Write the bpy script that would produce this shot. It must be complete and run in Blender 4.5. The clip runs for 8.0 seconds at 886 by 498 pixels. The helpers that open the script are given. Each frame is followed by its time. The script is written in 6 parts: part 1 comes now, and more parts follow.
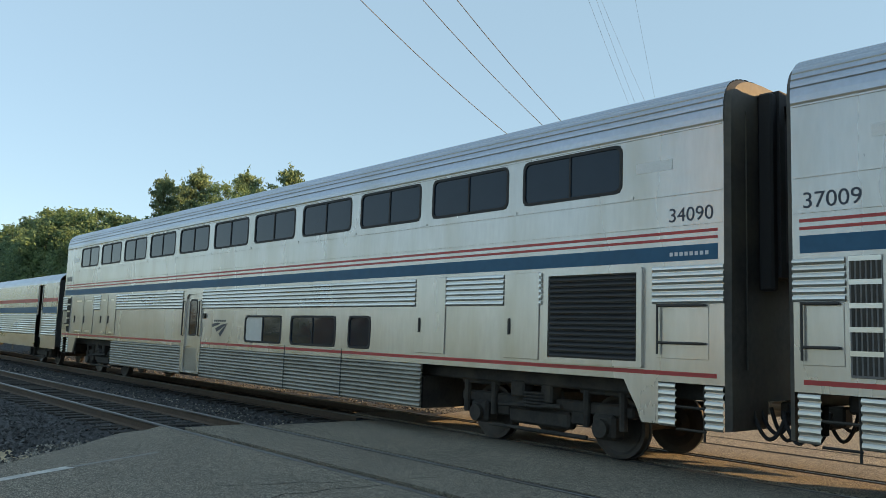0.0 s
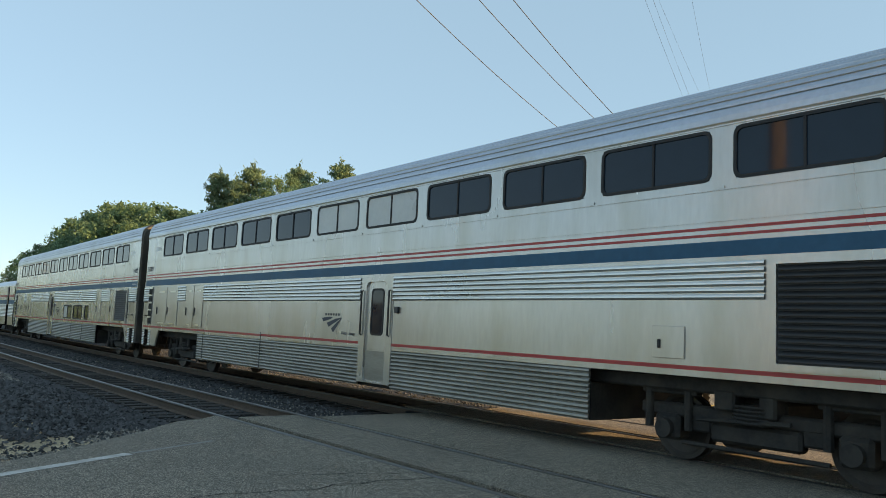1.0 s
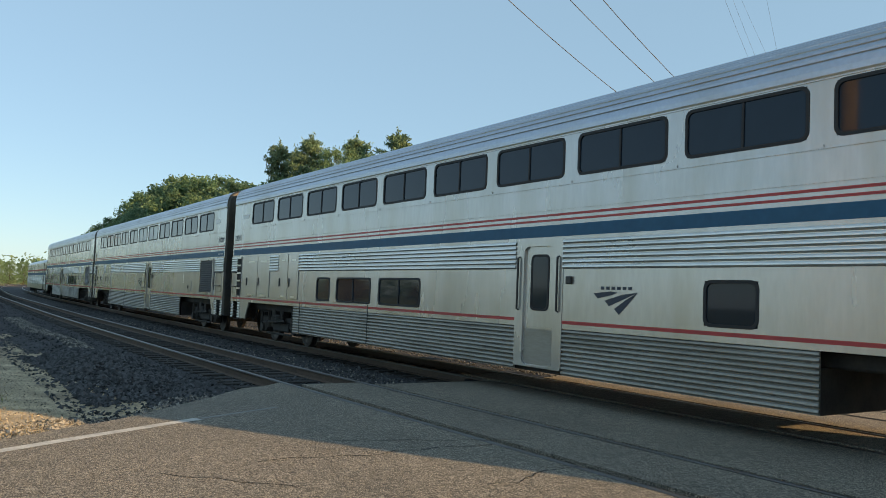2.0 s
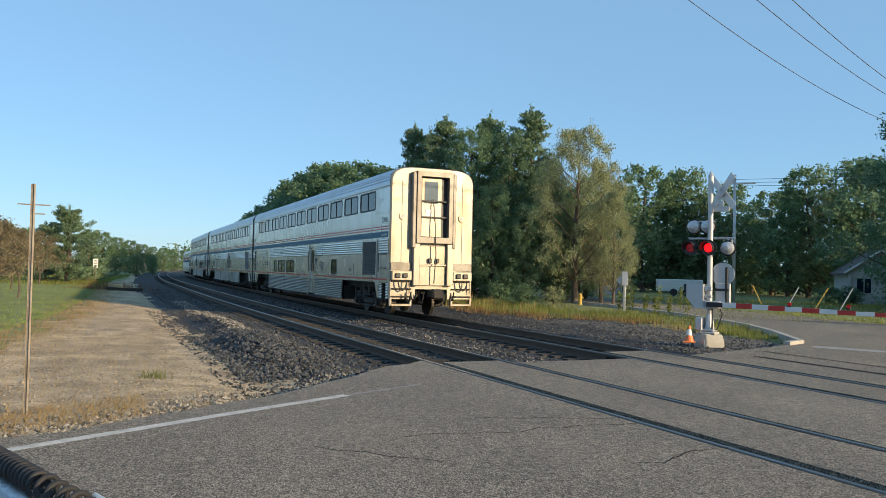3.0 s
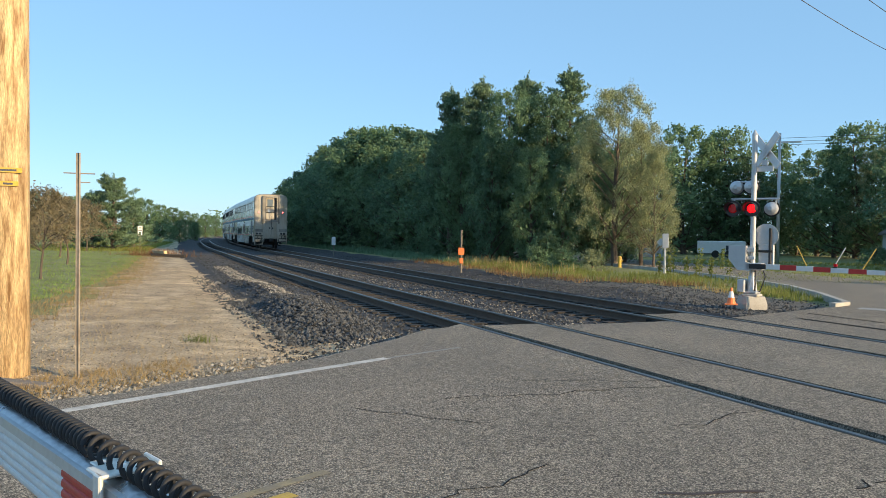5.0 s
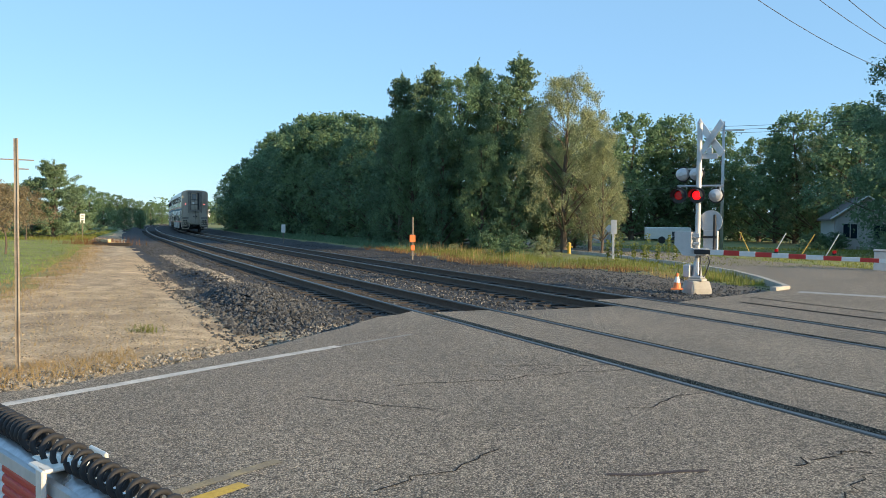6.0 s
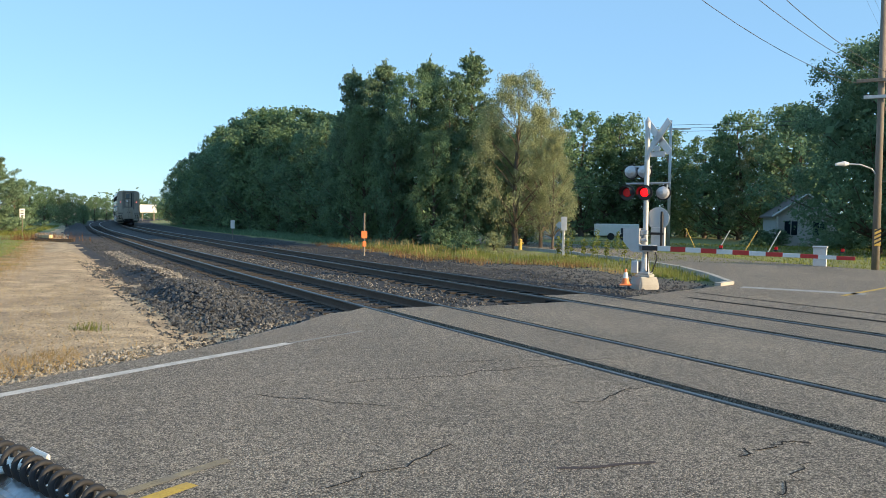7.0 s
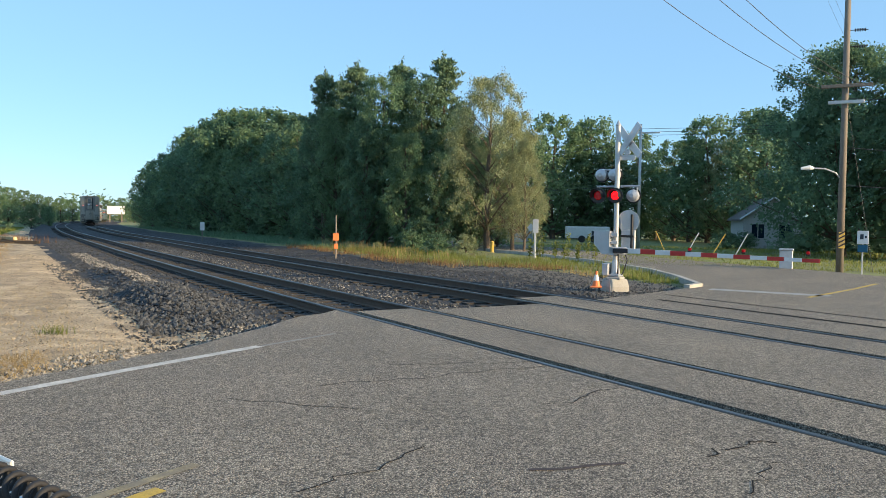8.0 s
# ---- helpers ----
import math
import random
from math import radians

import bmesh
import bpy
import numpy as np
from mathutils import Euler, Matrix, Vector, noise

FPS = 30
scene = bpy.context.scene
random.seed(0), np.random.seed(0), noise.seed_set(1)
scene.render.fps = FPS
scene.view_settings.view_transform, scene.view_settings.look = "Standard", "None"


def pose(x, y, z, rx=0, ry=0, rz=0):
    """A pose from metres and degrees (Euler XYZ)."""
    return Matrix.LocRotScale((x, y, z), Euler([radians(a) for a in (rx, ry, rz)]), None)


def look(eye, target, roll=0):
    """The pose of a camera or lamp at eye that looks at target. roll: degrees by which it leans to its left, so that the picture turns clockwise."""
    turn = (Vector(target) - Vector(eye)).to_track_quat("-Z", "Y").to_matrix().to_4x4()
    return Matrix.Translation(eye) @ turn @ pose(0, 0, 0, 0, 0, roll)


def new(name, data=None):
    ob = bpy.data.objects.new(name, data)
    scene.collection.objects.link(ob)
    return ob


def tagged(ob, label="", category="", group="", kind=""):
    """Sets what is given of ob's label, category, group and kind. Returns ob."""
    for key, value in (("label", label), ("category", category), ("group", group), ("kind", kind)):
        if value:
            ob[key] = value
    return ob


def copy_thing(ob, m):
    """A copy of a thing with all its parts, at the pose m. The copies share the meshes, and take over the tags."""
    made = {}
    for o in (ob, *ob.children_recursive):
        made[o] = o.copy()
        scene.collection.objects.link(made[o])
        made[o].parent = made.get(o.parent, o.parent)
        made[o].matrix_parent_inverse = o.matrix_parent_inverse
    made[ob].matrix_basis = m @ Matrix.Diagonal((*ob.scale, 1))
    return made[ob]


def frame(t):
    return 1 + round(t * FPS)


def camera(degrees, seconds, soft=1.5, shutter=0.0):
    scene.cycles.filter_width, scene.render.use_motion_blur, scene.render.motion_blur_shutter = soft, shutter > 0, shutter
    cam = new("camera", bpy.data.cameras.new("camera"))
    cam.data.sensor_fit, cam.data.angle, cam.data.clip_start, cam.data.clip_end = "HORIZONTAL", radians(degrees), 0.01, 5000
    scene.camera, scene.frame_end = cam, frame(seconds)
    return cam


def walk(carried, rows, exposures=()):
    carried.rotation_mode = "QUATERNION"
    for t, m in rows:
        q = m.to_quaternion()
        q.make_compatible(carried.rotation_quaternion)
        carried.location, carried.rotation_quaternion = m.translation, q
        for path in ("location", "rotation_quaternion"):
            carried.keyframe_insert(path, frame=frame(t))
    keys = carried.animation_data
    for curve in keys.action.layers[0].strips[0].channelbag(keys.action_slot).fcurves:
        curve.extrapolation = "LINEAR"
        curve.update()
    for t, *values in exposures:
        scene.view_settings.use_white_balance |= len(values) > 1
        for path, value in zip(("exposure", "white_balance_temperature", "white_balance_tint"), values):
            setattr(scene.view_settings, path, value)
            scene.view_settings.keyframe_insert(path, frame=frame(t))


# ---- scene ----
# ---------------- camera ----------------
EYE = (0.0, 0.0, 1.66)
cam = camera(59.1, 8.0, soft=0.6)
TURNS = [(0.0, -0.45, 6.51, 2.05), (0.5, -0.06, 6.56, 2.16), (1.0, 3.17, 5.92, 2.62), (1.5, 4.78, 4.78, 2.76),
         (1.7, 5.47, 4.28, 2.70), (2.8, 15.19, 1.75, 1.37), (3.0, 17.24, 1.58, 1.26), (3.5, 19.61, 1.07, 1.07),
         (4.0, 20.40, 0.45, 0.93), (5.3, 19.58, -1.51, 0.66), (5.5, 19.12, -1.70, 0.60), (6.0, 16.40, -2.02, 0.55),
         (6.5, 13.74, -2.10, 0.54), (7.0, 12.87, -2.26, 0.70), (7.5, 11.93, -2.23, 0.70), (8.0, 10.82, -2.06, 0.82)]


def aim(yaw, pitch, roll):
    y, p = radians(yaw), radians(pitch)
    ahead = Vector((-math.sin(y) * math.cos(p), math.cos(y) * math.cos(p), math.sin(p)))
    return look(EYE, Vector(EYE) + ahead, roll)


walk(cam, [(t, aim(y, p, r)) for t, y, p, r in TURNS],
     exposures=[(0.0, 0.82, 9200, 14), (1.7, 0.64, 9100, 14), (2.6, 0.44, 6800, 8), (3.0, 0.38, 6700, 8), (4.0, 0.43, 6700, 8), (5.5, 0.63, 6700, 8), (8.0, 0.7, 6650, 8)])

# ---------------- light ----------------
SUN_AZ, SUN_EL = 108.0, 14.5     # clockwise from +y, height
world = bpy.data.worlds.new("sky")
scene.world = world
world.use_nodes = True
wn = world.node_tree.nodes
sky = wn.new("ShaderNodeTexSky")
sky.sky_type, sky.sun_disc = "NISHITA", False
sky.sun_elevation, sky.sun_rotation = radians(SUN_EL), radians(SUN_AZ)
sky.air_density, sky.dust_density, sky.ozone_density = 0.86, 0.3, 3.6
wn["Background"].inputs["Strength"].default_value = 0.16
veil = wn.new("ShaderNodeMix")      # thin morning haze evens the sky out
veil.data_type = "RGBA"
veil.inputs["Factor"].default_value = 0.62
veil.inputs["B"].default_value = (1.4, 2.65, 4.1, 1)
world.node_tree.links.new(sky.outputs["Color"], veil.inputs["A"])
world.node_tree.links.new(veil.outputs["Result"], wn["Background"].inputs["Color"])
sun = new("sun", bpy.data.lights.new("sun", "SUN"))
sun.data.energy, sun.data.angle, sun.data.color = 5.0, radians(0.6), (1.0, 0.76, 0.47)
az, el = radians(SUN_AZ), radians(SUN_EL)
SUN_DIR = Vector((math.sin(az) * math.cos(el), math.cos(az) * math.cos(el), math.sin(el)))
sun.matrix_world = look(SUN_DIR * 60, (0, 0, 0))

# ---------------- plan: the railway's own coordinates ----------------
NV, AV, D0 = Vector((0.7439, 0.6683)), Vector((-0.6683, 0.7439)), 5.777
BEND_S = [-400, 12, 22, 31, 41, 49, 60, 83, 106, 142, 175, 220, 300, 420]
BEND_O = [0, 0, 0.06, 0.18, 0.38, 0.62, 1.0, 1.85, 3.2, 6.0, 9.6, 16, 32, 62]


def bend(s):
    i = min(max(int(np.searchsorted(BEND_S, s)) - 1, 0), len(BEND_S) - 2)
    slope = [(BEND_O[k + 1] - BEND_O[k]) / (BEND_S[k + 1] - BEND_S[k]) for k in range(len(BEND_S) - 1)]

    def tangent(k):
        if k == 0 or k == len(BEND_S) - 1:
            return slope[min(k, len(slope) - 1)]
        return 0.5 * (slope[k - 1] + slope[k])
    w = BEND_S[i + 1] - BEND_S[i]
    u = (s - BEND_S[i]) / w
    a, b = tangent(i) * w, tangent(i + 1) * w
    return ((2 * u**3 - 3 * u**2 + 1) * BEND_O[i] + (u**3 - 2 * u**2 + u) * a
            + (3 * u**2 - 2 * u**3) * BEND_O[i + 1] + (u**3 - u**2) * b)


def spread_out(s):
    """The far track draws slowly away from the near one."""
    return 0.016 * 32 * (1 - math.exp(-max(s, 0) / 32)) * 1.25


def rail(s, o, z=0.0):
    """A point s metres along the line and o metres beyond the nearest rail."""
    p = NV * (D0 + o + bend(s)) + AV * s
    return Vector((p.x, p.y, z))


def from_yaw(yaw, dist, z=0.0):
    y = radians(yaw)
    return Vector((-math.sin(y) * dist, math.cos(y) * dist, z))


# ---------------- mesh building ----------------
class Shape:
    def __init__(self):
        self.v, self.f = [], []

    def add(self, verts, faces):
        n = len(self.v)
        self.v += [tuple(p) for p in verts]
        self.f += [tuple(n + i for i in q) for q in faces]
        return self

    def box(self, x0, x1, y0, y1, z0, z1, m=None):
        v = [Vector((x, y, z)) for z in (z0, z1) for y in (y0, y1) for x in (x0, x1)]
        if m is not None:
            v = [m @ p for p in v]
        return self.add(v, [(0, 2, 3, 1), (4, 5, 7, 6), (0, 1, 5, 4), (2, 6, 7, 3), (0, 4, 6, 2), (1, 3, 7, 5)])

    def bev(self, x0, x1, y0, y1, z0, z1, b=0.01, m=None):
        """A box with chamfered edges."""
        bm = bmesh.new()
        bmesh.ops.create_cube(bm, size=1)
        for p in bm.verts:
            p.co = Vector(((x0 + x1) / 2 + p.co.x * (x1 - x0), (y0 + y1) / 2 + p.co.y * (y1 - y0), (z0 + z1) / 2 + p.co.z * (z1 - z0)))
        bmesh.ops.bevel(bm, geom=bm.edges[:], offset=b, segments=1, affect="EDGES")
        bm.verts.index_update()
        v = [p.co.copy() if m is None else m @ p.co for p in bm.verts]
        self.add(v, [[p.index for p in q.verts] for q in bm.faces])
        bm.free()
        return self

    def tube(self, pts, radii, n=8, caps=True):
        pts = [Vector(p) for p in pts]
        if not isinstance(radii, (list, tuple)):
            radii = [radii] * len(pts)
        rings, last = [], None
        for i, p in enumerate(pts):
            d = (pts[min(i + 1, len(pts) - 1)] - pts[max(i - 1, 0)]).normalized()
            if last is None:
                ref = Vector((0, 0, 1)) if abs(d.z) < 0.9 else Vector((1, 0, 0))
                last = d.cross(ref).normalized()
            last = (last - d * last.dot(d)).normalized()
            side = d.cross(last)
            rings.append([p + (last * math.cos(6.28319 * k / n) + side * math.sin(6.28319 * k / n)) * radii[i] for k in range(n)])
        v = [q for r in rings for q in r]
        f = [(i * n + k, i * n + (k + 1) % n, (i + 1) * n + (k + 1) % n, (i + 1) * n + k) for i in range(len(pts) - 1) for k in range(n)]
        if caps:
            f += [tuple(range(n - 1, -1, -1)), tuple((len(pts) - 1) * n + k for k in range(n))]
        return self.add(v, f)

    def extrude(self, profile, x0, x1, closed=False, parts=1):
        """A (y, z) profile drawn out along x."""
        n = len(profile)
        v = [(x0 + (x1 - x0) * j / parts, y, z) for j in range(parts + 1) for y, z in profile]
        ends = n if closed else n - 1
        f = [(j * n + i, j * n + (i + 1) % n, (j + 1) * n + (i + 1) % n, (j + 1) * n + i) for j in range(parts) for i in range(ends)]
        if closed:
            f += [tuple(range(n)), tuple(parts * n + i for i in range(n - 1, -1, -1))]
        return self.add(v, f)

    def mesh(self, name, material, smooth=False):
        me = bpy.data.meshes.new(name)
        me.from_pydata(self.v, [], self.f)
        if smooth:
            me.polygons.foreach_set("use_smooth", [True] * len(me.polygons))
        if material:
            me.materials.append(material)
        me.update()
        return me


def part(name, shape, material, parent=None, label="", smooth=False, at=None):
    ob = new(name, shape if isinstance(shape, bpy.types.Mesh) else shape.mesh(name, material, smooth))
    if parent is not None:
        ob.parent = parent
    if at is not None:
        ob.matrix_basis = at
    if label:
        ob["label"] = label
    return ob


def thing(name, label, category, m=None, group="", kind=""):
    ob = new(name)
    if m is not None:
        ob.matrix_basis = m
    return tagged(ob, label, category, group, kind)


def quads(name, corners, material):
    """One mesh from an (n, 4, 3) array of quads."""
    c = np.asarray(corners, dtype=np.float32)
    me = bpy.data.meshes.new(name)
    k = len(c)
    me.vertices.add(4 * k), me.loops.add(4 * k), me.polygons.add(k)
    me.vertices.foreach_set("co", c.ravel())
    me.loops.foreach_set("vertex_index", np.arange(4 * k, dtype=np.int32))
    me.polygons.foreach_set("loop_start", np.arange(0, 4 * k, 4, dtype=np.int32))
    me.update(calc_edges=True)
    me.materials.append(material)
    return me


# ---------------- materials ----------------
def mat(name, colour, rough=0.6, metal=0.0, spread=0.25, scale=6.0, fine=60.0, bump=0.15, dirt=None, dirt_amount=0.0,
        dirt_scale=1.2, stretch=None, per_object=0.0, per_island=0.0, depth=0.01, sheen_rough=0.1, spec=0.5):
    m = bpy.data.materials.new(name)
    m.use_nodes = True
    t = m.node_tree
    b = t.nodes["Principled BSDF"]
    link = t.links.new
    co = t.nodes.new("ShaderNodeTexCoord")
    src = co.outputs["Object"]
    if stretch:
        mp = t.nodes.new("ShaderNodeMapping")
        mp.inputs["Scale"].default_value = stretch
        link(src, mp.inputs["Vector"])
        src = mp.outputs["Vector"]
    coarse, grain = t.nodes.new("ShaderNodeTexNoise"), t.nodes.new("ShaderNodeTexNoise")
    for nd, sc, det in ((coarse, scale, 5), (grain, fine, 3)):
        nd.inputs["Scale"].default_value, nd.inputs["Detail"].default_value = sc, det
        link(src, nd.inputs["Vector"])
    add = t.nodes.new("ShaderNodeMath")
    add.operation = "ADD"
    link(coarse.outputs["Fac"], add.inputs[0])
    link(grain.outputs["Fac"], add.inputs[1])
    rng = t.nodes.new("ShaderNodeMapRange")
    rng.inputs["From Min"].default_value, rng.inputs["From Max"].default_value = 0.65, 1.35
    rng.inputs["To Min"].default_value, rng.inputs["To Max"].default_value = 1 - spread, 1 + spread
    link(add.outputs[0], rng.inputs["Value"])
    value = rng.outputs["Result"]
    for amount, kind, out in ((per_object, "ShaderNodeObjectInfo", "Random"), (per_island, "ShaderNodeNewGeometry", "Random Per Island")):
        if amount:
            r = t.nodes.new(kind)
            q = t.nodes.new("ShaderNodeMapRange")
            q.inputs["To Min"].default_value, q.inputs["To Max"].default_value = 1 - amount, 1 + amount
            link(r.outputs[out], q.inputs["Value"])
            mu = t.nodes.new("ShaderNodeMath")
            mu.operation = "MULTIPLY"
            link(value, mu.inputs[0])
            link(q.outputs["Result"], mu.inputs[1])
            value = mu.outputs[0]
    mul = t.nodes.new("ShaderNodeVectorMath")
    mul.operation = "SCALE"
    mul.inputs[0].default_value = colour
    link(value, mul.inputs["Scale"])
    colour_out = mul.outputs["Vector"]
    if dirt:
        big = t.nodes.new("ShaderNodeTexNoise")
        big.inputs["Scale"].default_value, big.inputs["Detail"].default_value = dirt_scale, 6
        link(src, big.inputs["Vector"])
        dr = t.nodes.new("ShaderNodeMapRange")
        dr.inputs["From Min"].default_value, dr.inputs["From Max"].default_value = 0.45, 0.72
        dr.inputs["To Max"].default_value = dirt_amount
        link(big.outputs["Fac"], dr.inputs["Value"])
        mx = t.nodes.new("ShaderNodeMix")
        mx.data_type = "RGBA"
        mx.inputs["B"].default_value = (*dirt, 1)
        link(dr.outputs["Result"], mx.inputs["Factor"])
        link(colour_out, mx.inputs["A"])
        colour_out = mx.outputs["Result"]
    link(colour_out, b.inputs["Base Color"])
    rr = t.nodes.new("ShaderNodeMapRange")
    rr.inputs["To Min"].default_value, rr.inputs["To Max"].default_value = max(0.02, rough - sheen_rough), min(1, rough + sheen_rough)
    link(coarse.outputs["Fac"], rr.inputs["Value"])
    link(rr.outputs["Result"], b.inputs["Roughness"])
    b.inputs["Metallic"].default_value = metal
    b.inputs["Specular IOR Level"].default_value = spec
    if bump:
        bp = t.nodes.new("ShaderNodeBump")
        bp.inputs["Strength"].default_value, bp.inputs["Distance"].default_value = bump, depth
        link(grain.outputs["Fac"], bp.inputs["Height"])
        link(bp.outputs["Normal"], b.inputs["Normal"])
    return m


def leaf_mat(name, colour, spread=0.2, through_amount=0.5):
    m = mat(name, colour, rough=0.55, spread=0.38, scale=0.5, fine=2.2, bump=0, per_island=spread, per_object=0.1, spec=0.25)
    t = m.node_tree
    b, out = t.nodes["Principled BSDF"], t.nodes["Material Output"]
    tr, mx = t.nodes.new("ShaderNodeBsdfTranslucent"), t.nodes.new("ShaderNodeMixShader")
    mx.inputs["Fac"].default_value = through_amount
    base = b.inputs["Base Color"].links[0].from_socket
    t.links.new(base, tr.inputs["Color"])
    t.links.new(b.outputs["BSDF"], mx.inputs[1])
    t.links.new(tr.outputs["BSDF"], mx.inputs[2])
    t.links.new(mx.outputs["Shader"], out.inputs["Surface"])
    return m


def glow(name, colour, strength):
    m = mat(name, colour, rough=0.25, spread=0.1, bump=0)
    b = m.node_tree.nodes["Principled BSDF"]
    b.inputs["Emission Color"].default_value = (*colour, 1)
    b.inputs["Emission Strength"].default_value = strength
    return m


def asphalt_mat():
    m = mat("asphalt", (0.262, 0.223, 0.172), rough=0.9, spread=0.3, scale=0.5, fine=9.0, bump=0.5, dirt=(0.24, 0.2, 0.16), dirt_amount=0.45, dirt_scale=0.35, depth=0.01)
    t = m.node_tree
    b = t.nodes["Principled BSDF"]
    co = t.nodes.new("ShaderNodeTexCoord")
    vor = t.nodes.new("ShaderNodeTexVoronoi")
    vor.inputs["Scale"].default_value = 82.0
    t.links.new(co.outputs["Object"], vor.inputs["Vector"])
    rng = t.nodes.new("ShaderNodeMapRange")
    rng.inputs["From Min"].default_value, rng.inputs["From Max"].default_value = 0.2, 0.8
    rng.inputs["To Min"].default_value, rng.inputs["To Max"].default_value = 0.32, 1.75
    t.links.new(vor.outputs["Color"], rng.inputs["Value"])
    gap = t.nodes.new("ShaderNodeMapRange")      # dark gaps between the stones
    gap.inputs["From Min"].default_value, gap.inputs["From Max"].default_value = 0.25, 0.65
    gap.inputs["To Min"].default_value, gap.inputs["To Max"].default_value = 1.15, 0.48
    t.links.new(vor.outputs["Distance"], gap.inputs["Value"])
    both = t.nodes.new("ShaderNodeMath")
    both.operation = "MULTIPLY"
    t.links.new(rng.outputs["Result"], both.inputs[0])
    t.links.new(gap.outputs["Result"], both.inputs[1])
    base = b.inputs["Base Color"].links[0].from_socket
    sc = t.nodes.new("ShaderNodeVectorMath")
    sc.operation = "SCALE"
    t.links.new(base, sc.inputs[0])
    t.links.new(both.outputs[0], sc.inputs["Scale"])
    t.links.new(sc.outputs["Vector"], b.inputs["Base Color"])
    bp = b.inputs["Normal"].links[0].from_node
    b2 = t.nodes.new("ShaderNodeBump")
    b2.inputs["Strength"].default_value, b2.inputs["Distance"].default_value = 0.8, -0.006
    t.links.new(vor.outputs["Distance"], b2.inputs["Height"])
    t.links.new(bp.outputs["Normal"], b2.inputs["Normal"])
    t.links.new(b2.outputs["Normal"], b.inputs["Normal"])
    return m


ASPHALT = asphalt_mat()
# Grey road-edge stones; also the sunlit copy of the ballast stones.
EDGE_STONES = mat("broken_grey_stones", (0.2, 0.185, 0.16), 0.9, spread=0.3, scale=5, fine=40, bump=0.4, per_island=0.7)
GRAVEL = mat("tan_gravel", (0.45, 0.345, 0.22), 0.95, spread=0.7, scale=1.7, fine=26, bump=1.0, dirt=(0.2, 0.15, 0.1), dirt_amount=0.75, dirt_scale=0.55, depth=0.04)
BALLAST = mat("dark_ballast", (0.032, 0.032, 0.035), 0.9, spread=0.5, scale=3, fine=16, bump=1.0, dirt=(0.02, 0.018, 0.017), dirt_amount=0.8, dirt_scale=0.8, depth=0.04)
STONES = mat("ballast_stones", (0.056, 0.058, 0.06), 0.85, spread=0.3, scale=5, fine=40, bump=0.4, per_island=0.8)
PALE_STONES = mat("pale_gravel_stones", (0.31, 0.255, 0.185), 0.9, spread=0.3, scale=5, fine=40, bump=0.4, per_island=0.75)
GRASS_SOIL = mat("grass_soil", (0.2, 0.22, 0.08), 0.95, spread=0.5, scale=0.6, fine=14, bump=0.8, dirt=(0.17, 0.115, 0.06), dirt_amount=0.6, dirt_scale=0.25, depth=0.04)
WHITE_LINE = mat("worn_white_paint", (0.52, 0.5, 0.46), 0.85, spread=0.35, scale=3, fine=45, bump=0.3, dirt=(0.3, 0.29, 0.27), dirt_amount=0.7, dirt_scale=5)
YELLOW_LINE = mat("worn_yellow_paint", (0.55, 0.36, 0.06), 0.8, spread=0.2, scale=3, fine=45, bump=0.3, dirt=(0.2, 0.18, 0.14), dirt_amount=0.8, dirt_scale=4)
TAR = mat("tar_seam", (0.02, 0.02, 0.02), 0.92, spread=0.3, scale=4, fine=40, bump=0.3, spec=0.12)
RAIL = mat("worn_rail_steel", (0.16, 0.155, 0.15), 0.4, 0.9, spread=0.15, scale=2, fine=30, bump=0.05, dirt=(0.1, 0.07, 0.05), dirt_amount=0.5)
RUST = mat("rusty_rail_web", (0.10, 0.065, 0.045), 0.85, spread=0.3, scale=3, fine=30, bump=0.3)
TIE = mat("creosote_tie", (0.03, 0.025, 0.021), 0.9, spread=0.35, scale=2, fine=25, bump=0.5, stretch=(1, 6, 6), per_object=0.3)
STAINLESS = mat("fluted_stainless", (0.68, 0.67, 0.64), 0.3, 0.9, spread=0.08, scale=0.6, fine=14, bump=0.03, dirt=(0.42, 0.38, 0.31), dirt_amount=0.45, dirt_scale=0.8, stretch=(0.6, 1, 3))
SKIRT = mat("grimy_fluted_skirt", (0.33, 0.315, 0.285), 0.42, 0.7, spread=0.12, scale=0.8, fine=14, bump=0.03, dirt=(0.15, 0.14, 0.115), dirt_amount=0.6, dirt_scale=0.9, stretch=(0.6, 1, 3))
ROOF = mat("fluted_roof", (0.42, 0.46, 0.52), 0.33, 0.85, spread=0.1, scale=0.6, fine=14, bump=0.03, dirt=(0.3, 0.29, 0.27), dirt_amount=0.4, dirt_scale=0.6)
SILVER = mat("silver_paint", (0.545, 0.53, 0.51), 0.26, 0.6, spread=0.08, scale=0.5, fine=8, bump=0.02, dirt=(0.40, 0.365, 0.30), dirt_amount=0.65, dirt_scale=0.7, stretch=(1.8, 1, 0.4))
END_SILVER = mat("grimy_silver_end", (0.36, 0.33, 0.275), 0.42, 0.35, spread=0.16, scale=1.2, fine=12, bump=0.04, dirt=(0.26, 0.2, 0.13), dirt_amount=0.8, dirt_scale=1.3, stretch=(1, 1.4, 0.5))
SURROUND = mat("grey_gangway_steel", (0.24, 0.225, 0.2), 0.5, 0.4, spread=0.2, scale=3, fine=20, bump=0.05, dirt=(0.1, 0.08, 0.06), dirt_amount=0.6, dirt_scale=2)
# Dark copy of END_SILVER: the shade between cars is put into the colour.
SHADED_END = mat("shaded_end", (0.06, 0.055, 0.05), 0.6, 0.2, spread=0.3, scale=1.2, fine=12, bump=0.05, dirt=(0.15, 0.12, 0.08), dirt_amount=0.5, dirt_scale=1.2)
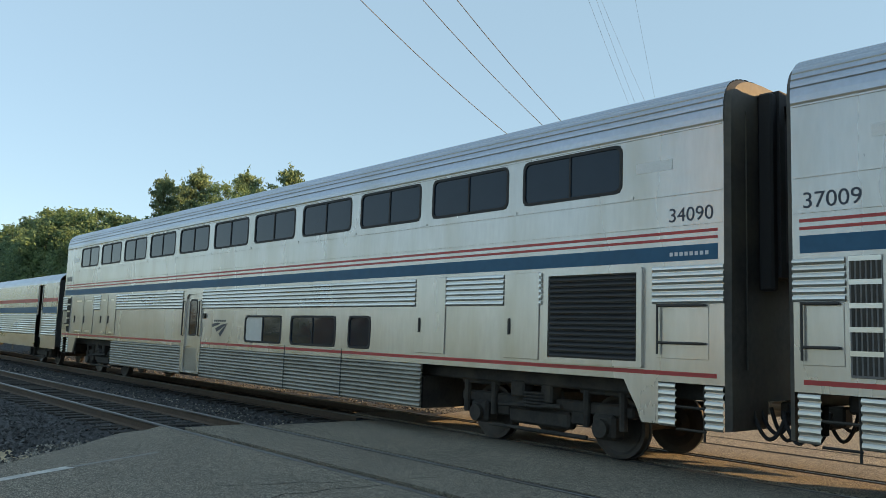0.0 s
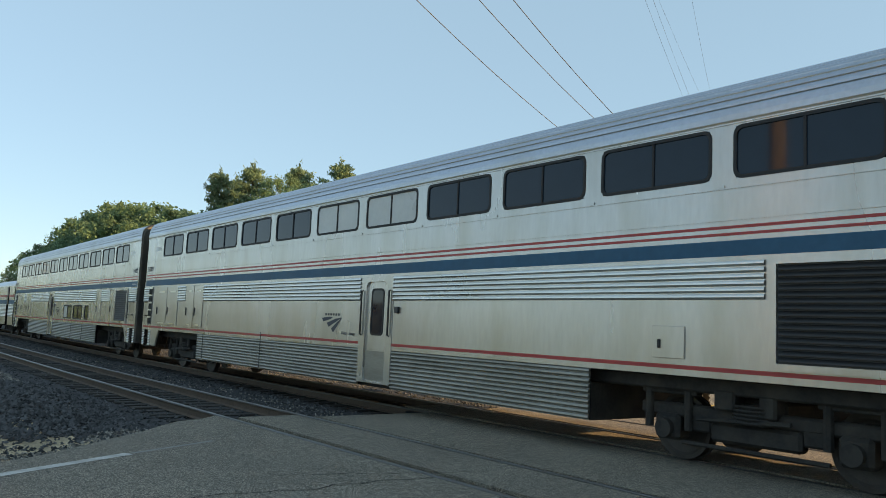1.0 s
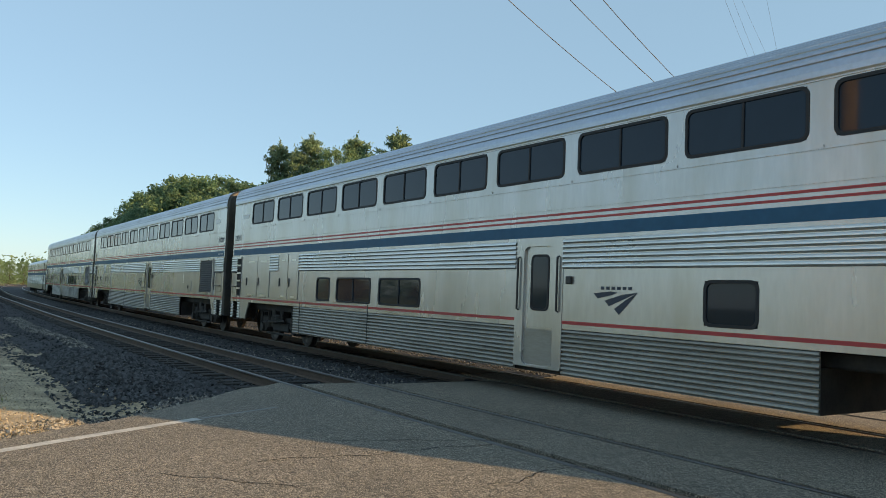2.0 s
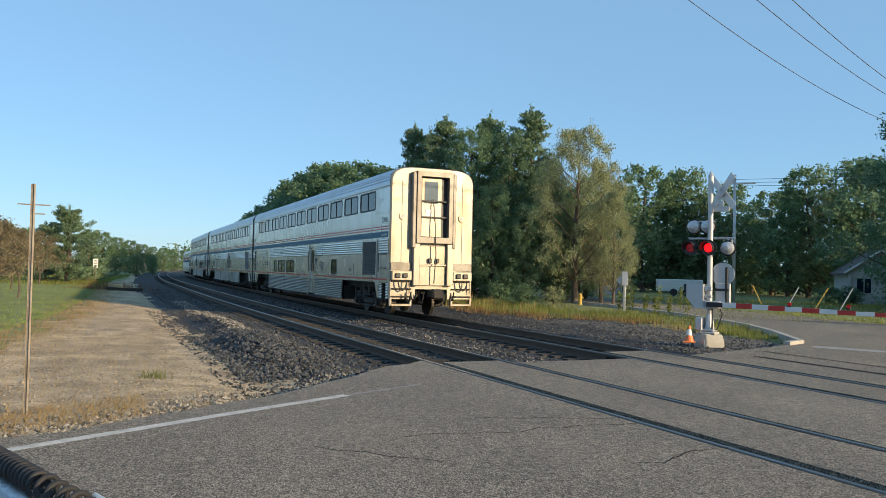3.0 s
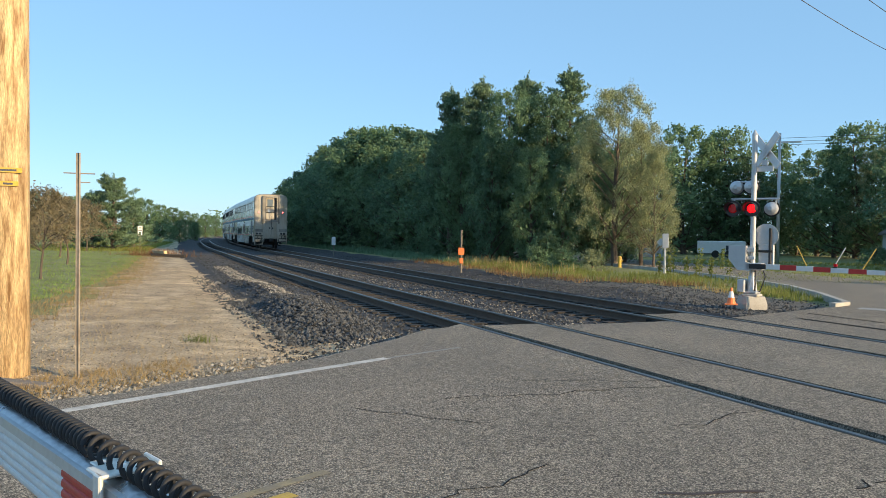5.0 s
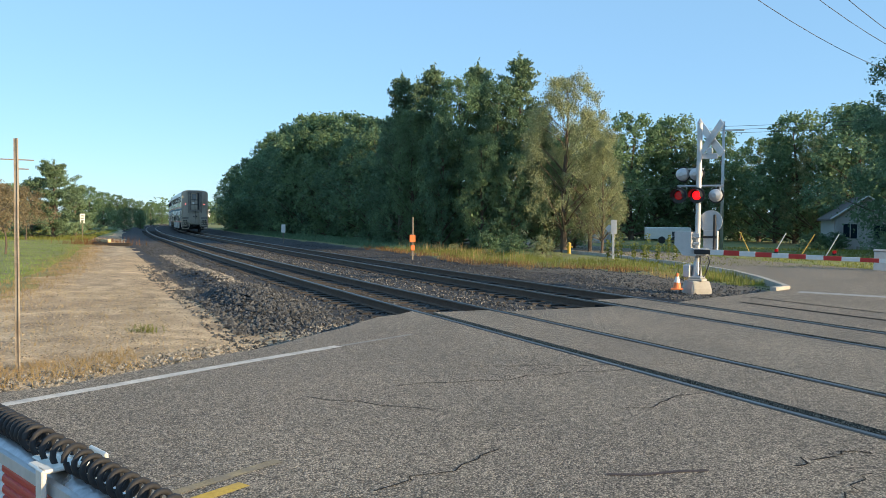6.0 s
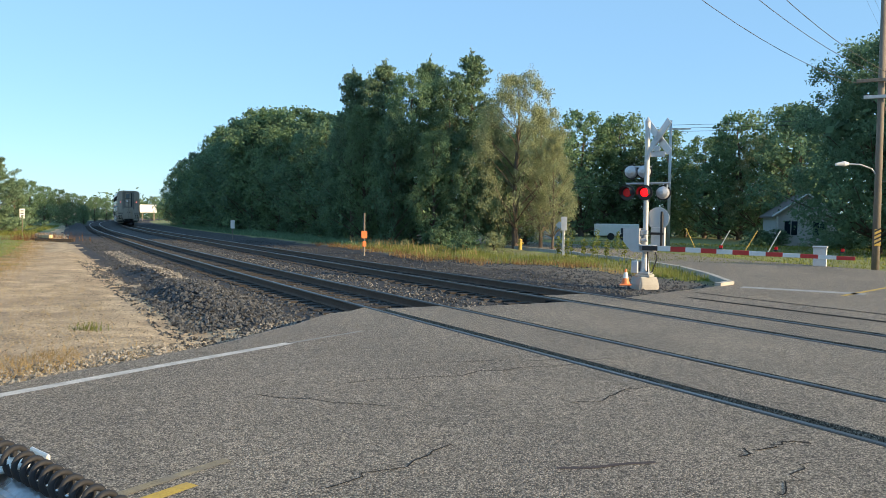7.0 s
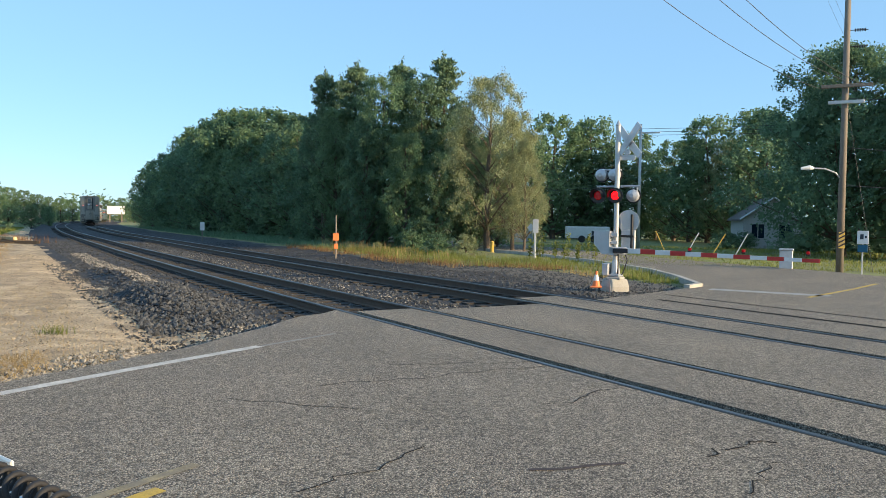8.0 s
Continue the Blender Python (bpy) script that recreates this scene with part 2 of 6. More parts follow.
BLUE = mat("blue_band", (0.012, 0.098, 0.18), 0.5, spread=0.12, scale=0.6, fine=8, bump=0.02, spec=0.3)
RED = mat("red_band", (0.46, 0.045, 0.045), 0.45, spread=0.12, scale=0.6, fine=8, bump=0.02)
GLASS = mat("dark_window_glass", (0.008, 0.021, 0.036), 0.05, spread=0.1, scale=0.5, fine=3, bump=0, sheen_rough=0.03, spec=0.32)
BLIND = mat("drawn_window_blind", (0.55, 0.56, 0.55), 0.3, spread=0.06, scale=1, fine=10, bump=0)
RUBBER = mat("black_rubber", (0.02, 0.02, 0.022), 0.7, spread=0.2, bump=0.1)
LOUVRE = mat("dark_louvre", (0.06, 0.062, 0.065), 0.55, 0.3, spread=0.2, bump=0.05)
GRILLE = mat("grey_grille_mesh", (0.17, 0.17, 0.17), 0.6, 0.4, spread=0.2, bump=0.05)
BOGIE = mat("grimy_truck_steel", (0.03, 0.028, 0.026), 0.75, 0.2, spread=0.35, scale=4, fine=20, bump=0.3, dirt=(0.09, 0.075, 0.06), dirt_amount=0.6, dirt_scale=2)
WHEEL = mat("wheel_steel", (0.06, 0.052, 0.046), 0.55, 0.5, spread=0.25, bump=0.1)
INK = mat("dark_lettering", (0.03, 0.04, 0.06), 0.5, spread=0.1, bump=0)
PALE_INK = mat("pale_lettering", (0.6, 0.62, 0.64), 0.5, spread=0.1, bump=0)
GALV = mat("galvanised_steel", (0.50, 0.51, 0.52), 0.45, 0.6, spread=0.12, scale=3, fine=25, bump=0.05, dirt=(0.3, 0.3, 0.3), dirt_amount=0.4)
SIGN_WHITE = mat("white_sheeting", (0.7, 0.7, 0.69), 0.4, spread=0.08, bump=0.03)
SIGN_BACK = mat("bare_aluminium", (0.52, 0.53, 0.55), 0.4, 0.5, spread=0.1, bump=0.03)
# Real black paint; also the painted shade of gangway openings and car interiors.
BLACK = mat("black_enamel_and_shade", (0.02, 0.02, 0.022), 0.45, spread=0.2, bump=0.05)
RED_PAINT = mat("red_sheeting", (0.50, 0.035, 0.03), 0.4, spread=0.12, bump=0.04)
ARM_WHITE = mat("ribbed_white_sheeting", (0.66, 0.68, 0.70), 0.35, spread=0.1, bump=0.03)
ARM_METAL = mat("arm_aluminium", (0.42, 0.43, 0.45), 0.3, 0.9, spread=0.3, scale=7, fine=40, bump=0.25)
LAMP_ON = glow("lit_red_lens", (0.9, 0.004, 0.008), 1.5)
LAMP_DIM = glow("faint_red_lens", (0.4, 0.004, 0.008), 0.12)
MARKER_RED = glow("lit_marker_lens", (1.0, 0.12, 0.1), 3.0)
RED_LENS = mat("unlit_red_lens", (0.4, 0.02, 0.02), 0.2, spread=0.1, bump=0)
ORANGE = mat("faded_orange", (0.75, 0.20, 0.06), 0.55, spread=0.15, bump=0.1)
CONCRETE = mat("concrete", (0.42, 0.40, 0.36), 0.9, spread=0.2, scale=3, fine=35, bump=0.4, dirt=(0.25, 0.22, 0.18), dirt_amount=0.5)
POLE_WOOD = mat("weathered_pole_wood", (0.7, 0.5, 0.28), 0.85, spread=0.5, scale=5, fine=40, bump=0.6, stretch=(3, 3, 0.4), dirt=(0.2, 0.095, 0.03), dirt_amount=0.9, dirt_scale=6, depth=0.02)
GREY_WOOD = mat("grey_pole_wood", (0.20, 0.17, 0.14), 0.9, spread=0.3, scale=4, fine=30, bump=0.4, stretch=(3, 3, 0.2))
BARK = mat("bark", (0.11, 0.085, 0.065), 0.95, spread=0.4, scale=4, fine=25, bump=0.6, stretch=(2, 2, 0.4), depth=0.03)
WIRE = mat("wire", (0.05, 0.05, 0.055), 0.6, spread=0.1, bump=0)
VERGE_GRAVEL = mat("grey_verge_gravel", (0.13, 0.115, 0.095), 0.95, spread=0.55, scale=1.6, fine=22, bump=0.9, dirt=(0.1, 0.085, 0.07), dirt_amount=0.6, dirt_scale=0.9, depth=0.03)
BLUE_SIDING = mat("pale_blue_siding", (0.3, 0.37, 0.43), 0.7, spread=0.08, scale=1, fine=12, bump=0.1)
SIDING = mat("white_siding", (0.44, 0.45, 0.45), 0.7, spread=0.08, scale=1, fine=12, bump=0.1)
SHINGLE = mat("roof_shingle", (0.13, 0.12, 0.12), 0.9, spread=0.3, scale=3, fine=20, bump=0.4)
LEAF = leaf_mat("leaf_green", (0.165, 0.25, 0.13))
LEAF_DARK = leaf_mat("leaf_dark_green", (0.14, 0.23, 0.135))
LEAF_OLIVE = leaf_mat("leaf_olive", (0.3, 0.33, 0.18))
NEEDLE = leaf_mat("pine_needle", (0.16, 0.24, 0.14), through_amount=0.3)
LAWN = leaf_mat("lawn_green", (0.24, 0.32, 0.09))
GRASS = leaf_mat("grass_green", (0.21, 0.23, 0.06))
DRY = leaf_mat("dry_grass", (0.42, 0.3, 0.14))
RUSSET = leaf_mat("russet_weeds", (0.25, 0.13, 0.06))

# ---------------- ground ----------------
N1, N2, F1, F2 = 0.0, 1.435, 4.0, 5.435


def lerp(x, xs, ys):
    return float(np.interp(x, xs, ys))


def edge_left(o):
    """Where the near road ends towards the gravel lot."""
    return lerp(o, [-40, -5.6, -3.4, -2.6, -1.7, -0.6, 0.0, 0.9, 1.5, 3.2, 4.0, 5.6, 6.6, 8.0], [-10.0, 8.75, 10.2, 10.9, 11.9, 12.9, 13.3, 12.7, 12.1, 12.6, 13.4, 14.0, 14.5, 14.2])


def far_near(s):
    return lerp(s, [-80, 12.8, 13.6, 14.2, 15.0, 17, 19.7, 21.8, 24.7, 31.2, 37.5, 48, 120], [5.51, 5.51, 8.6, 10.9, 11.5, 13, 14.7, 15.6, 16.8, 18.6, 19.8, 20.8, 23])


def far_far(s):
    return lerp(s, [-80, 14.7, 17, 23, 28, 41, 48, 120], [19.5, 20.5, 21.2, 22.2, 23.2, 27.4, 27.8, 30])


def paved(o, s):
    if s < -14 or o < -40:
        return False
    if o < 5.6:
        return s < edge_left(o)
    return far_near(s) <= o <= far_far(s) and s < 115


def hill(o, s):
    """Height of the natural ground."""
    w = noise.noise(Vector((s * 0.35, o * 0.35, 0.0))) * 0.05 + noise.noise(Vector((s * 1.7, o * 1.7, 3.0))) * 0.025
    z = lerp(o, [-60, -14, -7.5, -4.0, -3.0, -2.0, -1.1, 6.6, 7.6, 9.2, 11, 16, 30, 60], [-0.1, -0.05, -0.12, -0.16, -0.30, -0.22, -0.20, -0.20, -0.42, -0.30, -0.12, -0.05, -0.05, -0.1])
    if -1.1 < o < 6.6:
        w *= 0.35
    if o > 6.6 and s < 30:
        z = max(z, lerp(s, [22, 30], [-0.1, -0.42]))
    mound = 0.42 * math.exp(-(((s - 17.2) / 2.6) ** 2 + ((o + 2.3) / 0.85) ** 2)) + 0.2 * math.exp(-(((s - 24.5) / 5) ** 2 + ((o + 2.0) / 0.5) ** 2))
    if s > 12:
        z += mound
    if paved(o, s) or paved(o - 0.25, s - 0.25) and paved(o + 0.25, s - 0.4):
        z = min(z, -0.26)
    return z + w


def ballast_end(s):
    """How far the dark ballast reaches beyond the far track."""
    return lerp(s, [13, 15.6, 18.7, 22.9, 30, 38.6, 60, 130], [7.0, 7.4, 8.6, 9.8, 9.9, 10.7, 11.0, 11.0])


def grass_from(s):
    """Where the verge's grass begins behind the gravel."""
    return lerp(s, [14, 16, 18, 22, 24, 26, 30, 39, 130], [10.6, 11.0, 11.9, 12.3, 12.2, 11.0, 10.3, 11.0, 11.3])


def ground():
    def steps(pairs):
        out = []
        for a, b, d in pairs:
            out += list(np.arange(a, b, d))
        return out + [pairs[-1][1]]
    ss = steps([(-1500, -300, 300), (-300, -40, 40), (-40, 4, 4), (4, 44, 0.3), (44, 70, 0.7), (70, 200, 5), (200, 400, 20), (400, 1600, 200)])
    os_ = steps([(-1500, -300, 300), (-300, -60, 30), (-60, -16, 4), (-16, -12, 0.6), (-12, 12, 0.3), (12, 30, 1.0), (30, 60, 5), (60, 300, 30), (300, 1500, 300)])
    verts, faces, kinds = [], [], []
    for s in ss:
        for o in os_:
            near = -20 < o < 40 and -40 < s < 130
            verts.append(rail(s, o, hill(o, s) if near else -0.1))
    w = len(os_)
    for i in range(len(ss) - 1):
        for j in range(w - 1):
            faces.append((i * w + j, (i + 1) * w + j, (i + 1) * w + j + 1, i * w + j + 1))
            s, o = 0.5 * (ss[i] + ss[i + 1]), 0.5 * (os_[j] + os_[j + 1])
            wob = noise.noise(Vector((s * 0.5, o * 0.5, 7.0))) * 0.9 + noise.noise(Vector((s * 2.1, o * 2.1, 1.0))) * 0.35
            lot = lerp(s, [-40, 12, 17, 21, 28, 40, 73, 120], [-16, -9.5, -8.0, -7.2, -6.3, -5.7, -5.2, -3.5])
            if lerp(s, [11, 13, 15, 17.5, 20, 26, 32], [-1.4, -2.4, -3.1, -3.1, -2.7, -3.3, -3.0]) + wob * 0.6 < o < ballast_end(s) + wob * 0.3:
                kinds.append(1)
            elif lot + wob * 1.1 < o < 0:
                kinds.append(0)
            elif 7 < o < grass_from(s) + wob * 0.4:
                kinds.append(3)
            else:
                kinds.append(2)
    me = bpy.data.meshes.new("ground")
    me.from_pydata([tuple(v) for v in verts], [], faces)
    for m in (GRAVEL, BALLAST, GRASS_SOIL, VERGE_GRAVEL):
        me.materials.append(m)
    me.polygons.foreach_set("material_index", kinds)
    me.polygons.foreach_set("use_smooth", [True] * len(kinds))
    me.update()
    tagged(new("ground", me), "gravel lot, dark track ballast and grass verges", "ground", kind="structure")


def strip_slab(sh, rows, z0=-0.4, z1=0.0):
    """A slab between two edges; rows of (near point, far point)."""
    n = len(rows)
    v = [(a.x, a.y, z1) for a, b in rows] + [(b.x, b.y, z1) for a, b in rows] + [(a.x, a.y, z0) for a, b in rows] + [(b.x, b.y, z0) for a, b in rows]
    f = []
    for i in range(n - 1):
        f += [(i, i + 1, n + i + 1, n + i), (2 * n + i, 2 * n + i + 1, i + 1, i), (n + i, n + i + 1, 3 * n + i + 1, 3 * n + i)]
    f += [(0, n, 3 * n, 2 * n), (n - 1, 3 * n - 1, 4 * n - 1, 2 * n - 1)]
    sh.add(v, f)


def road():
    road_ob = thing("road", "worn grey asphalt road over a level crossing", "road", kind="structure")
    for name, lo, hi in (("roadway", -40, -0.075), ("crossing_panel", 0.2, 1.33), ("crossing_panel", 1.535, 3.92), ("crossing_panel", 4.2, 5.3)):
        sh = Shape()
        os_ = np.linspace(lo, hi, 90 if lo < -30 else 10)
        if lo < 0:
            rows = []
            for o in os_:
                jag = noise.noise(Vector((o * 1.3, 0, 0))) * 0.25 + noise.noise(Vector((o * 5, 2, 0))) * 0.08
                rows.append((rail(-14, o), rail(edge_left(o) + jag, o)))
        else:
            end = edge_left((lo + hi) / 2) + 0.1
            rows = [(rail(s, lo + (spread_out(s) if lo > 3 else 0)), rail(s, hi + (spread_out(s) if hi > 3 else 0))) for s in np.linspace(-14, end, 30)]
        strip_slab(sh, rows)
        part(name, sh, ASPHALT, road_ob)
    sh = Shape()
    ss = np.linspace(-14, 115, 160)
    strip_slab(sh, [(rail(s, far_near(s) + 0.01) if s > 12.8 else rail(s, 5.62 + spread_out(s)), rail(s, far_far(s))) for s in ss])
    part("roadway", sh, ASPHALT, road_ob)

    for o in (N1, N2, F1, F2):
        sh = Shape()
        gap = lambda s: spread_out(s) if o > 3 else 0
        strip_slab(sh, [(rail(s, o - 0.12 + gap(s)), rail(s, o + 0.22 + gap(s))) for s in np.linspace(-13.9, edge_left(o) - 0.1, 20)], -0.3, -0.045)
        part("flangeway_filler", sh, TAR, road_ob, "black rubber filler beside the rail")

    def line(name, pts, width, material, label, z=0.004):
        sh = Shape()
        ps = [Vector((x, y, 0)) for x, y in pts]
        rows = []
        for i, p in enumerate(ps):
            d = (ps[min(i + 1, len(ps) - 1)] - ps[max(i - 1, 0)]).normalized()
            q = Vector((-d.y, d.x, 0)) * width / 2
            rows.append((p - q, p + q))
        n = len(rows)
        sh.add([(a.x, a.y, z) for a, b in rows] + [(b.x, b.y, z) for a, b in rows], [(i, i + 1, n + i + 1, n + i) for i in range(n - 1)])
        return part(name, sh, material, road_ob, label)

    line("edge_line", [(-5.36 - 1.16 * k, 6.29 - 3.17 * k) for k in np.linspace(6, 0, 20)] + [(-4.8, 7.9), (-4.21, 9.46)], 0.15, WHITE_LINE, "worn white edge line")
    line("edge_line", [(-4.19, 9.5), (-3.9, 10.2), (-3.65, 10.8)], 0.07, mat("faded_white_paint", (0.23, 0.225, 0.21), 0.85, spread=0.3), "faded end of the edge line")
    line("centre_line", [(-2.55 - 0.345 * k, 4.30 - 0.94 * k) for k in np.linspace(6, 0, 12)], 0.11, YELLOW_LINE, "worn yellow centre line")
    line("centre_line", [(-2.72 - 0.345 * k, 4.42 - 0.94 * k) for k in np.linspace(6, -0.4, 14)], 0.09, mat("ghost_yellow_paint", (0.27, 0.22, 0.13), 0.85, spread=0.4, scale=5, dirt=(0.18, 0.16, 0.13), dirt_amount=0.9, dirt_scale=6), "nearly worn-off yellow centre line")
    line("centre_line", [(4.95, 19.38), (6.85, 22.45), (8.2, 24.8)], 0.12, YELLOW_LINE, "worn yellow centre line")
    line("stop_line", [(3.0, 21.0), (5.6, 20.0)], 0.5, mat("ghost_white_paint", (0.3, 0.3, 0.29), 0.85, spread=0.3), "faded white stop bar")
    rng = random.Random(5)
    for a, b, k, wd in (((-1.75, 4.4), (-1.15, 5.5), 9, 0.012), ((0.8, 5.84), (1.42, 6.35), 11, 0.018), ((-2.6, 7.4), (-0.5, 9.0), 16, 0.016), ((-2.2, 8.6), (0.1, 9.6), 14, 0.014),
                        ((-0.35, 7.06), (0.36, 8.15), 9, 0.014), ((0.97, 5.0), (1.27, 5.75), 9, 0.01), ((-3.3, 6.6), (-2.0, 6.5), 9, 0.012)):
        pts = []
        for i in range(k + 1):
            u = i / k
            pts.append((a[0] + (b[0] - a[0]) * u + rng.uniform(-0.07, 0.07), a[1] + (b[1] - a[1]) * u + rng.uniform(-0.07, 0.07)))
        line("crack", pts, wd, TAR, "dark crack")
    line("patch_seam", [(-0.39, 5.2), (-0.16, 5.27), (0.05, 5.41), (0.26, 5.5)], 0.045, mat("brown_tar", (0.06, 0.04, 0.032), 0.7, spread=0.3), "brown tar seam")
    for o in (7.12, 8.18):
        pts = [rail(s, o + 0.02 * math.sin(s)) for s in np.linspace(-13, 12.2 if o < 8 else 13.0, 30)]
        line("joint", [(p.x, p.y) for p in pts], 0.16 if o < 8 else 0.09, TAR, "dark tarred joint")
    # kerb round the grass corner
    sh = Shape()
    pts = [rail(s, far_near(s) + 0.02) for s in (14.0, 14.3, 14.7, 15.1, 16, 17, 18.3, 19.7, 21.8, 24.7, 28, 31.2, 37.5, 48)]
    rows = []
    for i, p in enumerate(pts):
        d = (pts[min(i + 1, len(pts) - 1)] - pts[max(i - 1, 0)]).normalized()
        q = Vector((-d.y, d.x, 0))
        q = q if q.dot(Vector((NV.x, NV.y, 0))) < 0 else -q
        rows.append((p, p + q * 0.16))
    strip_slab(sh, rows, -0.3, 0.09)
    tagged(part("kerb", sh, CONCRETE), "weathered concrete kerb round the grass corner", "kerb", kind="structure")


def sweep_rail(sh, profile, o, ss, side=1):
    n = len(profile)
    v, f = [], []
    for s in ss:
        for dy, z in profile:
            v.append(rail(s, o + dy * side + (spread_out(s) if o > 3 else 0), z))
    for i in range(len(ss) - 1):
        for k in range(n):
            f.append((i * n + k, i * n + (k + 1) % n, (i + 1) * n + (k + 1) % n, (i + 1) * n + k))
    sh.add(v, f)


def tracks():
    head = [(-0.036, -0.028), (0.036, -0.028), (0.036, -0.006), (0.028, 0.004), (-0.028, 0.004), (-0.036, -0.006)]
    web = [(-0.07, -0.175), (0.07, -0.175), (0.07, -0.16), (0.012, -0.14), (0.012, -0.03), (-0.012, -0.03), (-0.012, -0.14), (-0.07, -0.16)]
    ss = list(np.arange(-40, 40, 8)) + list(np.arange(40, 330, 3))
    tie_me = None
    for name, a, b in (("near_track", N1, N2), ("far_track", F1, F2)):
        tr = thing("railway_track", "steel rails on dark timber ties and ballast", "railway track", group="railway tracks")
        for o in (a, b):
            sh, sw = Shape(), Shape()
            sweep_rail(sh, head, o, ss)
            sweep_rail(sw, web, o, ss)
            r = part("rail", sw, RUST, tr)
            part("rail_head", sh, RAIL, r, "polished running surface")
        if tie_me is None:
            tie_me = Shape().bev(-0.115, 0.115, -1.3, 1.3, -0.18, 0.0, 0.012).mesh("tie", TIE)
        rng = random.Random(3)
        s, k, rest = 13.6, 0, Shape()
        while s < 200:
            c = rail(s, (a + b) / 2 + (spread_out(s) if a > 3 else 0), -0.165 + rng.uniform(-0.012, 0.008))
            d = rail(s + 0.5, (a + b) / 2) - rail(s - 0.5, (a + b) / 2)
            ang = math.degrees(math.atan2(d.y, d.x)) + rng.uniform(-1.5, 1.5)
            m = pose(c.x, c.y, c.z, 0, 0, ang)
            if k < 110:
                part("tie", tie_me, None, tr, at=m)
            else:
                rest.box(-0.115, 0.115, -1.3, 1.3, -0.18, 0.0, m)
            s, k = s + 0.53, k + 1
        tagged(part("tie_row", rest, TIE, tr), kind="stuff")


def stones(name, label, material, count, spot, size, seed):
    """Loose stones scattered over a stretch, as one joined mesh."""
    rng = np.random.RandomState(seed)
    base = np.array([(1, 0, 0), (-1, 0, 0), (0, 1, 0), (0, -1, 0), (0, 0, 1), (0, 0, -1)], float)
    tri = [(0, 2, 4), (2, 1, 4), (1, 3, 4), (3, 0, 4), (2, 0, 5), (1, 2, 5), (3, 1, 5), (0, 3, 5)]
    v, f = [], []
    for i in range(count):
        p = spot(rng)
        if p is None:
            continue
        r = size * (0.5 + rng.rand() ** 2 * 1.2)
        a = rng.rand() * 6.283
        ca, sa = math.cos(a), math.sin(a)
        q = base * (r * rng.uniform(0.6, 1.25, (6, 1))) * np.array([1, rng.uniform(0.6, 1), rng.uniform(0.5, 0.9)])
        q[:, 2] += q[:, 0] * rng.uniform(-0.5, 0.5)
        x = q[:, 0] * ca - q[:, 1] * sa + p[0]
        y = q[:, 0] * sa + q[:, 1] * ca + p[1]
        z = q[:, 2] + p[2] + r * 0.2
        n = len(v)
        v += list(zip(x.tolist(), y.tolist(), z.tolist()))
        f += [(n + t[0], n + t[1], n + t[2]) for t in tri]
    sh = Shape()
    sh.v, sh.f = v, f
    tagged(part(name, sh, material), label, "gravel", kind="stuff")


def spot_in(s0, s1, o0, o1, power=1.0):
    def pick(rng):
        s = s0 + (s1 - s0) * rng.rand() ** power
        o = rng.uniform(o0, o1)
        if paved(o, s) or any(abs(o - r) < 0.09 for r in (N1, N2, F1 + spread_out(s), F2 + spread_out(s))):
            return None
        p = rail(s, o, hill(o, s))
        return p
    return pick


def blades(name, label, material, count, spot, height, width, seed, lean=0.5):
    rng = np.random.RandomState(seed)
    out = []
    for i in range(count):
        p = spot(rng)
        if p is None:
            continue
        hgt = height * rng.uniform(0.45, 1.25)
        a, b = rng.rand() * 6.283, rng.rand() * 6.283
        w = width * rng.uniform(0.6, 1.3)
        dx, dy = math.cos(a) * w, math.sin(a) * w
        lx, ly = math.cos(b) * hgt * lean * rng.rand(), math.sin(b) * hgt * lean * rng.rand()
        x, y, z = p
        out.append([(x - dx, y - dy, z - 0.02), (x + dx, y + dy, z - 0.02), (x + lx + dx * 0.2, y + ly + dy * 0.2, z + hgt), (x + lx - dx * 0.2, y + ly - dy * 0.2, z + hgt)])
    tagged(new(name, quads(name, out, material)), label, "grass", kind="stuff")

# ---------------- train ----------------
LEN, U, HALF, NOSE = 26.7, 25.85, 1.55, 0.3      # NOSE: how far the front end stands before its panels


def ribs(z0, z1, count, y, depth):
    """A fluted (y, z) profile."""
    out = []
    step = (z1 - z0) / count
    for k in range(count):
        z = z0 + k * step
        out += [(y - depth, z + 0.02 * step), (y - depth * 0.3, z + 0.16 * step), (y, z + 0.38 * step), (y - depth * 0.05, z + 0.62 * step), (y - depth * 0.4, z + 0.84 * step), (y - depth, z + 0.92 * step)]
    return out


def rounded(x0, x1, z0, z1, r, n=4):
    pts = []
    for cx, cz, a0 in ((x1 - r, z1 - r, 0), (x0 + r, z1 - r, 90), (x0 + r, z0 + r, 180), (x1 - r, z0 + r, 270)):
        for k in range(n + 1):
            a = radians(a0 + 90 * k / n)
            pts.append((cx + r * math.cos(a), cz + r * math.sin(a)))
    return pts


def plate(sh, pts, y, thick, sgn):
    """A plate of that outline in the x-z plane, its face at y, on the side sgn."""
    n = len(pts)
    order = range(n) if sgn < 0 else range(n - 1, -1, -1)
    v = [(x, sgn * y, z) for x, z in pts] + [(x, sgn * (y - thick), z) for x, z in pts]
    f = [tuple(order)]
    for i in range(n):
        j = (i + 1) % n
        f.append((i, j, n + j, n + i) if sgn > 0 else (j, i, n + i, n + j))
    sh.add(v, f)


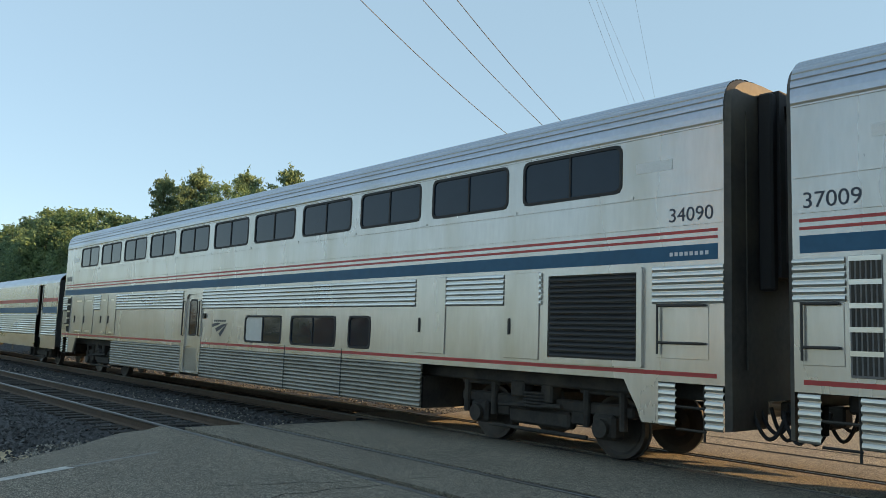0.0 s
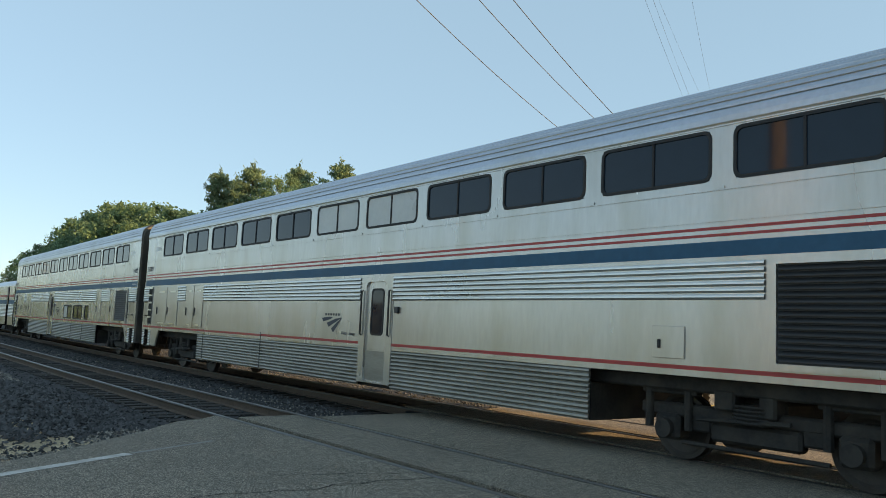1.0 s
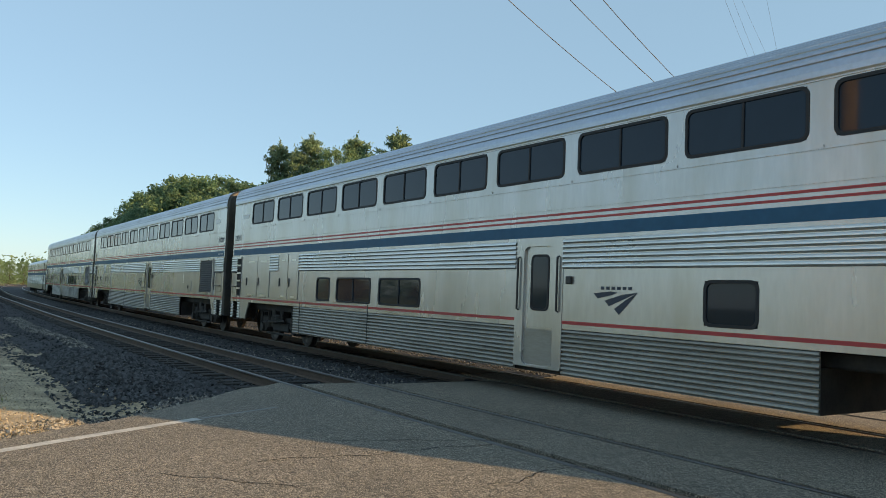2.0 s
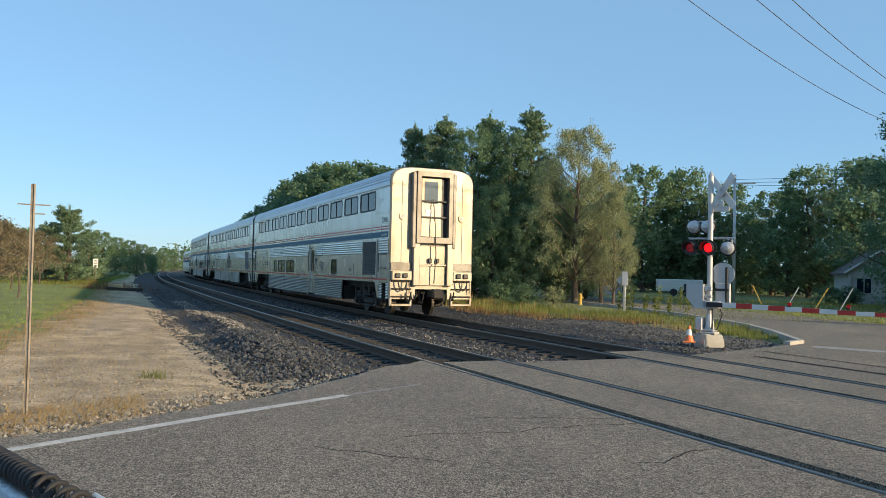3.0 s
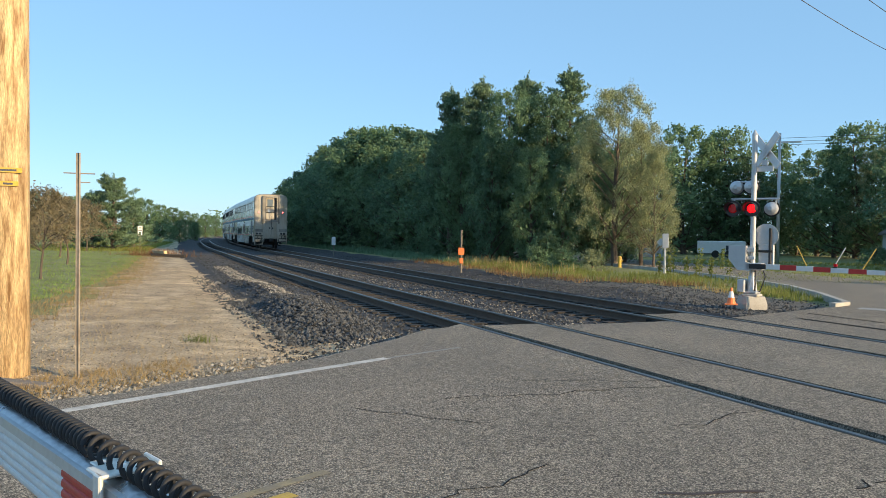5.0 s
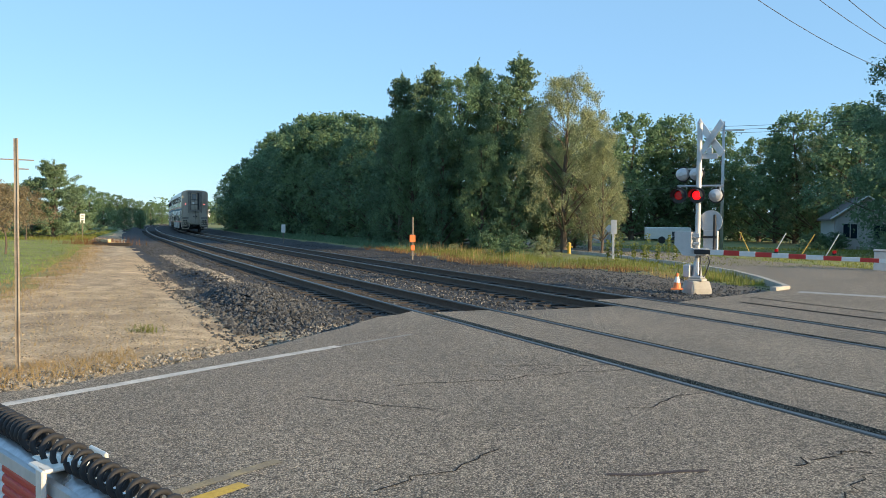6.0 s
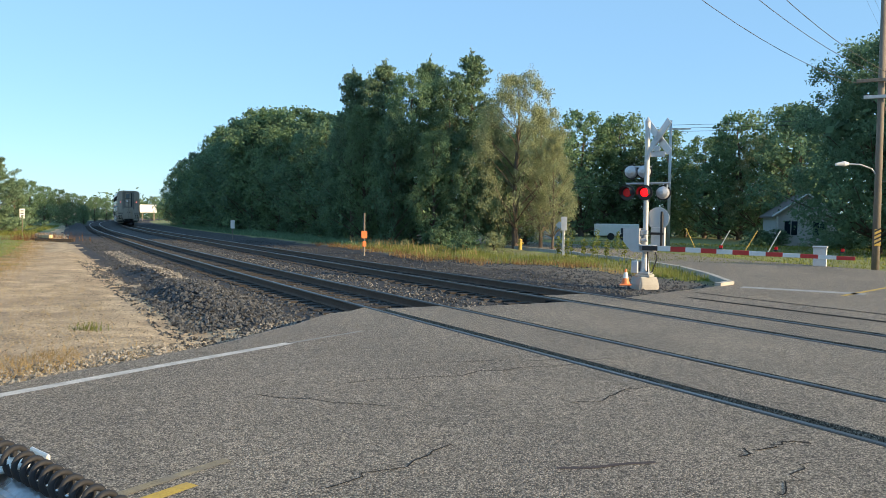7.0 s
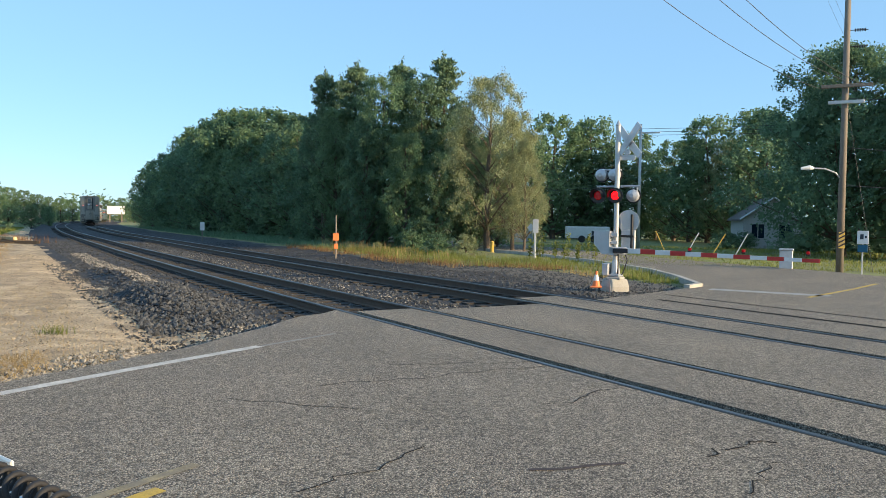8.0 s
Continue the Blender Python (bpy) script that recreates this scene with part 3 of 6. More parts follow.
def ring(sh, outer, inner, y, thick, sgn):
    n = len(outer)
    v = [(x, sgn * y, z) for x, z in outer] + [(x, sgn * y, z) for x, z in inner] + [(x, sgn * (y - thick), z) for x, z in outer] + [(x, sgn * (y - thick), z) for x, z in inner]
    f = []
    for i in range(n):
        j = (i + 1) % n
        f += [(i, j, n + j, n + i), (i, j, 2 * n + j, 2 * n + i), (n + i, n + j, 3 * n + j, 3 * n + i)]
    sh.add(v, f)


def car_window(car, x0, x1, z0, z1, sgn, blinds=(0, 0), split=True, r=0.09):
    sh = Shape()
    ring(sh, rounded(x0 - 0.035, x1 + 0.035, z0 - 0.035, z1 + 0.035, r + 0.03), rounded(x0 + 0.012, x1 - 0.012, z0 + 0.012, z1 - 0.012, r), HALF + 0.008, 0.05, sgn)
    if split:
        xm = (x0 + x1) / 2
        a, b = (HALF + 0.004, HALF - 0.03) if sgn > 0 else (-HALF + 0.03, -HALF - 0.004)
        sh.box(xm - 0.018, xm + 0.018, min(a, b), max(a, b), z0, z1)
    w = part("window", sh, RUBBER, car, "black rubber-framed window")
    cuts = [(x0, (x0 + x1) / 2), ((x0 + x1) / 2, x1)] if split else [(x0, x1)]
    for (a, b), blind in zip(cuts, blinds):
        p = Shape()
        plate(p, [(a - 0.01, z0 - 0.01), (b + 0.01, z0 - 0.01), (b + 0.01, z1 + 0.01), (a - 0.01, z1 + 0.01)], HALF - 0.012, 0.012, sgn)
        part("pane", p, BLIND if blind else GLASS, w, "pane with a drawn pale blind" if blind else "")


def pierced_wall(z_levels, holes, sgn, y=HALF, nose=0.0):
    """A side wall from end to end, one connected sheet with openings (x0, x1, z0, z1) and their reveals."""
    xs = sorted({-LEN / 2, LEN / 2 + nose, *[h[0] for h in holes], *[h[1] for h in holes]})
    zs = sorted({*z_levels, *[h[2] for h in holes], *[h[3] for h in holes]})
    sh, seen = Shape(), {}

    def corner(i, k, back=0):
        if (i, k, back) not in seen:
            seen[i, k, back] = len(sh.v)
            sh.v.append((xs[i], sgn * (y - 0.06 * back), zs[k]))
        return seen[i, k, back]

    def open_at(i, k):
        if not (0 <= i < len(xs) - 1 and 0 <= k < len(zs) - 1):
            return False
        x, z = (xs[i] + xs[i + 1]) / 2, (zs[k] + zs[k + 1]) / 2
        return any(h[0] < x < h[1] and h[2] < z < h[3] for h in holes)
    for i in range(len(xs) - 1):
        for k in range(len(zs) - 1):
            if not open_at(i, k):
                q = (corner(i, k), corner(i + 1, k), corner(i + 1, k + 1), corner(i, k + 1))
                sh.f.append(q if sgn < 0 else q[::-1])
                continue
            for di, dk, p, r in ((-1, 0, (i, k), (i, k + 1)), (1, 0, (i + 1, k), (i + 1, k + 1)), (0, -1, (i, k), (i + 1, k)), (0, 1, (i, k + 1), (i + 1, k + 1))):
                if not open_at(i + di, k + dk):
                    sh.f.append((corner(*p), corner(*r), corner(*r, 1), corner(*p, 1)))
    return sh


def text_part(word, x, z, size, y, material, parent, name, label, mirror=False):
    cu = bpy.data.curves.new("text", "FONT")
    cu.body, cu.size, cu.extrude = word, size, 0.001
    ob = bpy.data.objects.new("text", cu)
    scene.collection.objects.link(ob)
    me = bpy.data.meshes.new_from_object(ob)
    bpy.data.objects.remove(ob)
    me.materials.clear()
    me.materials.append(material)
    # seen from +y, forward (+x) runs to the left
    m = Matrix.Translation((x, y, z)) @ Matrix(((-1, 0, 0, 0), (0, 0, 1, 0), (0, 1, 0, 0), (0, 0, 0, 1)))
    if mirror:
        m = Matrix.Translation((x, -y, z)) @ Matrix(((1, 0, 0, 0), (0, 0, -1, 0), (0, 1, 0, 0), (0, 0, 0, 1)))
    part(name, me, None, parent, label, at=m)


def wheelset_mesh():
    prof = [(0.0, 0.10), (0.02, 0.10), (0.05, 0.20), (0.02, 0.36), (0.0, 0.40), (0.0, 0.455), (0.10, 0.462), (0.105, 0.485), (0.135, 0.485), (0.135, 0.36), (0.09, 0.22), (0.13, 0.10)]
    sh = Shape()
    n = 28
    for sgn in (1, -1):
        v = []
        for d, r in prof:
            y = sgn * (0.82 - d)
            v += [(r * math.cos(6.28319 * k / n), y, r * math.sin(6.28319 * k / n)) for k in range(n)]
        f = [(i * n + k, i * n + (k + 1) % n, (i + 1) * n + (k + 1) % n, (i + 1) * n + k) for i in range(len(prof) - 1) for k in range(n)]
        f.append(tuple(range(n)))
        sh.add(v, f)
    sh.tube([(0, -0.8, 0), (0, 0.8, 0)], 0.09, 10)
    return sh.mesh("wheelset", WHEEL)


WHEELSET = wheelset_mesh()


def truck(car, xc):
    sh = Shape()
    for sgn in (1, -1):
        y = 1.05 * sgn
        sh.bev(xc - 1.75, xc + 1.75, y - 0.09, y + 0.09, 0.62, 0.80, 0.03)
        sh.bev(xc - 0.62, xc + 0.62, y - 0.11, y + 0.11, 0.36, 0.62, 0.04)
        sh.bev(xc - 0.95, xc - 0.62, y - 0.08, y + 0.08, 0.45, 0.70, 0.03)
        sh.bev(xc + 0.62, xc + 0.95, y - 0.08, y + 0.08, 0.45, 0.70, 0.03)
        for dx in (-1.27, 1.27):
            sh.bev(xc + dx - 0.20, xc + dx + 0.20, y - 0.14, y + 0.16, 0.30, 0.66, 0.05)
            sh.tube([(xc + dx, y + 0.14 * sgn, 0.46), (xc + dx, y + 0.24 * sgn, 0.46)], 0.13, 12)
            sh.tube([(xc + dx - 0.32, y + 0.1 * sgn, 0.45), (xc + dx - 0.32, y + 0.1 * sgn, 0.98)], 0.06, 8)
            sh.tube([(xc + dx + 0.32, y + 0.1 * sgn, 0.45), (xc + dx + 0.32, y + 0.1 * sgn, 0.98)], 0.06, 8)
            sh.bev(xc + dx - 0.45, xc + dx + 0.45, y - 0.05, y + 0.12, 0.92, 1.0, 0.02)
        for k in range(5):
            sh.tube([(xc + 0.26 * math.cos(a) , y + 0.12 * sgn + 0.12 * math.sin(a), 0.66 + 0.05 * k) for a in np.linspace(0, 6.28, 13)], 0.022, 5)
        sh.tube([(xc - 0.55, y + 0.2 * sgn, 0.70), (xc + 0.75, y + 0.2 * sgn, 0.64)], 0.035, 7)
        sh.tube([(xc - 1.0, y + 0.16 * sgn, 0.30), (xc + 1.0, y + 0.16 * sgn, 0.30)], 0.03, 7)
        sh.bev(xc - 0.35, xc - 0.12, y - 0.05, y + 0.2, 0.72, 1.02, 0.03)
        sh.bev(xc + 0.2, xc + 0.5, y - 0.05, y + 0.22, 0.78, 1.05, 0.03)
    sh.bev(xc - 0.35, xc + 0.35, -1.0, 1.0, 0.55, 0.95, 0.05)
    tr = part("truck", sh, BOGIE, car, "grimy dark four-wheel truck")
    for dx in (-1.27, 1.27):
        part("wheelset", WHEELSET, None, tr, at=pose(xc + dx, 0, 0.462))


def arch_panel(sh, xa, xb, sgn):
    """The sill panel beside a wheel opening, with a rounded corner."""
    d = 1 if xb > xa else -1
    pts = [(xa, 1.20), (xb, 1.20), (xb, 0.66), (xa + d * 0.28, 0.66), (xa + d * 0.2, 0.85), (xa + d * 0.08, 1.05)]
    if d < 0:
        pts = pts[::-1]
    plate(sh, pts, HALF - 0.004, 0.05, sgn)


def passenger_car(number, lower, blinds=(), doors_x=(14.87,), small_window=None, rear=False, louvre=True, front_doors=True):
    """A two-level car; lower: lower-deck windows, in metres from its rear end."""
    K = LEN / U
    X = lambda u: u * K - LEN / 2
    car = thing("passenger_car", "two-level stainless steel passenger railcar with red and blue bands", "railcar", group="passenger railcars")
    ups = [(X(1.5 + 2.12 * k), X(1.5 + 2.12 * k + 1.75)) for k in range(11)]
    for sgn in (1, -1):
        holes = [(a, b, 3.76, 4.43) for a, b in ups] + [(X(a), X(b), 1.41, 2.02) for a, b in lower] + [(X(q) - 0.6, X(q) + 0.6, 1.2, 2.66) for q in doors_x]
        part("side_wall", pierced_wall((1.2, 4.5), holes, sgn, nose=NOSE), SILVER, car, "pale silver painted side with faint panel streaks")
        # fluted bands
        sh = Shape()
        cuts = sorted([(X(0.98), X(2.86))] + ([(X(2.9), X(3.62)), (X(4.94), X(5.74))] if number == "34090" else []) + ([(X(U - 3.13), X(U - 0.26)), (X(U - 5.3), X(U - 3.83))] if front_doors else []) + [(X(c) - 0.62, X(c) + 0.62) for c in doors_x])
        xs = -LEN / 2
        for a, b in cuts + [(LEN / 2 + NOSE, LEN / 2 + NOSE)]:
            if a - xs > 0.02:
                part("fluted_band", Shape().extrude([(sgn * y, z) for y, z in ribs(2.2, 2.7, 6, HALF + 0.034, 0.033)], xs, a), STAINLESS, car, "fluted stainless steel band")
            xs = max(xs, b)
        xs = X(5.55)
        for c in sorted(doors_x) + [None]:
            xe = X(c) - 0.62 if c else X(U - 5.0)
            sk = Shape().extrude([(sgn * y, z) for y, z in ribs(0.44, 1.2, 10, HALF + 0.004, 0.04)], xs, xe)
            sk.extrude([(sgn * (HALF - 0.04), 0.43), (sgn * (HALF - 0.04), 1.21)], xs, xe)
            part("fluted_skirt", sk, SKIRT, car, "fluted stainless steel skirt")
            xs = X(c) + 0.62 if c else xs
        # stripes
        for name, z0, z1, m in (("blue_stripe", 2.755, 2.955, BLUE), ("red_stripe", 3.02, 3.056, RED), ("red_stripe", 3.108, 3.146, RED)):
            y0 = (HALF + 0.001, HALF + 0.005)
            part(name, Shape().box(X(0.08), X(U - 0.08) + NOSE, min(sgn * y0[0], sgn * y0[1]), max(sgn * y0[0], sgn * y0[1]), z0, z1), m, car)
        xs, sh = X(0.1), Shape()
        for c in sorted(doors_x) + [None]:
            xe = X(c) - 0.62 if c else X(U - 0.1) + NOSE
            sh.box(xs, xe, min(sgn * HALF, sgn * (HALF + 0.004)), max(sgn * HALF, sgn * (HALF + 0.004)), 1.285, 1.34)
            xs = X(c) + 0.62 if c else xs
        part("red_stripe", sh, RED, car)
        # seam beads
        sh = Shape()
        for z in (3.63, 3.22, 4.475):
            sh.box(X(0.02), X(U - 0.02) + NOSE, min(sgn * HALF, sgn * (HALF + 0.012)), max(sgn * HALF, sgn * (HALF + 0.012)), z - 0.008, z + 0.008)
        for k in range(12):
            u = 1.28 + 2.12 * k
            sh.box(X(u), X(u) + 0.10, min(sgn * HALF, sgn * (HALF + 0.016)), max(sgn * HALF, sgn * (HALF + 0.016)), 3.635, 3.675)
        part("trim_bead", sh, SILVER, car)
        for k, (a, b) in enumerate(ups):
            car_window(car, a, b, 3.78, 4.41, sgn, (1, 1) if k in blinds else (0, 0))
        for k, (a, b) in enumerate(lower):
            car_window(car, X(a) + 0.02, X(b) - 0.02, 1.43, 2.0, sgn, (0, 1) if number == "34090" and k == 2 else (0, 0), b - a > 1.2)
        for u in ((7.95, 10.1) if number == "34090" else (16.5, 20.4)):
            yy = sorted((sgn * (HALF - 0.01), sgn * (HALF + 0.007)))
            part("panel_seam", Shape().box(X(u) - 0.012, X(u) + 0.012, *yy, 0.45, 1.38), LOUVRE, car)
        # boarding door
        for c in doors_x:
            sh = Shape()
            ring(sh, rounded(X(c) - 0.62, X(c) + 0.62, 0.5, 2.68, 0.04), rounded(X(c) - 0.4, X(c) + 0.4, 0.53, 2.60, 0.12), HALF + 0.012, 0.08, sgn)
            fr = part("boarding_door", sh, SILVER, car, "closed boarding door with an oblong window")
            sh = Shape()
            plate(sh, rounded(X(c) - 0.41, X(c) + 0.41, 0.53, 2.61, 0.12), HALF - 0.03, 0.05, sgn)
            leaf = part("door_leaf", sh, SILVER, fr)
            sh = Shape()
            ring(sh, rounded(X(c) - 0.24, X(c) + 0.24, 1.48, 2.46, 0.1), rounded(X(c) - 0.2, X(c) + 0.2, 1.52, 2.42, 0.08), HALF - 0.02, 0.03, sgn)
            part("door_gasket", sh, RUBBER, fr)
            sh = Shape()
            plate(sh, rounded(X(c) - 0.21, X(c) + 0.21, 1.51, 2.43, 0.08), HALF - 0.026, 0.01, sgn)
            part("door_pane", sh, GLASS, fr)
            sh = Shape()
            for dx in (-0.52, 0.52):
                yy = sgn * (HALF + 0.05)
                sh = Shape().tube([(X(c) + dx, sgn * (HALF - 0.02), 1.47), (X(c) + dx, yy, 1.5), (X(c) + dx, yy, 2.4), (X(c) + dx, sgn * (HALF - 0.02), 2.43)], 0.02, 7)
                part("grab_rail", sh, BLACK, fr, "black grab rail")
            sh = Shape().bev(X(c) - 0.85, X(c) - 0.72, min(sgn * HALF, sgn * (HALF + 0.05)), max(sgn * HALF, sgn * (HALF + 0.05)), 1.95, 2.08, 0.01)
            part("door_switch", sh, BLACK, fr, "small black door switch")
            sh = Shape()
            plate(sh, [(X(c) - 0.38, 0.56), (X(c) + 0.38, 0.56), (X(c) + 0.38, 1.16), (X(c) - 0.38, 1.16)], HALF - 0.024, 0.01, sgn)
            part("kick_plate", sh, SKIRT, fr, "worn lower kick plate")
        # equipment doors
        panels = [(2.9, 3.6, "door"), (4.96, 5.72, "door"), (0.2, 0.92, "rail")]
        if number != "34090":
            panels = [(0.2, 0.92, "rail"), (3.95, 4.45, "hatch")]
        if front_doors:
            panels += [(U - 2.1, U - 1.1, "door"), (U - 3.13, U - 2.14, "door"), (U - 4.52, U - 3.85, "door"), (U - 5.28, U - 4.56, "door"), (U - 0.24, U + 0.22, "rail"), (U - 0.62, U - 0.3, "grille")]
        for a, b, kind in panels:
            z0, z1 = (1.39, 2.7) if kind in ("door", "grille") else (1.5, 2.2) if kind == "rail" else (1.42, 1.85)
            sh = Shape()
            y0, y1 = (HALF + 0.002, HALF + 0.022) if kind != "rail" else (HALF + 0.001, HALF + 0.01)
            sh.bev(X(a), X(b), min(sgn * y0, sgn * y1), max(sgn * y0, sgn * y1), z0, z1, 0.006)
            d = part("equipment_door" if kind != "grille" else "ladder_grille", sh, SILVER if kind != "grille" else GRILLE, car, "flush silver equipment door" if kind != "grille" else "dark vertical grille")
            hd = Shape()
            if kind in ("door", "hatch"):
                xm = X(b) - 0.12
                lz = 1.75 if kind == "door" else 1.55
                lt = Shape().bev(xm - 0.02, xm + 0.02, min(sgn * (HALF + 0.02), sgn * (HALF + 0.05)), max(sgn * (HALF + 0.02), sgn * (HALF + 0.05)), lz, lz + (0.25 if kind == "door" else 0.12), 0.008)
                part("latch", lt, BLACK, d, "black latch")
                if b > 6:
                    for z in (1.44, 2.5):
                        vt = Shape().box(X(a) + 0.2, X(b) - 0.25, min(sgn * (HALF + 0.022), sgn * (HALF + 0.027)), max(sgn * (HALF + 0.022), sgn * (HALF + 0.027)), z, z + 0.045)
                        part("vent_slot", vt, STAINLESS, d)
            elif kind == "grille":
                for k in range(5):
                    z = 1.42 + 0.255 * k
                    gb = Shape().box(X(a), X(b), min(sgn * (HALF + 0.022), sgn * (HALF + 0.035)), max(sgn * (HALF + 0.022), sgn * (HALF + 0.035)), z + 0.2, z + 0.255)
                    part("grille_bar", gb, STAINLESS, d)
                vb = Shape()
                for k in range(6):
                    x = X(a) + (b - a) * (k + 0.2) / 6
                    vb.box(x, x + 0.03, min(sgn * (HALF + 0.022), sgn * (HALF + 0.03)), max(sgn * (HALF + 0.022), sgn * (HALF + 0.03)), 1.42, 2.68)
                tagged(part("grille_slat", vb, BOGIE, d), kind="stuff")
            else:
                xa, xb = X(a) + 0.04, X(b) - 0.04
                yy = sgn * (HALF + 0.06)
                hd.tube([(xa, yy, z1 - 0.02), (xb, yy, z1 - 0.02)], 0.018, 7)
                hd.tube([(xa, yy, z0 + 0.2), (xb, yy, z0 + 0.2)], 0.018, 7)
                for x in (xa, xb):
                    for z in (z0 + 0.2, z1 - 0.02):
                        hd.tube([(x, sgn * HALF, z), (x, yy, z)], 0.014, 6)
                hd.tube([(xb, yy, z1), (xb, yy, z0 + 0.05)], 0.016, 7)
                part("grab_rail", hd, BLACK, d, "black grab rail")
        # louvre
        y0, y1 = sgn * (HALF + 0.002), sgn * (HALF + 0.012)
        lv = part("louvre", Shape().box(X(1.2), X(2.7), min(y0, y1), max(y0, y1), 1.44, 2.63), LOUVRE, car, "large dark air-intake louvre")
        slat = Shape()
        for k in range(15):
            z = 1.46 + 0.078 * k
            slat.add([(X(1.22), sgn * (HALF + 0.012), z + 0.06), (X(2.68), sgn * (HALF + 0.012), z + 0.06), (X(2.68), sgn * (HALF + 0.05), z), (X(1.22), sgn * (HALF + 0.05), z), (X(1.22), sgn * (HALF + 0.05), z + 0.012), (X(2.68), sgn * (HALF + 0.05), z + 0.012)], [(0, 1, 2, 3), (3, 2, 5, 4), (4, 5, 1, 0)])
        part("slat", slat, BLACK, lv)
        fr = Shape()
        ring(fr, rounded(X(1.12), X(2.78), 1.36, 2.7, 0.02, 1), rounded(X(1.2), X(2.7), 1.44, 2.63, 0.01, 1), HALF + 0.05, 0.06, sgn)
        part("louvre_frame", fr, SILVER, lv)
        # sill ends
        for xa, xb in ((X(1.42), X(0.9)), (X(U - 1.42), X(U - 0.62))):
            sh = Shape()
            arch_panel(sh, xa, xb, sgn)
            part("end_sill", sh, SILVER, car, "curved sill beside the wheel opening")
        for a in (0.02, U - 0.62):
            for u in (a, a + 0.64):
                part("step_well_panel", Shape().extrude([(sgn * y, zz) for y, zz in ribs(0.64, 1.2, 6, HALF + 0.004, 0.04)], X(u), X(u + 0.24)), STAINLESS, car, "ribbed step-well panel")
        for a in (0.26, U - 0.38):
            sh = Shape()
            for z in (0.62, 0.9):
                sh.tube([(X(a), sgn * (HALF - 0.04), z), (X(a + 0.4), sgn * (HALF - 0.04), z)], 0.018, 6)
            sh.tube([(X(a + 0.02), sgn * (HALF - 0.04), 1.2), (X(a + 0.02), sgn * (HALF - 0.04), 0.5)], 0.016, 6)
            part("step", sh, BOGIE, car, "steel corner step")
    # number and lettering
    for mirror in (False, True):
        text_part(number, X(0.76) if not mirror else X(0.15), 3.27, 0.26, HALF + 0.004, INK, car, "car_number", "dark numerals", mirror)
        text_part(number, X(U + 0.18) if not mirror else X(U - 0.84), 3.27, 0.26, HALF + 0.004, INK, car, "car_number", "dark numerals", mirror)
    for u in (0.7, U - 1.1):
        for sgn in (1, -1):
            yy = (sgn * (HALF + 0.001), sgn * (HALF + 0.004))
            part("reflective_plate", Shape().box(X(u), X(u + 0.55), min(yy), max(yy), 3.98, 4.12), SIGN_WHITE, car)
    sh = Shape()
    for k in range(8):
        sh.box(X(0.2 + 0.07 * k), X(0.2 + 0.07 * k + 0.045), HALF + 0.005, HALF + 0.008, 2.82, 2.87)
    part("lettering", sh, PALE_INK, car, "small pale lettering on the blue band")
    if number == "37009":
        text_part("Diner Lounge", X(doors_x[0]) + 1.36, 1.46, 0.105, HALF + 0.004, INK, car, "lettering", "small dark lettering")
    # striped emblem beside the door
    xl = X(doors_x[0] - 1.6) if number == "34090" else X(doors_x[0] + 1.75) if number != "32045" else X(doors_x[0] - 1.75)
    sh = Shape()
    for k in range(3):
        ex, ez = xl + 0.46 - 0.21 * k, 1.79 - 0.125 * k
        a = [(xl - 0.46, 1.835), (xl - 0.1 - 0.06 * k, 1.885 - 0.085 * k), (ex - 0.03, ez + 0.035), (ex - 0.13, ez - 0.05), (xl - 0.13 - 0.06 * k, 1.825 - 0.095 * k)]
        if k == 0:
            a = [(xl - 0.05, 1.83), (xl + 0.1, 1.845), (ex, ez + 0.02), (ex - 0.09, ez - 0.06), (xl + 0.06, 1.79)]
        sh.add([(x, HALF + 0.006, z) for x, z in a], [(0, 1, 4), (1, 2, 3, 4)])
    for k in range(6):
        sh.box(xl - 0.34 + 0.115 * k, xl - 0.34 + 0.115 * k + 0.07, HALF + 0.003, HALF + 0.006, 1.87, 1.92)
    part("emblem", sh, INK, car, "dark striped emblem")
    # roof
    prof = []
    cz, ry, rz = 4.49, HALF, 0.69
    for k in range(25):
        a = math.pi * k / 24
        e = 0.42
        y = ry * math.copysign(abs(math.cos(a)) ** e, math.cos(a))
        z = cz + rz * abs(math.sin(a)) ** 0.6
        prof.append((y, z))
    fine = []
    for i in range(len(prof) - 1):
        (y0, z0), (y1, z1) = prof[i], prof[i + 1]
        for u in (0, 0.14, 0.5, 0.86):
            y, z = y0 + (y1 - y0) * u, z0 + (z1 - z0) * u
            d = (0.0, 0.011, 0.016, 0.011)[(0, 0.14, 0.5, 0.86).index(u)]
            l = math.hypot(y1 - y0, z1 - z0) or 1
            fine.append((y + (z1 - z0) / l * d, z - (y1 - y0) / l * d))
    fine.append(prof[-1])
    part("roof", Shape().extrude(fine, X(0.0), X(U) + NOSE), ROOF, car, "fluted silver roof", smooth=False)
    # ends
    for x, d in ((X(0), -1), (X(U) + NOSE, 1)):
        rounded_end = [(y, z) for y, z in prof]
        outline = [(-HALF, 0.66)] + [(-HALF, 2.0), (-HALF, 3.5)] + rounded_end[::-1] + [(HALF, 3.5), (HALF, 2.0), (HALF, 0.66), (0.62, 0.66), (0.62, 1.0), (-0.62, 1.0), (-0.62, 0.66)]
        sh = Shape()
        inset = [(y * 0.965, z - 0.03 if z > 4.4 else z) for y, z in outline]
        n = len(outline)
        v = [(x, y, z) for y, z in outline] + [(x + d * 0.07, y, z) for y, z in inset]
        f = [(i, (i + 1) % n, n + (i + 1) % n, n + i) for i in range(n)] + [tuple(range(n, 2 * n))]
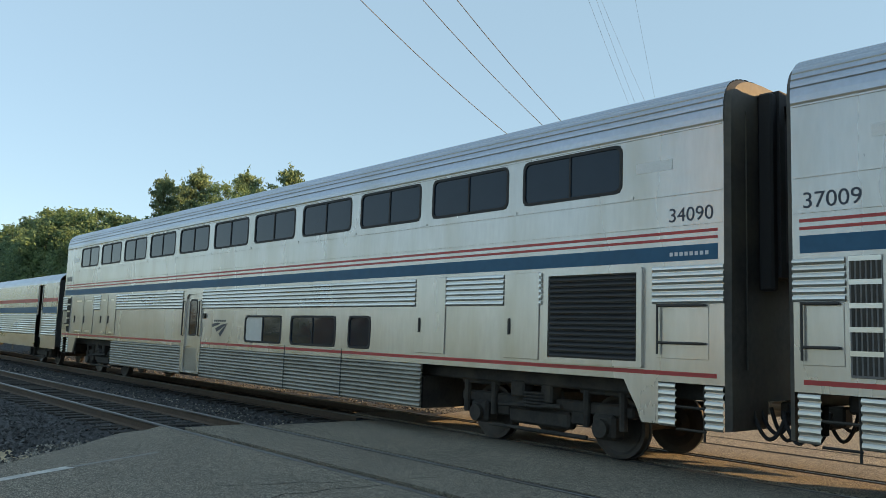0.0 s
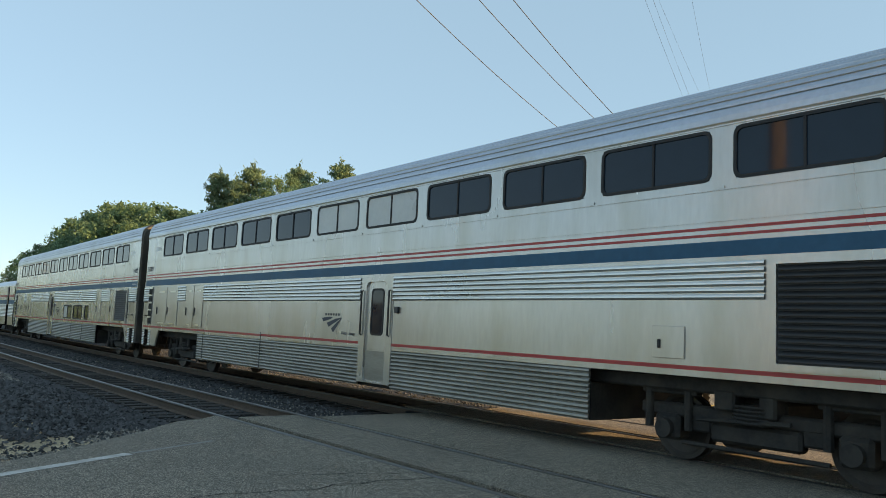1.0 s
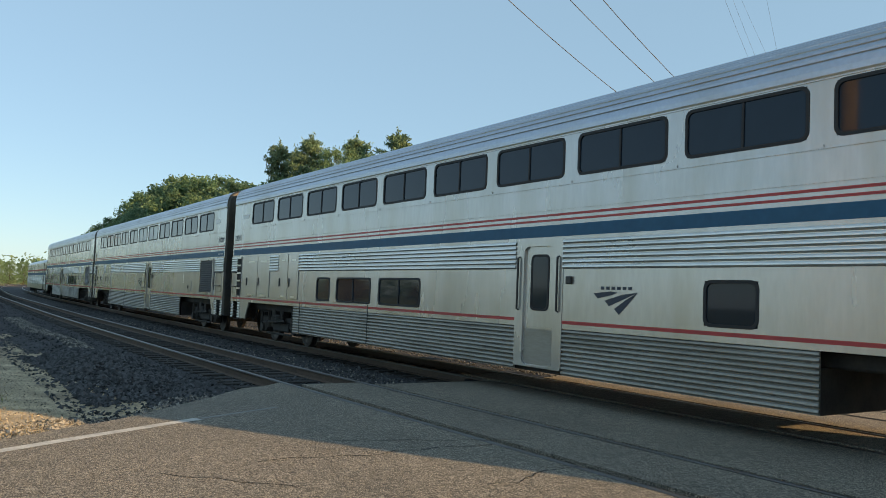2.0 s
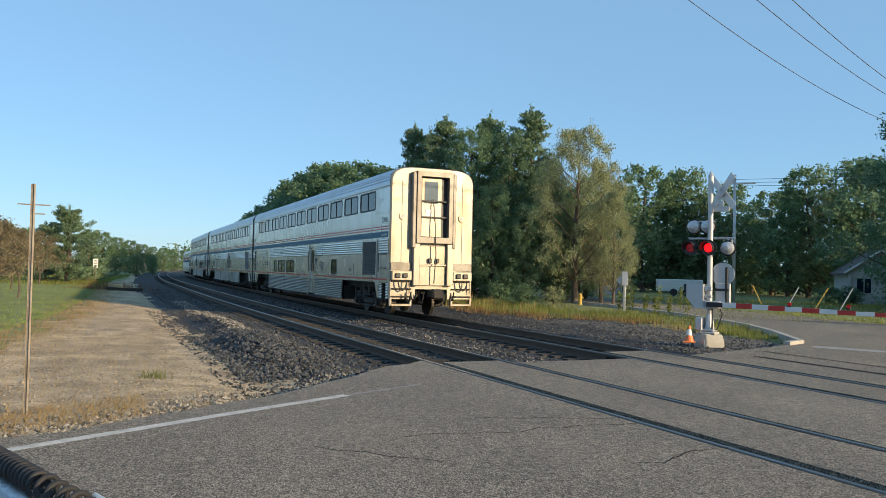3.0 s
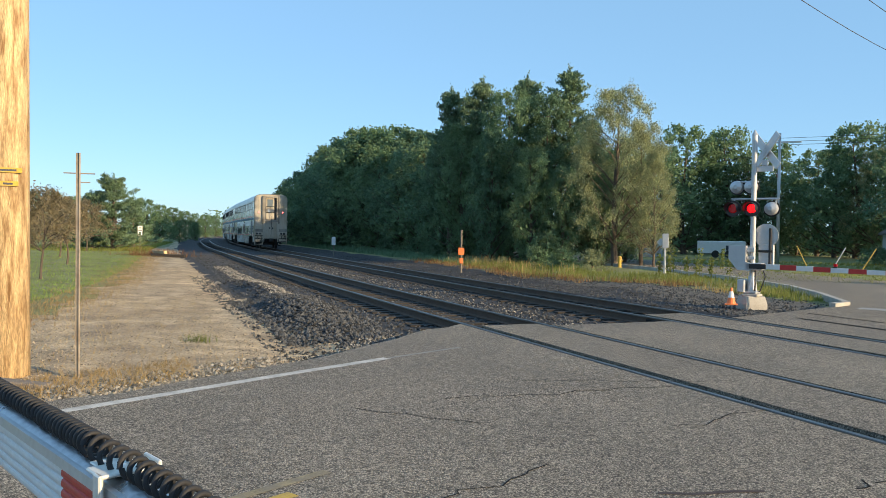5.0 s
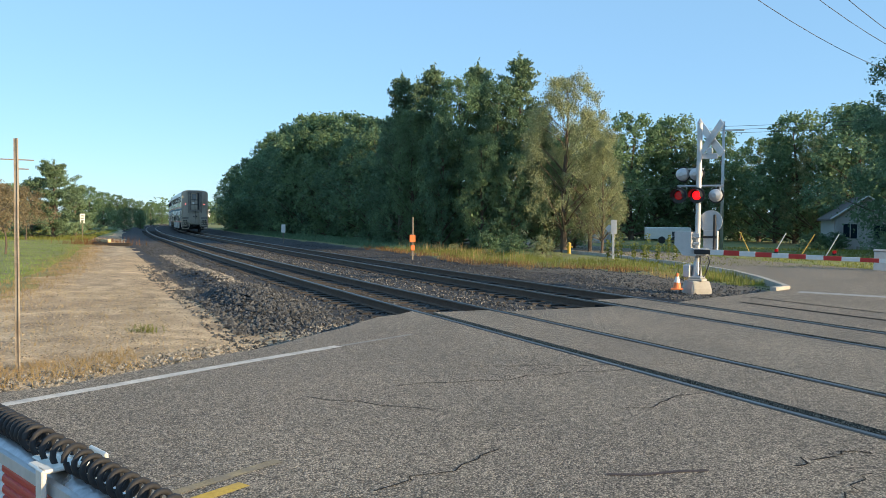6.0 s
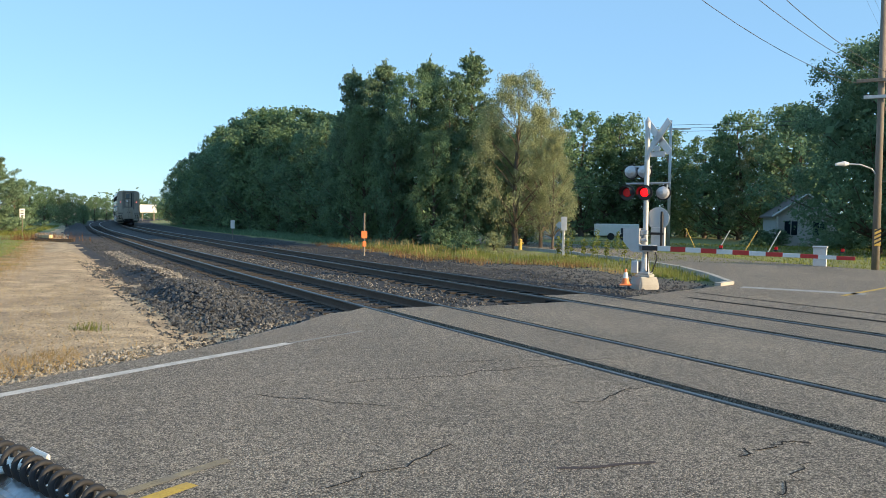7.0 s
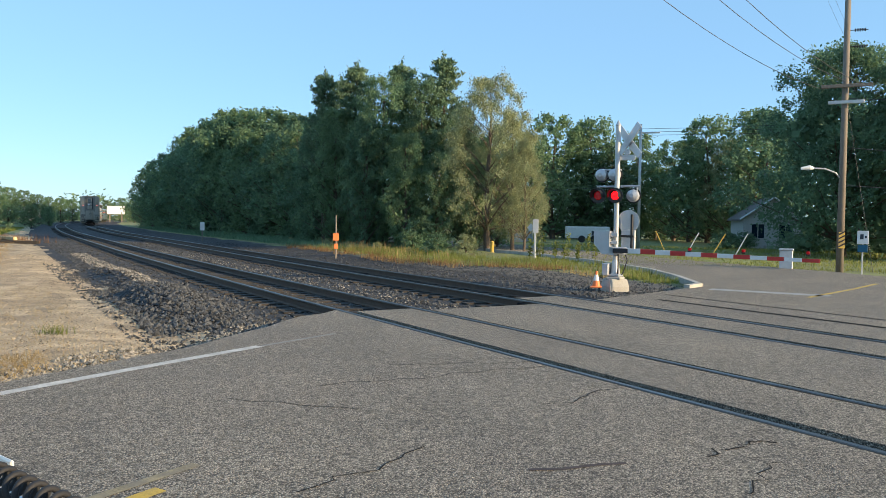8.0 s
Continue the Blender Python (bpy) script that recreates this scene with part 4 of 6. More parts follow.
        sh.add(v, f)
        # beads down the face
        for y in (-1.12, 1.12):
            sh.bev(min(x, x + d * 0.085), max(x, x + d * 0.085), y - 0.012, y + 0.012, 1.4, 4.7, 0.004)
        # ends at a gap take the dark copy, shade included
        ew = part("end_wall", sh, END_SILVER if rear and d < 0 else SHADED_END, car, "grimy end wall with rounded corners, shaded in colour between cars")
        a, b = (x + d * 0.07, x + d * 0.30)
        dia = Shape()
        ring_o, ring_i = [(-0.66, 2.58), (0.66, 2.58), (0.66, 5.04), (-0.66, 5.04)], [(-0.52, 2.78), (0.52, 2.78), (0.52, 4.86), (-0.52, 4.86)]
        for k in range(4):
            j = (k + 1) % 4
            o0, o1, i0, i1 = ring_o[k], ring_o[j], ring_i[k], ring_i[j]
            v = [(a, *o0), (a, *o1), (b, *o0), (b, *o1), (b, *i0), (b, *i1), (a, *i0), (a, *i1)]
            dia.add(v, [(0, 1, 3, 2), (2, 3, 5, 4), (4, 5, 7, 6)])
        dp = part("diaphragm", dia, SURROUND if rear and d < 0 else RUBBER, ew, "gangway surround")
        part("bellows", Shape().bev(min(a, a + d * 0.2), max(a, a + d * 0.2), 0.67, 0.82, 2.4, 5.0, 0.03).bev(min(a, a + d * 0.2), max(a, a + d * 0.2), -0.80, -0.67, 2.4, 5.0, 0.03), SURROUND if rear and d < 0 else RUBBER, ew, "dark gangway bellows")
        # flat black sheet paints the shade inside the gangway
        part("gangway_shade_sheet", Shape().box(min(x + d * 0.071, x + d * 0.078), max(x + d * 0.071, x + d * 0.078), -0.52, 0.52, 2.78, 4.86), BLACK, ew, "black sheet painted as the shade in the gangway opening")
        if rear and d < 0:
            dr = Shape()
            dr.bev(x - 0.12, x - 0.085, -0.3, 0.44, 2.8, 4.82, 0.01)
            gd = part("gangway_door", dr, END_SILVER, ew, "pale folded end door")
            part("gangway_pane", Shape().bev(x - 0.13, x - 0.121, -0.16, 0.34, 3.95, 4.7, 0.004), mat("pale_sky_glass", (0.12, 0.15, 0.17), 0.12, spread=0.1, bump=0), gd, "pale end-door window")
            part("notice", Shape().bev(x - 0.134, x - 0.131, 0.06, 0.3, 3.45, 3.75, 0.001), SIGN_WHITE, gd)
            br = Shape()
            for z in (3.45, 4.0):
                br.bev(x - 0.2, x - 0.17, -0.46, 0.46, z, z + 0.05, 0.008)
            br.tube([(x - 0.2, 0.04, 4.1), (x - 0.32, 0.0, 3.2), (x - 0.34, -0.04, 2.2), (x - 0.3, 0.0, 1.2)], 0.02, 6)
            part("safety_bar", br, BLACK, ew, "bars and hanging cable across the gangway")
            pan = Shape()
            pan.bev(x - 0.25, x - 0.07, -0.74, -0.5, 1.12, 2.56, 0.02).bev(x - 0.25, x - 0.07, 0.5, 0.74, 1.12, 2.56, 0.02)
            pan.bev(x - 0.14, x - 0.07, -0.5, 0.5, 1.12, 2.5, 0.02).bev(x - 0.2, x - 0.1, -0.5, 0.5, 1.8, 1.86, 0.01)
            part("buffer_panel", pan, END_SILVER, ew, "stained panels below the gangway")
            for y in (-0.16, 0.12):
                part("socket", Shape().bev(x - 0.24, x - 0.14, y - 0.06, y + 0.06, 1.9, 2.06, 0.02), BLACK, ew, "black cable socket")
            for y in (-1.1, 1.1):
                m = Shape().tube([(x - 0.075, y, 3.48), (x - 0.11, y, 3.48)], 0.13, 16)
                mk = part("marker_light", m, END_SILVER, ew, "round red marker light")
                part("lens", Shape().tube([(x - 0.105, y, 3.48), (x - 0.125, y, 3.48)], 0.07, 14), MARKER_RED, mk, "lit red lens")
            for y in (-1.12, 1.12):
                sb = Shape().bev(x - 0.1, x + 0.05, y - 0.4, y + 0.4, 0.42, 0.5, 0.015).bev(x - 0.1, x + 0.05, y - 0.4, y - 0.32, 0.42, 0.72, 0.01).bev(x - 0.1, x + 0.05, y + 0.32, y + 0.4, 0.42, 0.72, 0.01)
                part("stirrup_step", sb, END_SILVER, ew, "pale stirrup step")
                gr = Shape().tube([(x - 0.16, y - 0.28, 0.85), (x - 0.16, y - 0.28, 1.5)], 0.018, 6).tube([(x - 0.16, y - 0.28, 1.5), (x - 0.05, y - 0.28, 1.52)], 0.016, 6)
                part("end_grab_rail", gr, BLACK, ew)
            for y in (-1.12, 1.12):
                part("buffer_band", Shape().bev(x - 0.1, x - 0.06, y - 0.37, y + 0.37, 1.64, 1.9, 0.01), SURROUND, ew, "dark stained band over the steps")
                part("buffer_box", Shape().bev(x - 0.2, x - 0.06, y - 0.36, y + 0.36, 1.3, 1.62, 0.02), END_SILVER, ew, "pale box over the steps")
                for dy in (-0.1, 0.16):
                    part("socket", Shape().bev(x - 0.26, x - 0.2, y + dy - 0.09, y + dy + 0.09, 1.38, 1.54, 0.02), BLACK, ew, "black cable socket")
                loop = [(x - 0.24, y + 0.3 * math.cos(a) * 0.5, 1.3 - 0.34 * math.sin(a)) for a in np.linspace(0, 3.14, 9)]
                part("jumper_cable", Shape().tube(loop, 0.024, 6), RUBBER, ew, "hanging black jumper cable")
            for y in (-1.1, 1.1):
                st = Shape()
                for z in (0.72, 0.98, 1.24):
                    st.bev(x - 0.12, x - 0.06, y - 0.36, y + 0.36, z, z + 0.05, 0.01)
                part("corner_step", st, BOGIE, ew)
        cp = Shape()
        cp.bev(min(x, x + d * 0.55), max(x, x + d * 0.55), -0.13, 0.13, 0.72, 0.98, 0.03)
        cp.bev(min(x + d * 0.42, x + d * 0.72), max(x + d * 0.42, x + d * 0.72), -0.2, 0.2, 0.68, 1.02, 0.06)
        part("coupler", cp, BOGIE, car, "knuckle coupler")
        for y, w in ((-0.75, 0.3), (-0.45, 0.42), (0.45, 0.4), (0.75, 0.3), (0.95, 0.36)):
            pts = [(x + d * (0.04 + 0.40 * u), y * (1 - 0.08 * u), 0.92 - w * math.sin(math.pi * u) ** 0.8) for u in np.linspace(0, 1, 13)]
            part("hose", Shape().tube(pts, 0.026, 7), RUBBER, car, "hanging black hose")
    # floor and interior core, which closes the body
    part("underframe", Shape().bev(X(0.15), X(U - 0.15), -HALF + 0.3, HALF - 0.3, 0.98, 1.2, 0.03).box(X(5.6), X(U - 5.05), -HALF + 0.12, HALF - 0.12, 0.42, 0.98).box(X(0.1), X(U - 0.1), -HALF + 0.12, HALF - 0.12, 1.2, 1.26), BOGIE, car, "dark underframe")
    # solid black core: the interior's darkness is only its colour
    part("inner_shell", Shape().box(X(0.1), X(U - 0.1), -HALF + 0.09, HALF - 0.09, 1.27, 4.5), BLACK, car, "black box painted as the unlit interior")
    truck(car, X(3.23)), truck(car, X(U - 3.23))
    return car


def baggage_car():
    X = lambda u: u - LEN / 2
    car = thing("baggage_car", "low single-level silver baggage railcar with an open vestibule door", "railcar")
    for sgn in (1, -1):
        sh = Shape()
        part("side_wall", pierced_wall((2.04, 3.3), [(X(2.2), X(3.1), 2.04, 3.25)], sgn, HALF - 0.05), SILVER, car)
        sh = Shape()
        for xs, xe in ((X(0), X(2.2)), (X(3.1), X(LEN))):
            sh.extrude([(sgn * y, z) for y, z in ribs(1.2, 2.05, 9, HALF - 0.03, 0.03)], xs, xe)
            sh.extrude([(sgn * (HALF - 0.06), 0.7), (sgn * (HALF - 0.05), 1.2)], xs, xe)
        part("fluted_side", sh, STAINLESS, car)
        yy = sorted((sgn * (HALF - 0.049), sgn * (HALF - 0.044)))
        for name, z0, z1, m in (("blue_stripe", 2.1, 2.35, BLUE), ("red_stripe", 2.55, 2.7, RED)):
            for xs, xe in ((X(0.1), X(2.2)), (X(3.1), X(LEN - 0.1))):
                part(name, Shape().box(xs, xe, *yy, z0, z1), m, car)
        sh = Shape().bev(X(2.25), X(2.95), *sorted((sgn * (HALF - 0.2), sgn * (HALF - 0.16))), 1.1, 3.25, 0.02)
        dr = part("vestibule_door", sh, STAINLESS, car, "recessed vestibule door")
        part("pane", Shape().bev(X(2.45), X(2.75), *sorted((sgn * (HALF - 0.155), sgn * (HALF - 0.15))), 2.2, 3.05, 0.01), GLASS, dr)
    prof = [((HALF - 0.05) * math.cos(math.pi * k / 24), 3.3 + 0.55 * math.sin(math.pi * k / 24) ** 0.85) for k in range(25)]
    part("roof", Shape().extrude(prof, X(0), X(LEN)), ROOF, car)
    for xa, xb in ((X(0) - 0.02, X(0.05)), (X(LEN - 0.05), X(LEN))):
        part("end_wall", Shape().box(xa, xb, -HALF + 0.06, HALF - 0.06, 0.8, 3.4).box(xa, xb, -1.1, 1.1, 3.4, 3.7), LOUVRE, car)
    part("underframe", Shape().bev(X(0.2), X(LEN - 0.2), -1.3, 1.3, 0.9, 1.2, 0.03).box(X(0.1), X(LEN - 0.1), -1.3, 1.3, 1.2, 3.25), BOGIE, car)
    part("gangway", Shape().bev(X(-0.35), X(0), -0.6, 0.6, 1.1, 3.5, 0.05), RUBBER, car)
    truck(car, X(3.23)), truck(car, X(LEN - 3.23))
    return car


SPEED, PITCH_LEN = 25.1, 27.85
REAR_AT = 4.70        # along the line: rear end of the first two-level car at 0 s


def car_pose(s_rear):
    a, b = s_rear + 3.23, s_rear + LEN - 3.23
    o = (F1 + F2) / 2
    p, q = rail(a, o + spread_out(a)), rail(b, o + spread_out(b))
    c, d = (p + q) / 2, q - p
    return pose(c.x, c.y, 0.004, 0, 0, math.degrees(math.atan2(d.y, d.x)))


def train():
    cars = [(baggage_car(), 1),
            (passenger_car("34090", [(7.05, 7.75), (8.2, 9.9), (10.3, 11.95)]), 0),
            (passenger_car("37009", [], blinds=(4, 5), doors_x=(11.2,)), -1),
            (passenger_car("32045", [(6.35, 7.15), (U - 11.6, U - 9.83), (U - 9.44, U - 7.66), (U - 7.27, U - 6.48)], doors_x=(10.5,), rear=True), -2)]
    return cars


def train_rows(k):
    return [(t / 5, car_pose(REAR_AT + k * PITCH_LEN + SPEED * t / 5 + 0.38 * min(1, max(0, (t / 5 - 1.4) / 1.6)))) for t in range(41)]

# ---------------- trees ----------------
def cards(rng, p, size, slim=0.55, droop=None):
    """Small leaf-shaped quads at the points p, turned every way; droop leans them along a direction."""
    n = len(p)
    d = rng.normal(0, 1, (n, 3))
    if droop is not None:
        d = d * 0.55 + droop
    d /= np.linalg.norm(d, axis=1, keepdims=True)
    e = np.cross(d, rng.normal(0, 1, (n, 3)))
    e /= np.linalg.norm(e, axis=1, keepdims=True)
    k = size * rng.uniform(0.6, 1.35, (n, 1))
    d, e = d * k, e * k * slim
    return np.stack([p - d, p - e + d * 0.15, p + d, p + e + d * 0.15], axis=1)


def crown_quads(rng, centres, per, spread, size):
    """Leaf clumps: small quads scattered round each centre."""
    c = np.repeat(np.asarray(centres), per, axis=0)
    return cards(rng, c + rng.normal(0, 1, (len(c), 3)) * spread, size)


def broad_tree(name, label, height, radius, leaf, seed, base=0.12, boughs=130, twigs=7, leaves=22, size=0.09, open_crown=0.0, weep=0.0, girth=1.0, core=1.0):
    """A broad-leaved tree: boughs spread over a lumpy crown, each with twigs that carry leaves.
    base: bare share of the trunk; open_crown: share of boughs left out; weep: how far the twigs hang; core: inner foliage."""
    rng = np.random.RandomState(seed)
    tr = thing(name, label, "tree")
    wood = Shape()
    r0 = (0.018 * height + 0.06) * girth
    lean = rng.uniform(-0.04, 0.04, 2) * height
    us = np.linspace(0, 1, 8)
    wood.tube([(lean[0] * u * u + 0.12 * math.sin(5 * u + seed), lean[1] * u * u + 0.12 * math.sin(4 * u), height * 0.88 * u) for u in us], [r0 * (1 - 0.88 * u) for u in us], 8)
    leaders = [(rng.rand() * 6.283, rng.uniform(0.25, 0.6)) for _ in range(4)]     # side tops, which break the outline
    tufts, inner = [], []
    for k in range(boughs):
        u = base + (1 - base) * ((k + rng.rand()) / boughs) ** 0.8
        a = 2.39996 * k + rng.uniform(-0.5, 0.5)
        v = (u - base) / (1 - base)
        w = (math.sin(math.pi * min(1, (0.17 + 0.83 * v) ** 0.85)) + 0.03) ** 0.55
        lump = 0.84 + 1.05 * noise.noise(Vector((math.cos(a) * 1.7 + seed * 3.1, math.sin(a) * 1.7, v * 4.2)))
        r = radius * w * max(0.25, lump) * (0.55 + 0.5 * rng.rand() ** 0.5)
        if rng.rand() < open_crown and v < 0.9:
            continue
        z = height * u
        for la, lr in leaders:
            if abs(math.remainder(a - la, 6.283)) < 0.4 and v > 0.5:
                z += height * 0.05 * lr
        z = min(z, height)
        c = np.array([math.cos(a) * r + lean[0] * u, math.sin(a) * r + lean[1] * u, z])
        zr = max(height * base * 0.8, z - r * rng.uniform(0.5, 1.1))
        if k % 2 == 0:
            wood.tube([(lean[0] * u * u, lean[1] * u * u, min(zr, height * 0.86)), (c[0] * 0.5, c[1] * 0.5, (zr + z) / 2 + 0.1), tuple(c)], [r0 * 0.3 * (1.1 - v), r0 * 0.18 * (1.1 - v) + 0.01, 0.012], 4, False)
        out = np.array([math.cos(a), math.sin(a), 0.35])
        rb = radius * rng.uniform(0.2, 0.36) * (1 - 0.35 * v)
        d = rng.normal(0, 1, (twigs, 3)) * np.array([1, 1, 0.6]) + out * 0.8
        d /= np.linalg.norm(d, axis=1, keepdims=True)
        reach = rb * rng.uniform(0.6, 1.35, (twigs, 1))
        f = rng.uniform(0.1, 1.0, (twigs, leaves, 1)) ** 0.7
        p = c + d[:, None, :] * reach[:, None, :] * f + rng.normal(0, 1, (twigs, leaves, 3)) * (0.06 + rb * 0.13)
        p[:, :, 2] -= weep * (f[:, :, 0] ** 2) * rng.uniform(0.5, 1.5, (twigs, 1))
        tufts.append(p.reshape(-1, 3))
        if core and v < 0.72:
            q = c * np.array([0.62, 0.62, 1]) + rng.normal(0, 1, (int(10 * core), 3)) * rb * 0.5
            inner.append(q)
    part("trunk", wood, BARK, tr, "grey-brown trunk and limbs")
    pts = np.concatenate(tufts)
    q = cards(rng, pts, size, droop=np.array([0, 0, -0.8]) if weep else None)
    if inner:
        q = np.concatenate([q, cards(rng, np.concatenate(inner), 0.24, 0.75)])
    q[:, :, 2] = np.maximum(q[:, :, 2], 0.02)
    part("crown", quads("crown", q, leaf), None, tr, "uneven leafy crown")
    return tr


def pine_tree(name, label, height, radius, leaf, seed, base=0.12, tufts=7, per=20, size=0.13):
    """A pine with uneven, upswept boughs and gaps between its tiers."""
    rng = np.random.RandomState(seed)
    tr = thing(name, label, "tree")
    wood = Shape().tube([(0, 0, 0), (0.1, 0, height * 0.5), (0, 0.05, height)], [0.2, 0.13, 0.015], 8)
    pts, way = [], []
    z = height * base
    k = 0
    while z < height * 0.985:
        u = z / height
        for j in range(5 if u < 0.85 else 4):
            a = j * 1.2566 + k * 0.83 + rng.uniform(-0.35, 0.35)
            reach = (radius * (1 - u) ** 0.62 * rng.uniform(0.45, 1.15) + 0.25) * (1.25 if k % 4 == 0 else 0.9)
            rise = reach * rng.uniform(0.15, 0.55)
            tip = np.array([math.cos(a) * reach, math.sin(a) * reach, rise])
            wood.tube([(0, 0, z), (tip[0] * 0.55, tip[1] * 0.55, z + rise * 0.3), (tip[0], tip[1], z + rise)], [0.035, 0.022, 0.008], 4, False)
            for v in np.linspace(0.35, 1.0, tufts):
                side = rng.uniform(-0.22, 0.22) * reach * 0.6
                c = np.array([tip[0] * v - math.sin(a) * side, tip[1] * v + math.cos(a) * side, z + rise * (0.55 * v + 0.45 * v * v)])
                pts.append(c + rng.normal(0, 1, (per, 3)) * np.array([0.15, 0.15, 0.085]))
                way.append(np.tile(np.array([math.cos(a) * 0.6, math.sin(a) * 0.6, 0.75]), (per, 1)))
        z += rng.uniform(0.34, 0.62) * (1.0 if u < 0.8 else 0.75)
        k += 1
    pts.append(np.array([0, 0.05, height]) + rng.normal(0, 1, (60, 3)) * np.array([0.08, 0.08, 0.22]))
    way.append(np.tile(np.array([0, 0, 1.0]), (60, 1)))
    part("trunk", wood, BARK, tr, "straight trunk and tiered boughs")
    q = cards(rng, np.concatenate(pts), size, 0.3, np.concatenate(way))
    part("crown", quads("crown", q, leaf), None, tr, "tiered needle boughs")
    return tr


def plant(proto, yaw=None, dist=None, s=None, o=None, scale=1.0, turn=0.0, label="", tall=None):
    p = from_yaw(yaw, dist) if yaw is not None else rail(s, o)
    m = Matrix.Translation((p.x, p.y, -0.15)) @ pose(0, 0, 0, 0, 0, turn) @ Matrix.Diagonal((scale, scale, tall or scale, 1))
    ob = copy_thing(proto, m)
    if label:
        ob["label"] = label
    return ob


def treetop(yaw):
    """Slope of the sight line to the tree tops along the railway."""
    return lerp(yaw, [19, 20.5, 22, 24, 26.4, 28.5, 29.5, 30.3, 31.6], [0.14, 0.124, 0.124, 0.132, 0.124, 0.104, 0.087, 0.071, 0.06])


def woods():
    rng = random.Random(11)
    TALL = 12.0
    oak = broad_tree("tree", "dense dark green broad-leaved tree beside the railway", TALL, 3.5, LEAF, 1, base=0.05, boughs=150, twigs=7, leaves=24, size=0.085)
    elm = broad_tree("tree", "tall green broad-leaved tree in the tree line", TALL, 3.0, LEAF_DARK, 2, base=0.05, boughs=140, twigs=7, leaves=24, size=0.085)
    wisp = broad_tree("tree", "airy olive-green tree with thin sunlit foliage", TALL, 3.7, LEAF_OLIVE, 3, base=0.16, boughs=130, twigs=8, leaves=32, size=0.062, open_crown=0.12, weep=0.28, core=0)
    pine = pine_tree("pine_tree", "tall dark pine with tiered boughs", TALL, 2.7, NEEDLE, 4, base=0.38)
    oak_line = broad_tree("tree", "dark green broad-leaved tree in the wood along the line", TALL, 3.7, LEAF, 12, base=0.04, boughs=110, twigs=6, leaves=11, size=0.15)
    elm_line = broad_tree("tree", "blue-green broad-leaved tree in the wood along the line", TALL, 3.3, LEAF_DARK, 13, base=0.04, boughs=110, twigs=6, leaves=11, size=0.15)
    shrub = broad_tree("shrub", "dense green undergrowth at the wood's edge", 3.2, 2.0, LEAF_DARK, 5, base=0.02, boughs=40, twigs=5, leaves=9, size=0.11)
    weedy = broad_tree("shrub", "yellow-green brush at the wood's edge", 2.4, 1.3, LEAF_OLIVE, 6, base=0.02, boughs=34, twigs=6, leaves=10, size=0.07, core=0.3)

    def stand(proto, yaw, dist, slope, wide=1.0, turn=0.0, first=False, label=""):
        """A tree whose top meets that sight line."""
        h = (1.81 + dist * slope) / TALL
        m = Matrix.Translation(from_yaw(yaw, dist, -0.15)) @ pose(0, 0, 0, 0, 0, turn) @ Matrix.Diagonal((wide * h, wide * h, h, 1))
        if first:
            proto.matrix_basis = m
            return
        ob = copy_thing(proto, m)
        if label:
            ob["label"] = label
    # the stand by the crossing
    stand(pine, 10.97, 52, 0.207, 1.05, 0, True)
    stand(pine, 13.95, 54, 0.187, 0.9, 70)
    stand(pine, 17.2, 56, 0.183, 1.0, 150)
    stand(pine, 19.5, 58, 0.172, 0.9, 220)
    stand(pine, 18.4, 62, 0.166, 0.9, 290)
    stand(pine, 9.2, 48, 0.10, 0.9, 40)
    stand(oak, 15.2, 52, 0.178, 0.86, 0, True)
    stand(elm, 12.4, 51, 0.174, 0.86, 0, True)
    stand(wisp, 7.6, 46, 0.180, 0.92, 0, True)
    stand(wisp, 5.75, 46.5, 0.171, 0.74, 120)
    stand(wisp, 4.9, 44.5, 0.128, 0.62, 200)
    stand(wisp, 9.4, 48, 0.150, 0.7, 300)
    stand(elm, 9.6, 53, 0.163, 0.8, 50)
    stand(oak, 18.6, 55, 0.150, 0.85, 60)
    stand(elm, 16.5, 50, 0.150, 0.8, 200)
    stand(oak, 13.6, 47.5, 0.118, 0.9, 10)
    stand(elm, 11.3, 46.5, 0.100, 0.95, 100)
    stand(oak, 8.4, 47, 0.085, 0.95, 220)
    stand(elm, 20.3, 60, 0.120, 0.9, 320)
    stand(oak, 6.9, 52, 0.120, 0.85, 30)
    for yaw, dd in ((21.3, 74), (22.6, 82), (23.7, 86), (24.9, 88), (26.0, 92), (27.2, 98), (28.3, 106), (29.2, 116), (30.2, 122), (31.2, 128)):
        stand((oak_line, elm_line)[dd // 2 % 2], yaw, dd, treetop(yaw), 1.05, yaw * 33, label="green broad-leaved tree beside the railway")
    stand(pine, 29.3, 118, 0.09, 0.9, 10)
    # the line along the track
    s, k = 54.0, 0
    while s < 150:
        for row in range(2):
            o = 17.5 + row * 5 + rng.uniform(-1.2, 1.2) - bend(s) * 0.25
            p = rail(s + rng.uniform(-1.5, 1.5), o)
            yaw, dist = math.degrees(math.atan2(-p.x, p.y)), p.xy.length
            stand((oak_line, elm_line)[rng.randrange(2)], yaw, dist, treetop(yaw) * rng.uniform(0.72, 0.95), rng.uniform(1.0, 1.25), rng.uniform(0, 360))
        s += rng.uniform(4.5, 6.5) if s < 120 else rng.uniform(7, 10)
        k += 1
    # prototypes of the line stand in it too
    stand(oak_line, 25.4, 96, treetop(25.4), 1.1, 15, True)
    stand(elm_line, 22.0, 84, treetop(22.0), 1.1, 25, True)
    shrub.matrix_basis = Matrix.Translation(rail(40, 16.4, -0.15)) @ Matrix.Diagonal((0.6, 0.6, 0.55, 1))
    weedy.matrix_basis = Matrix.Translation(rail(33, 15.2, -0.15)) @ Matrix.Diagonal((0.5, 0.5, 0.45, 1))
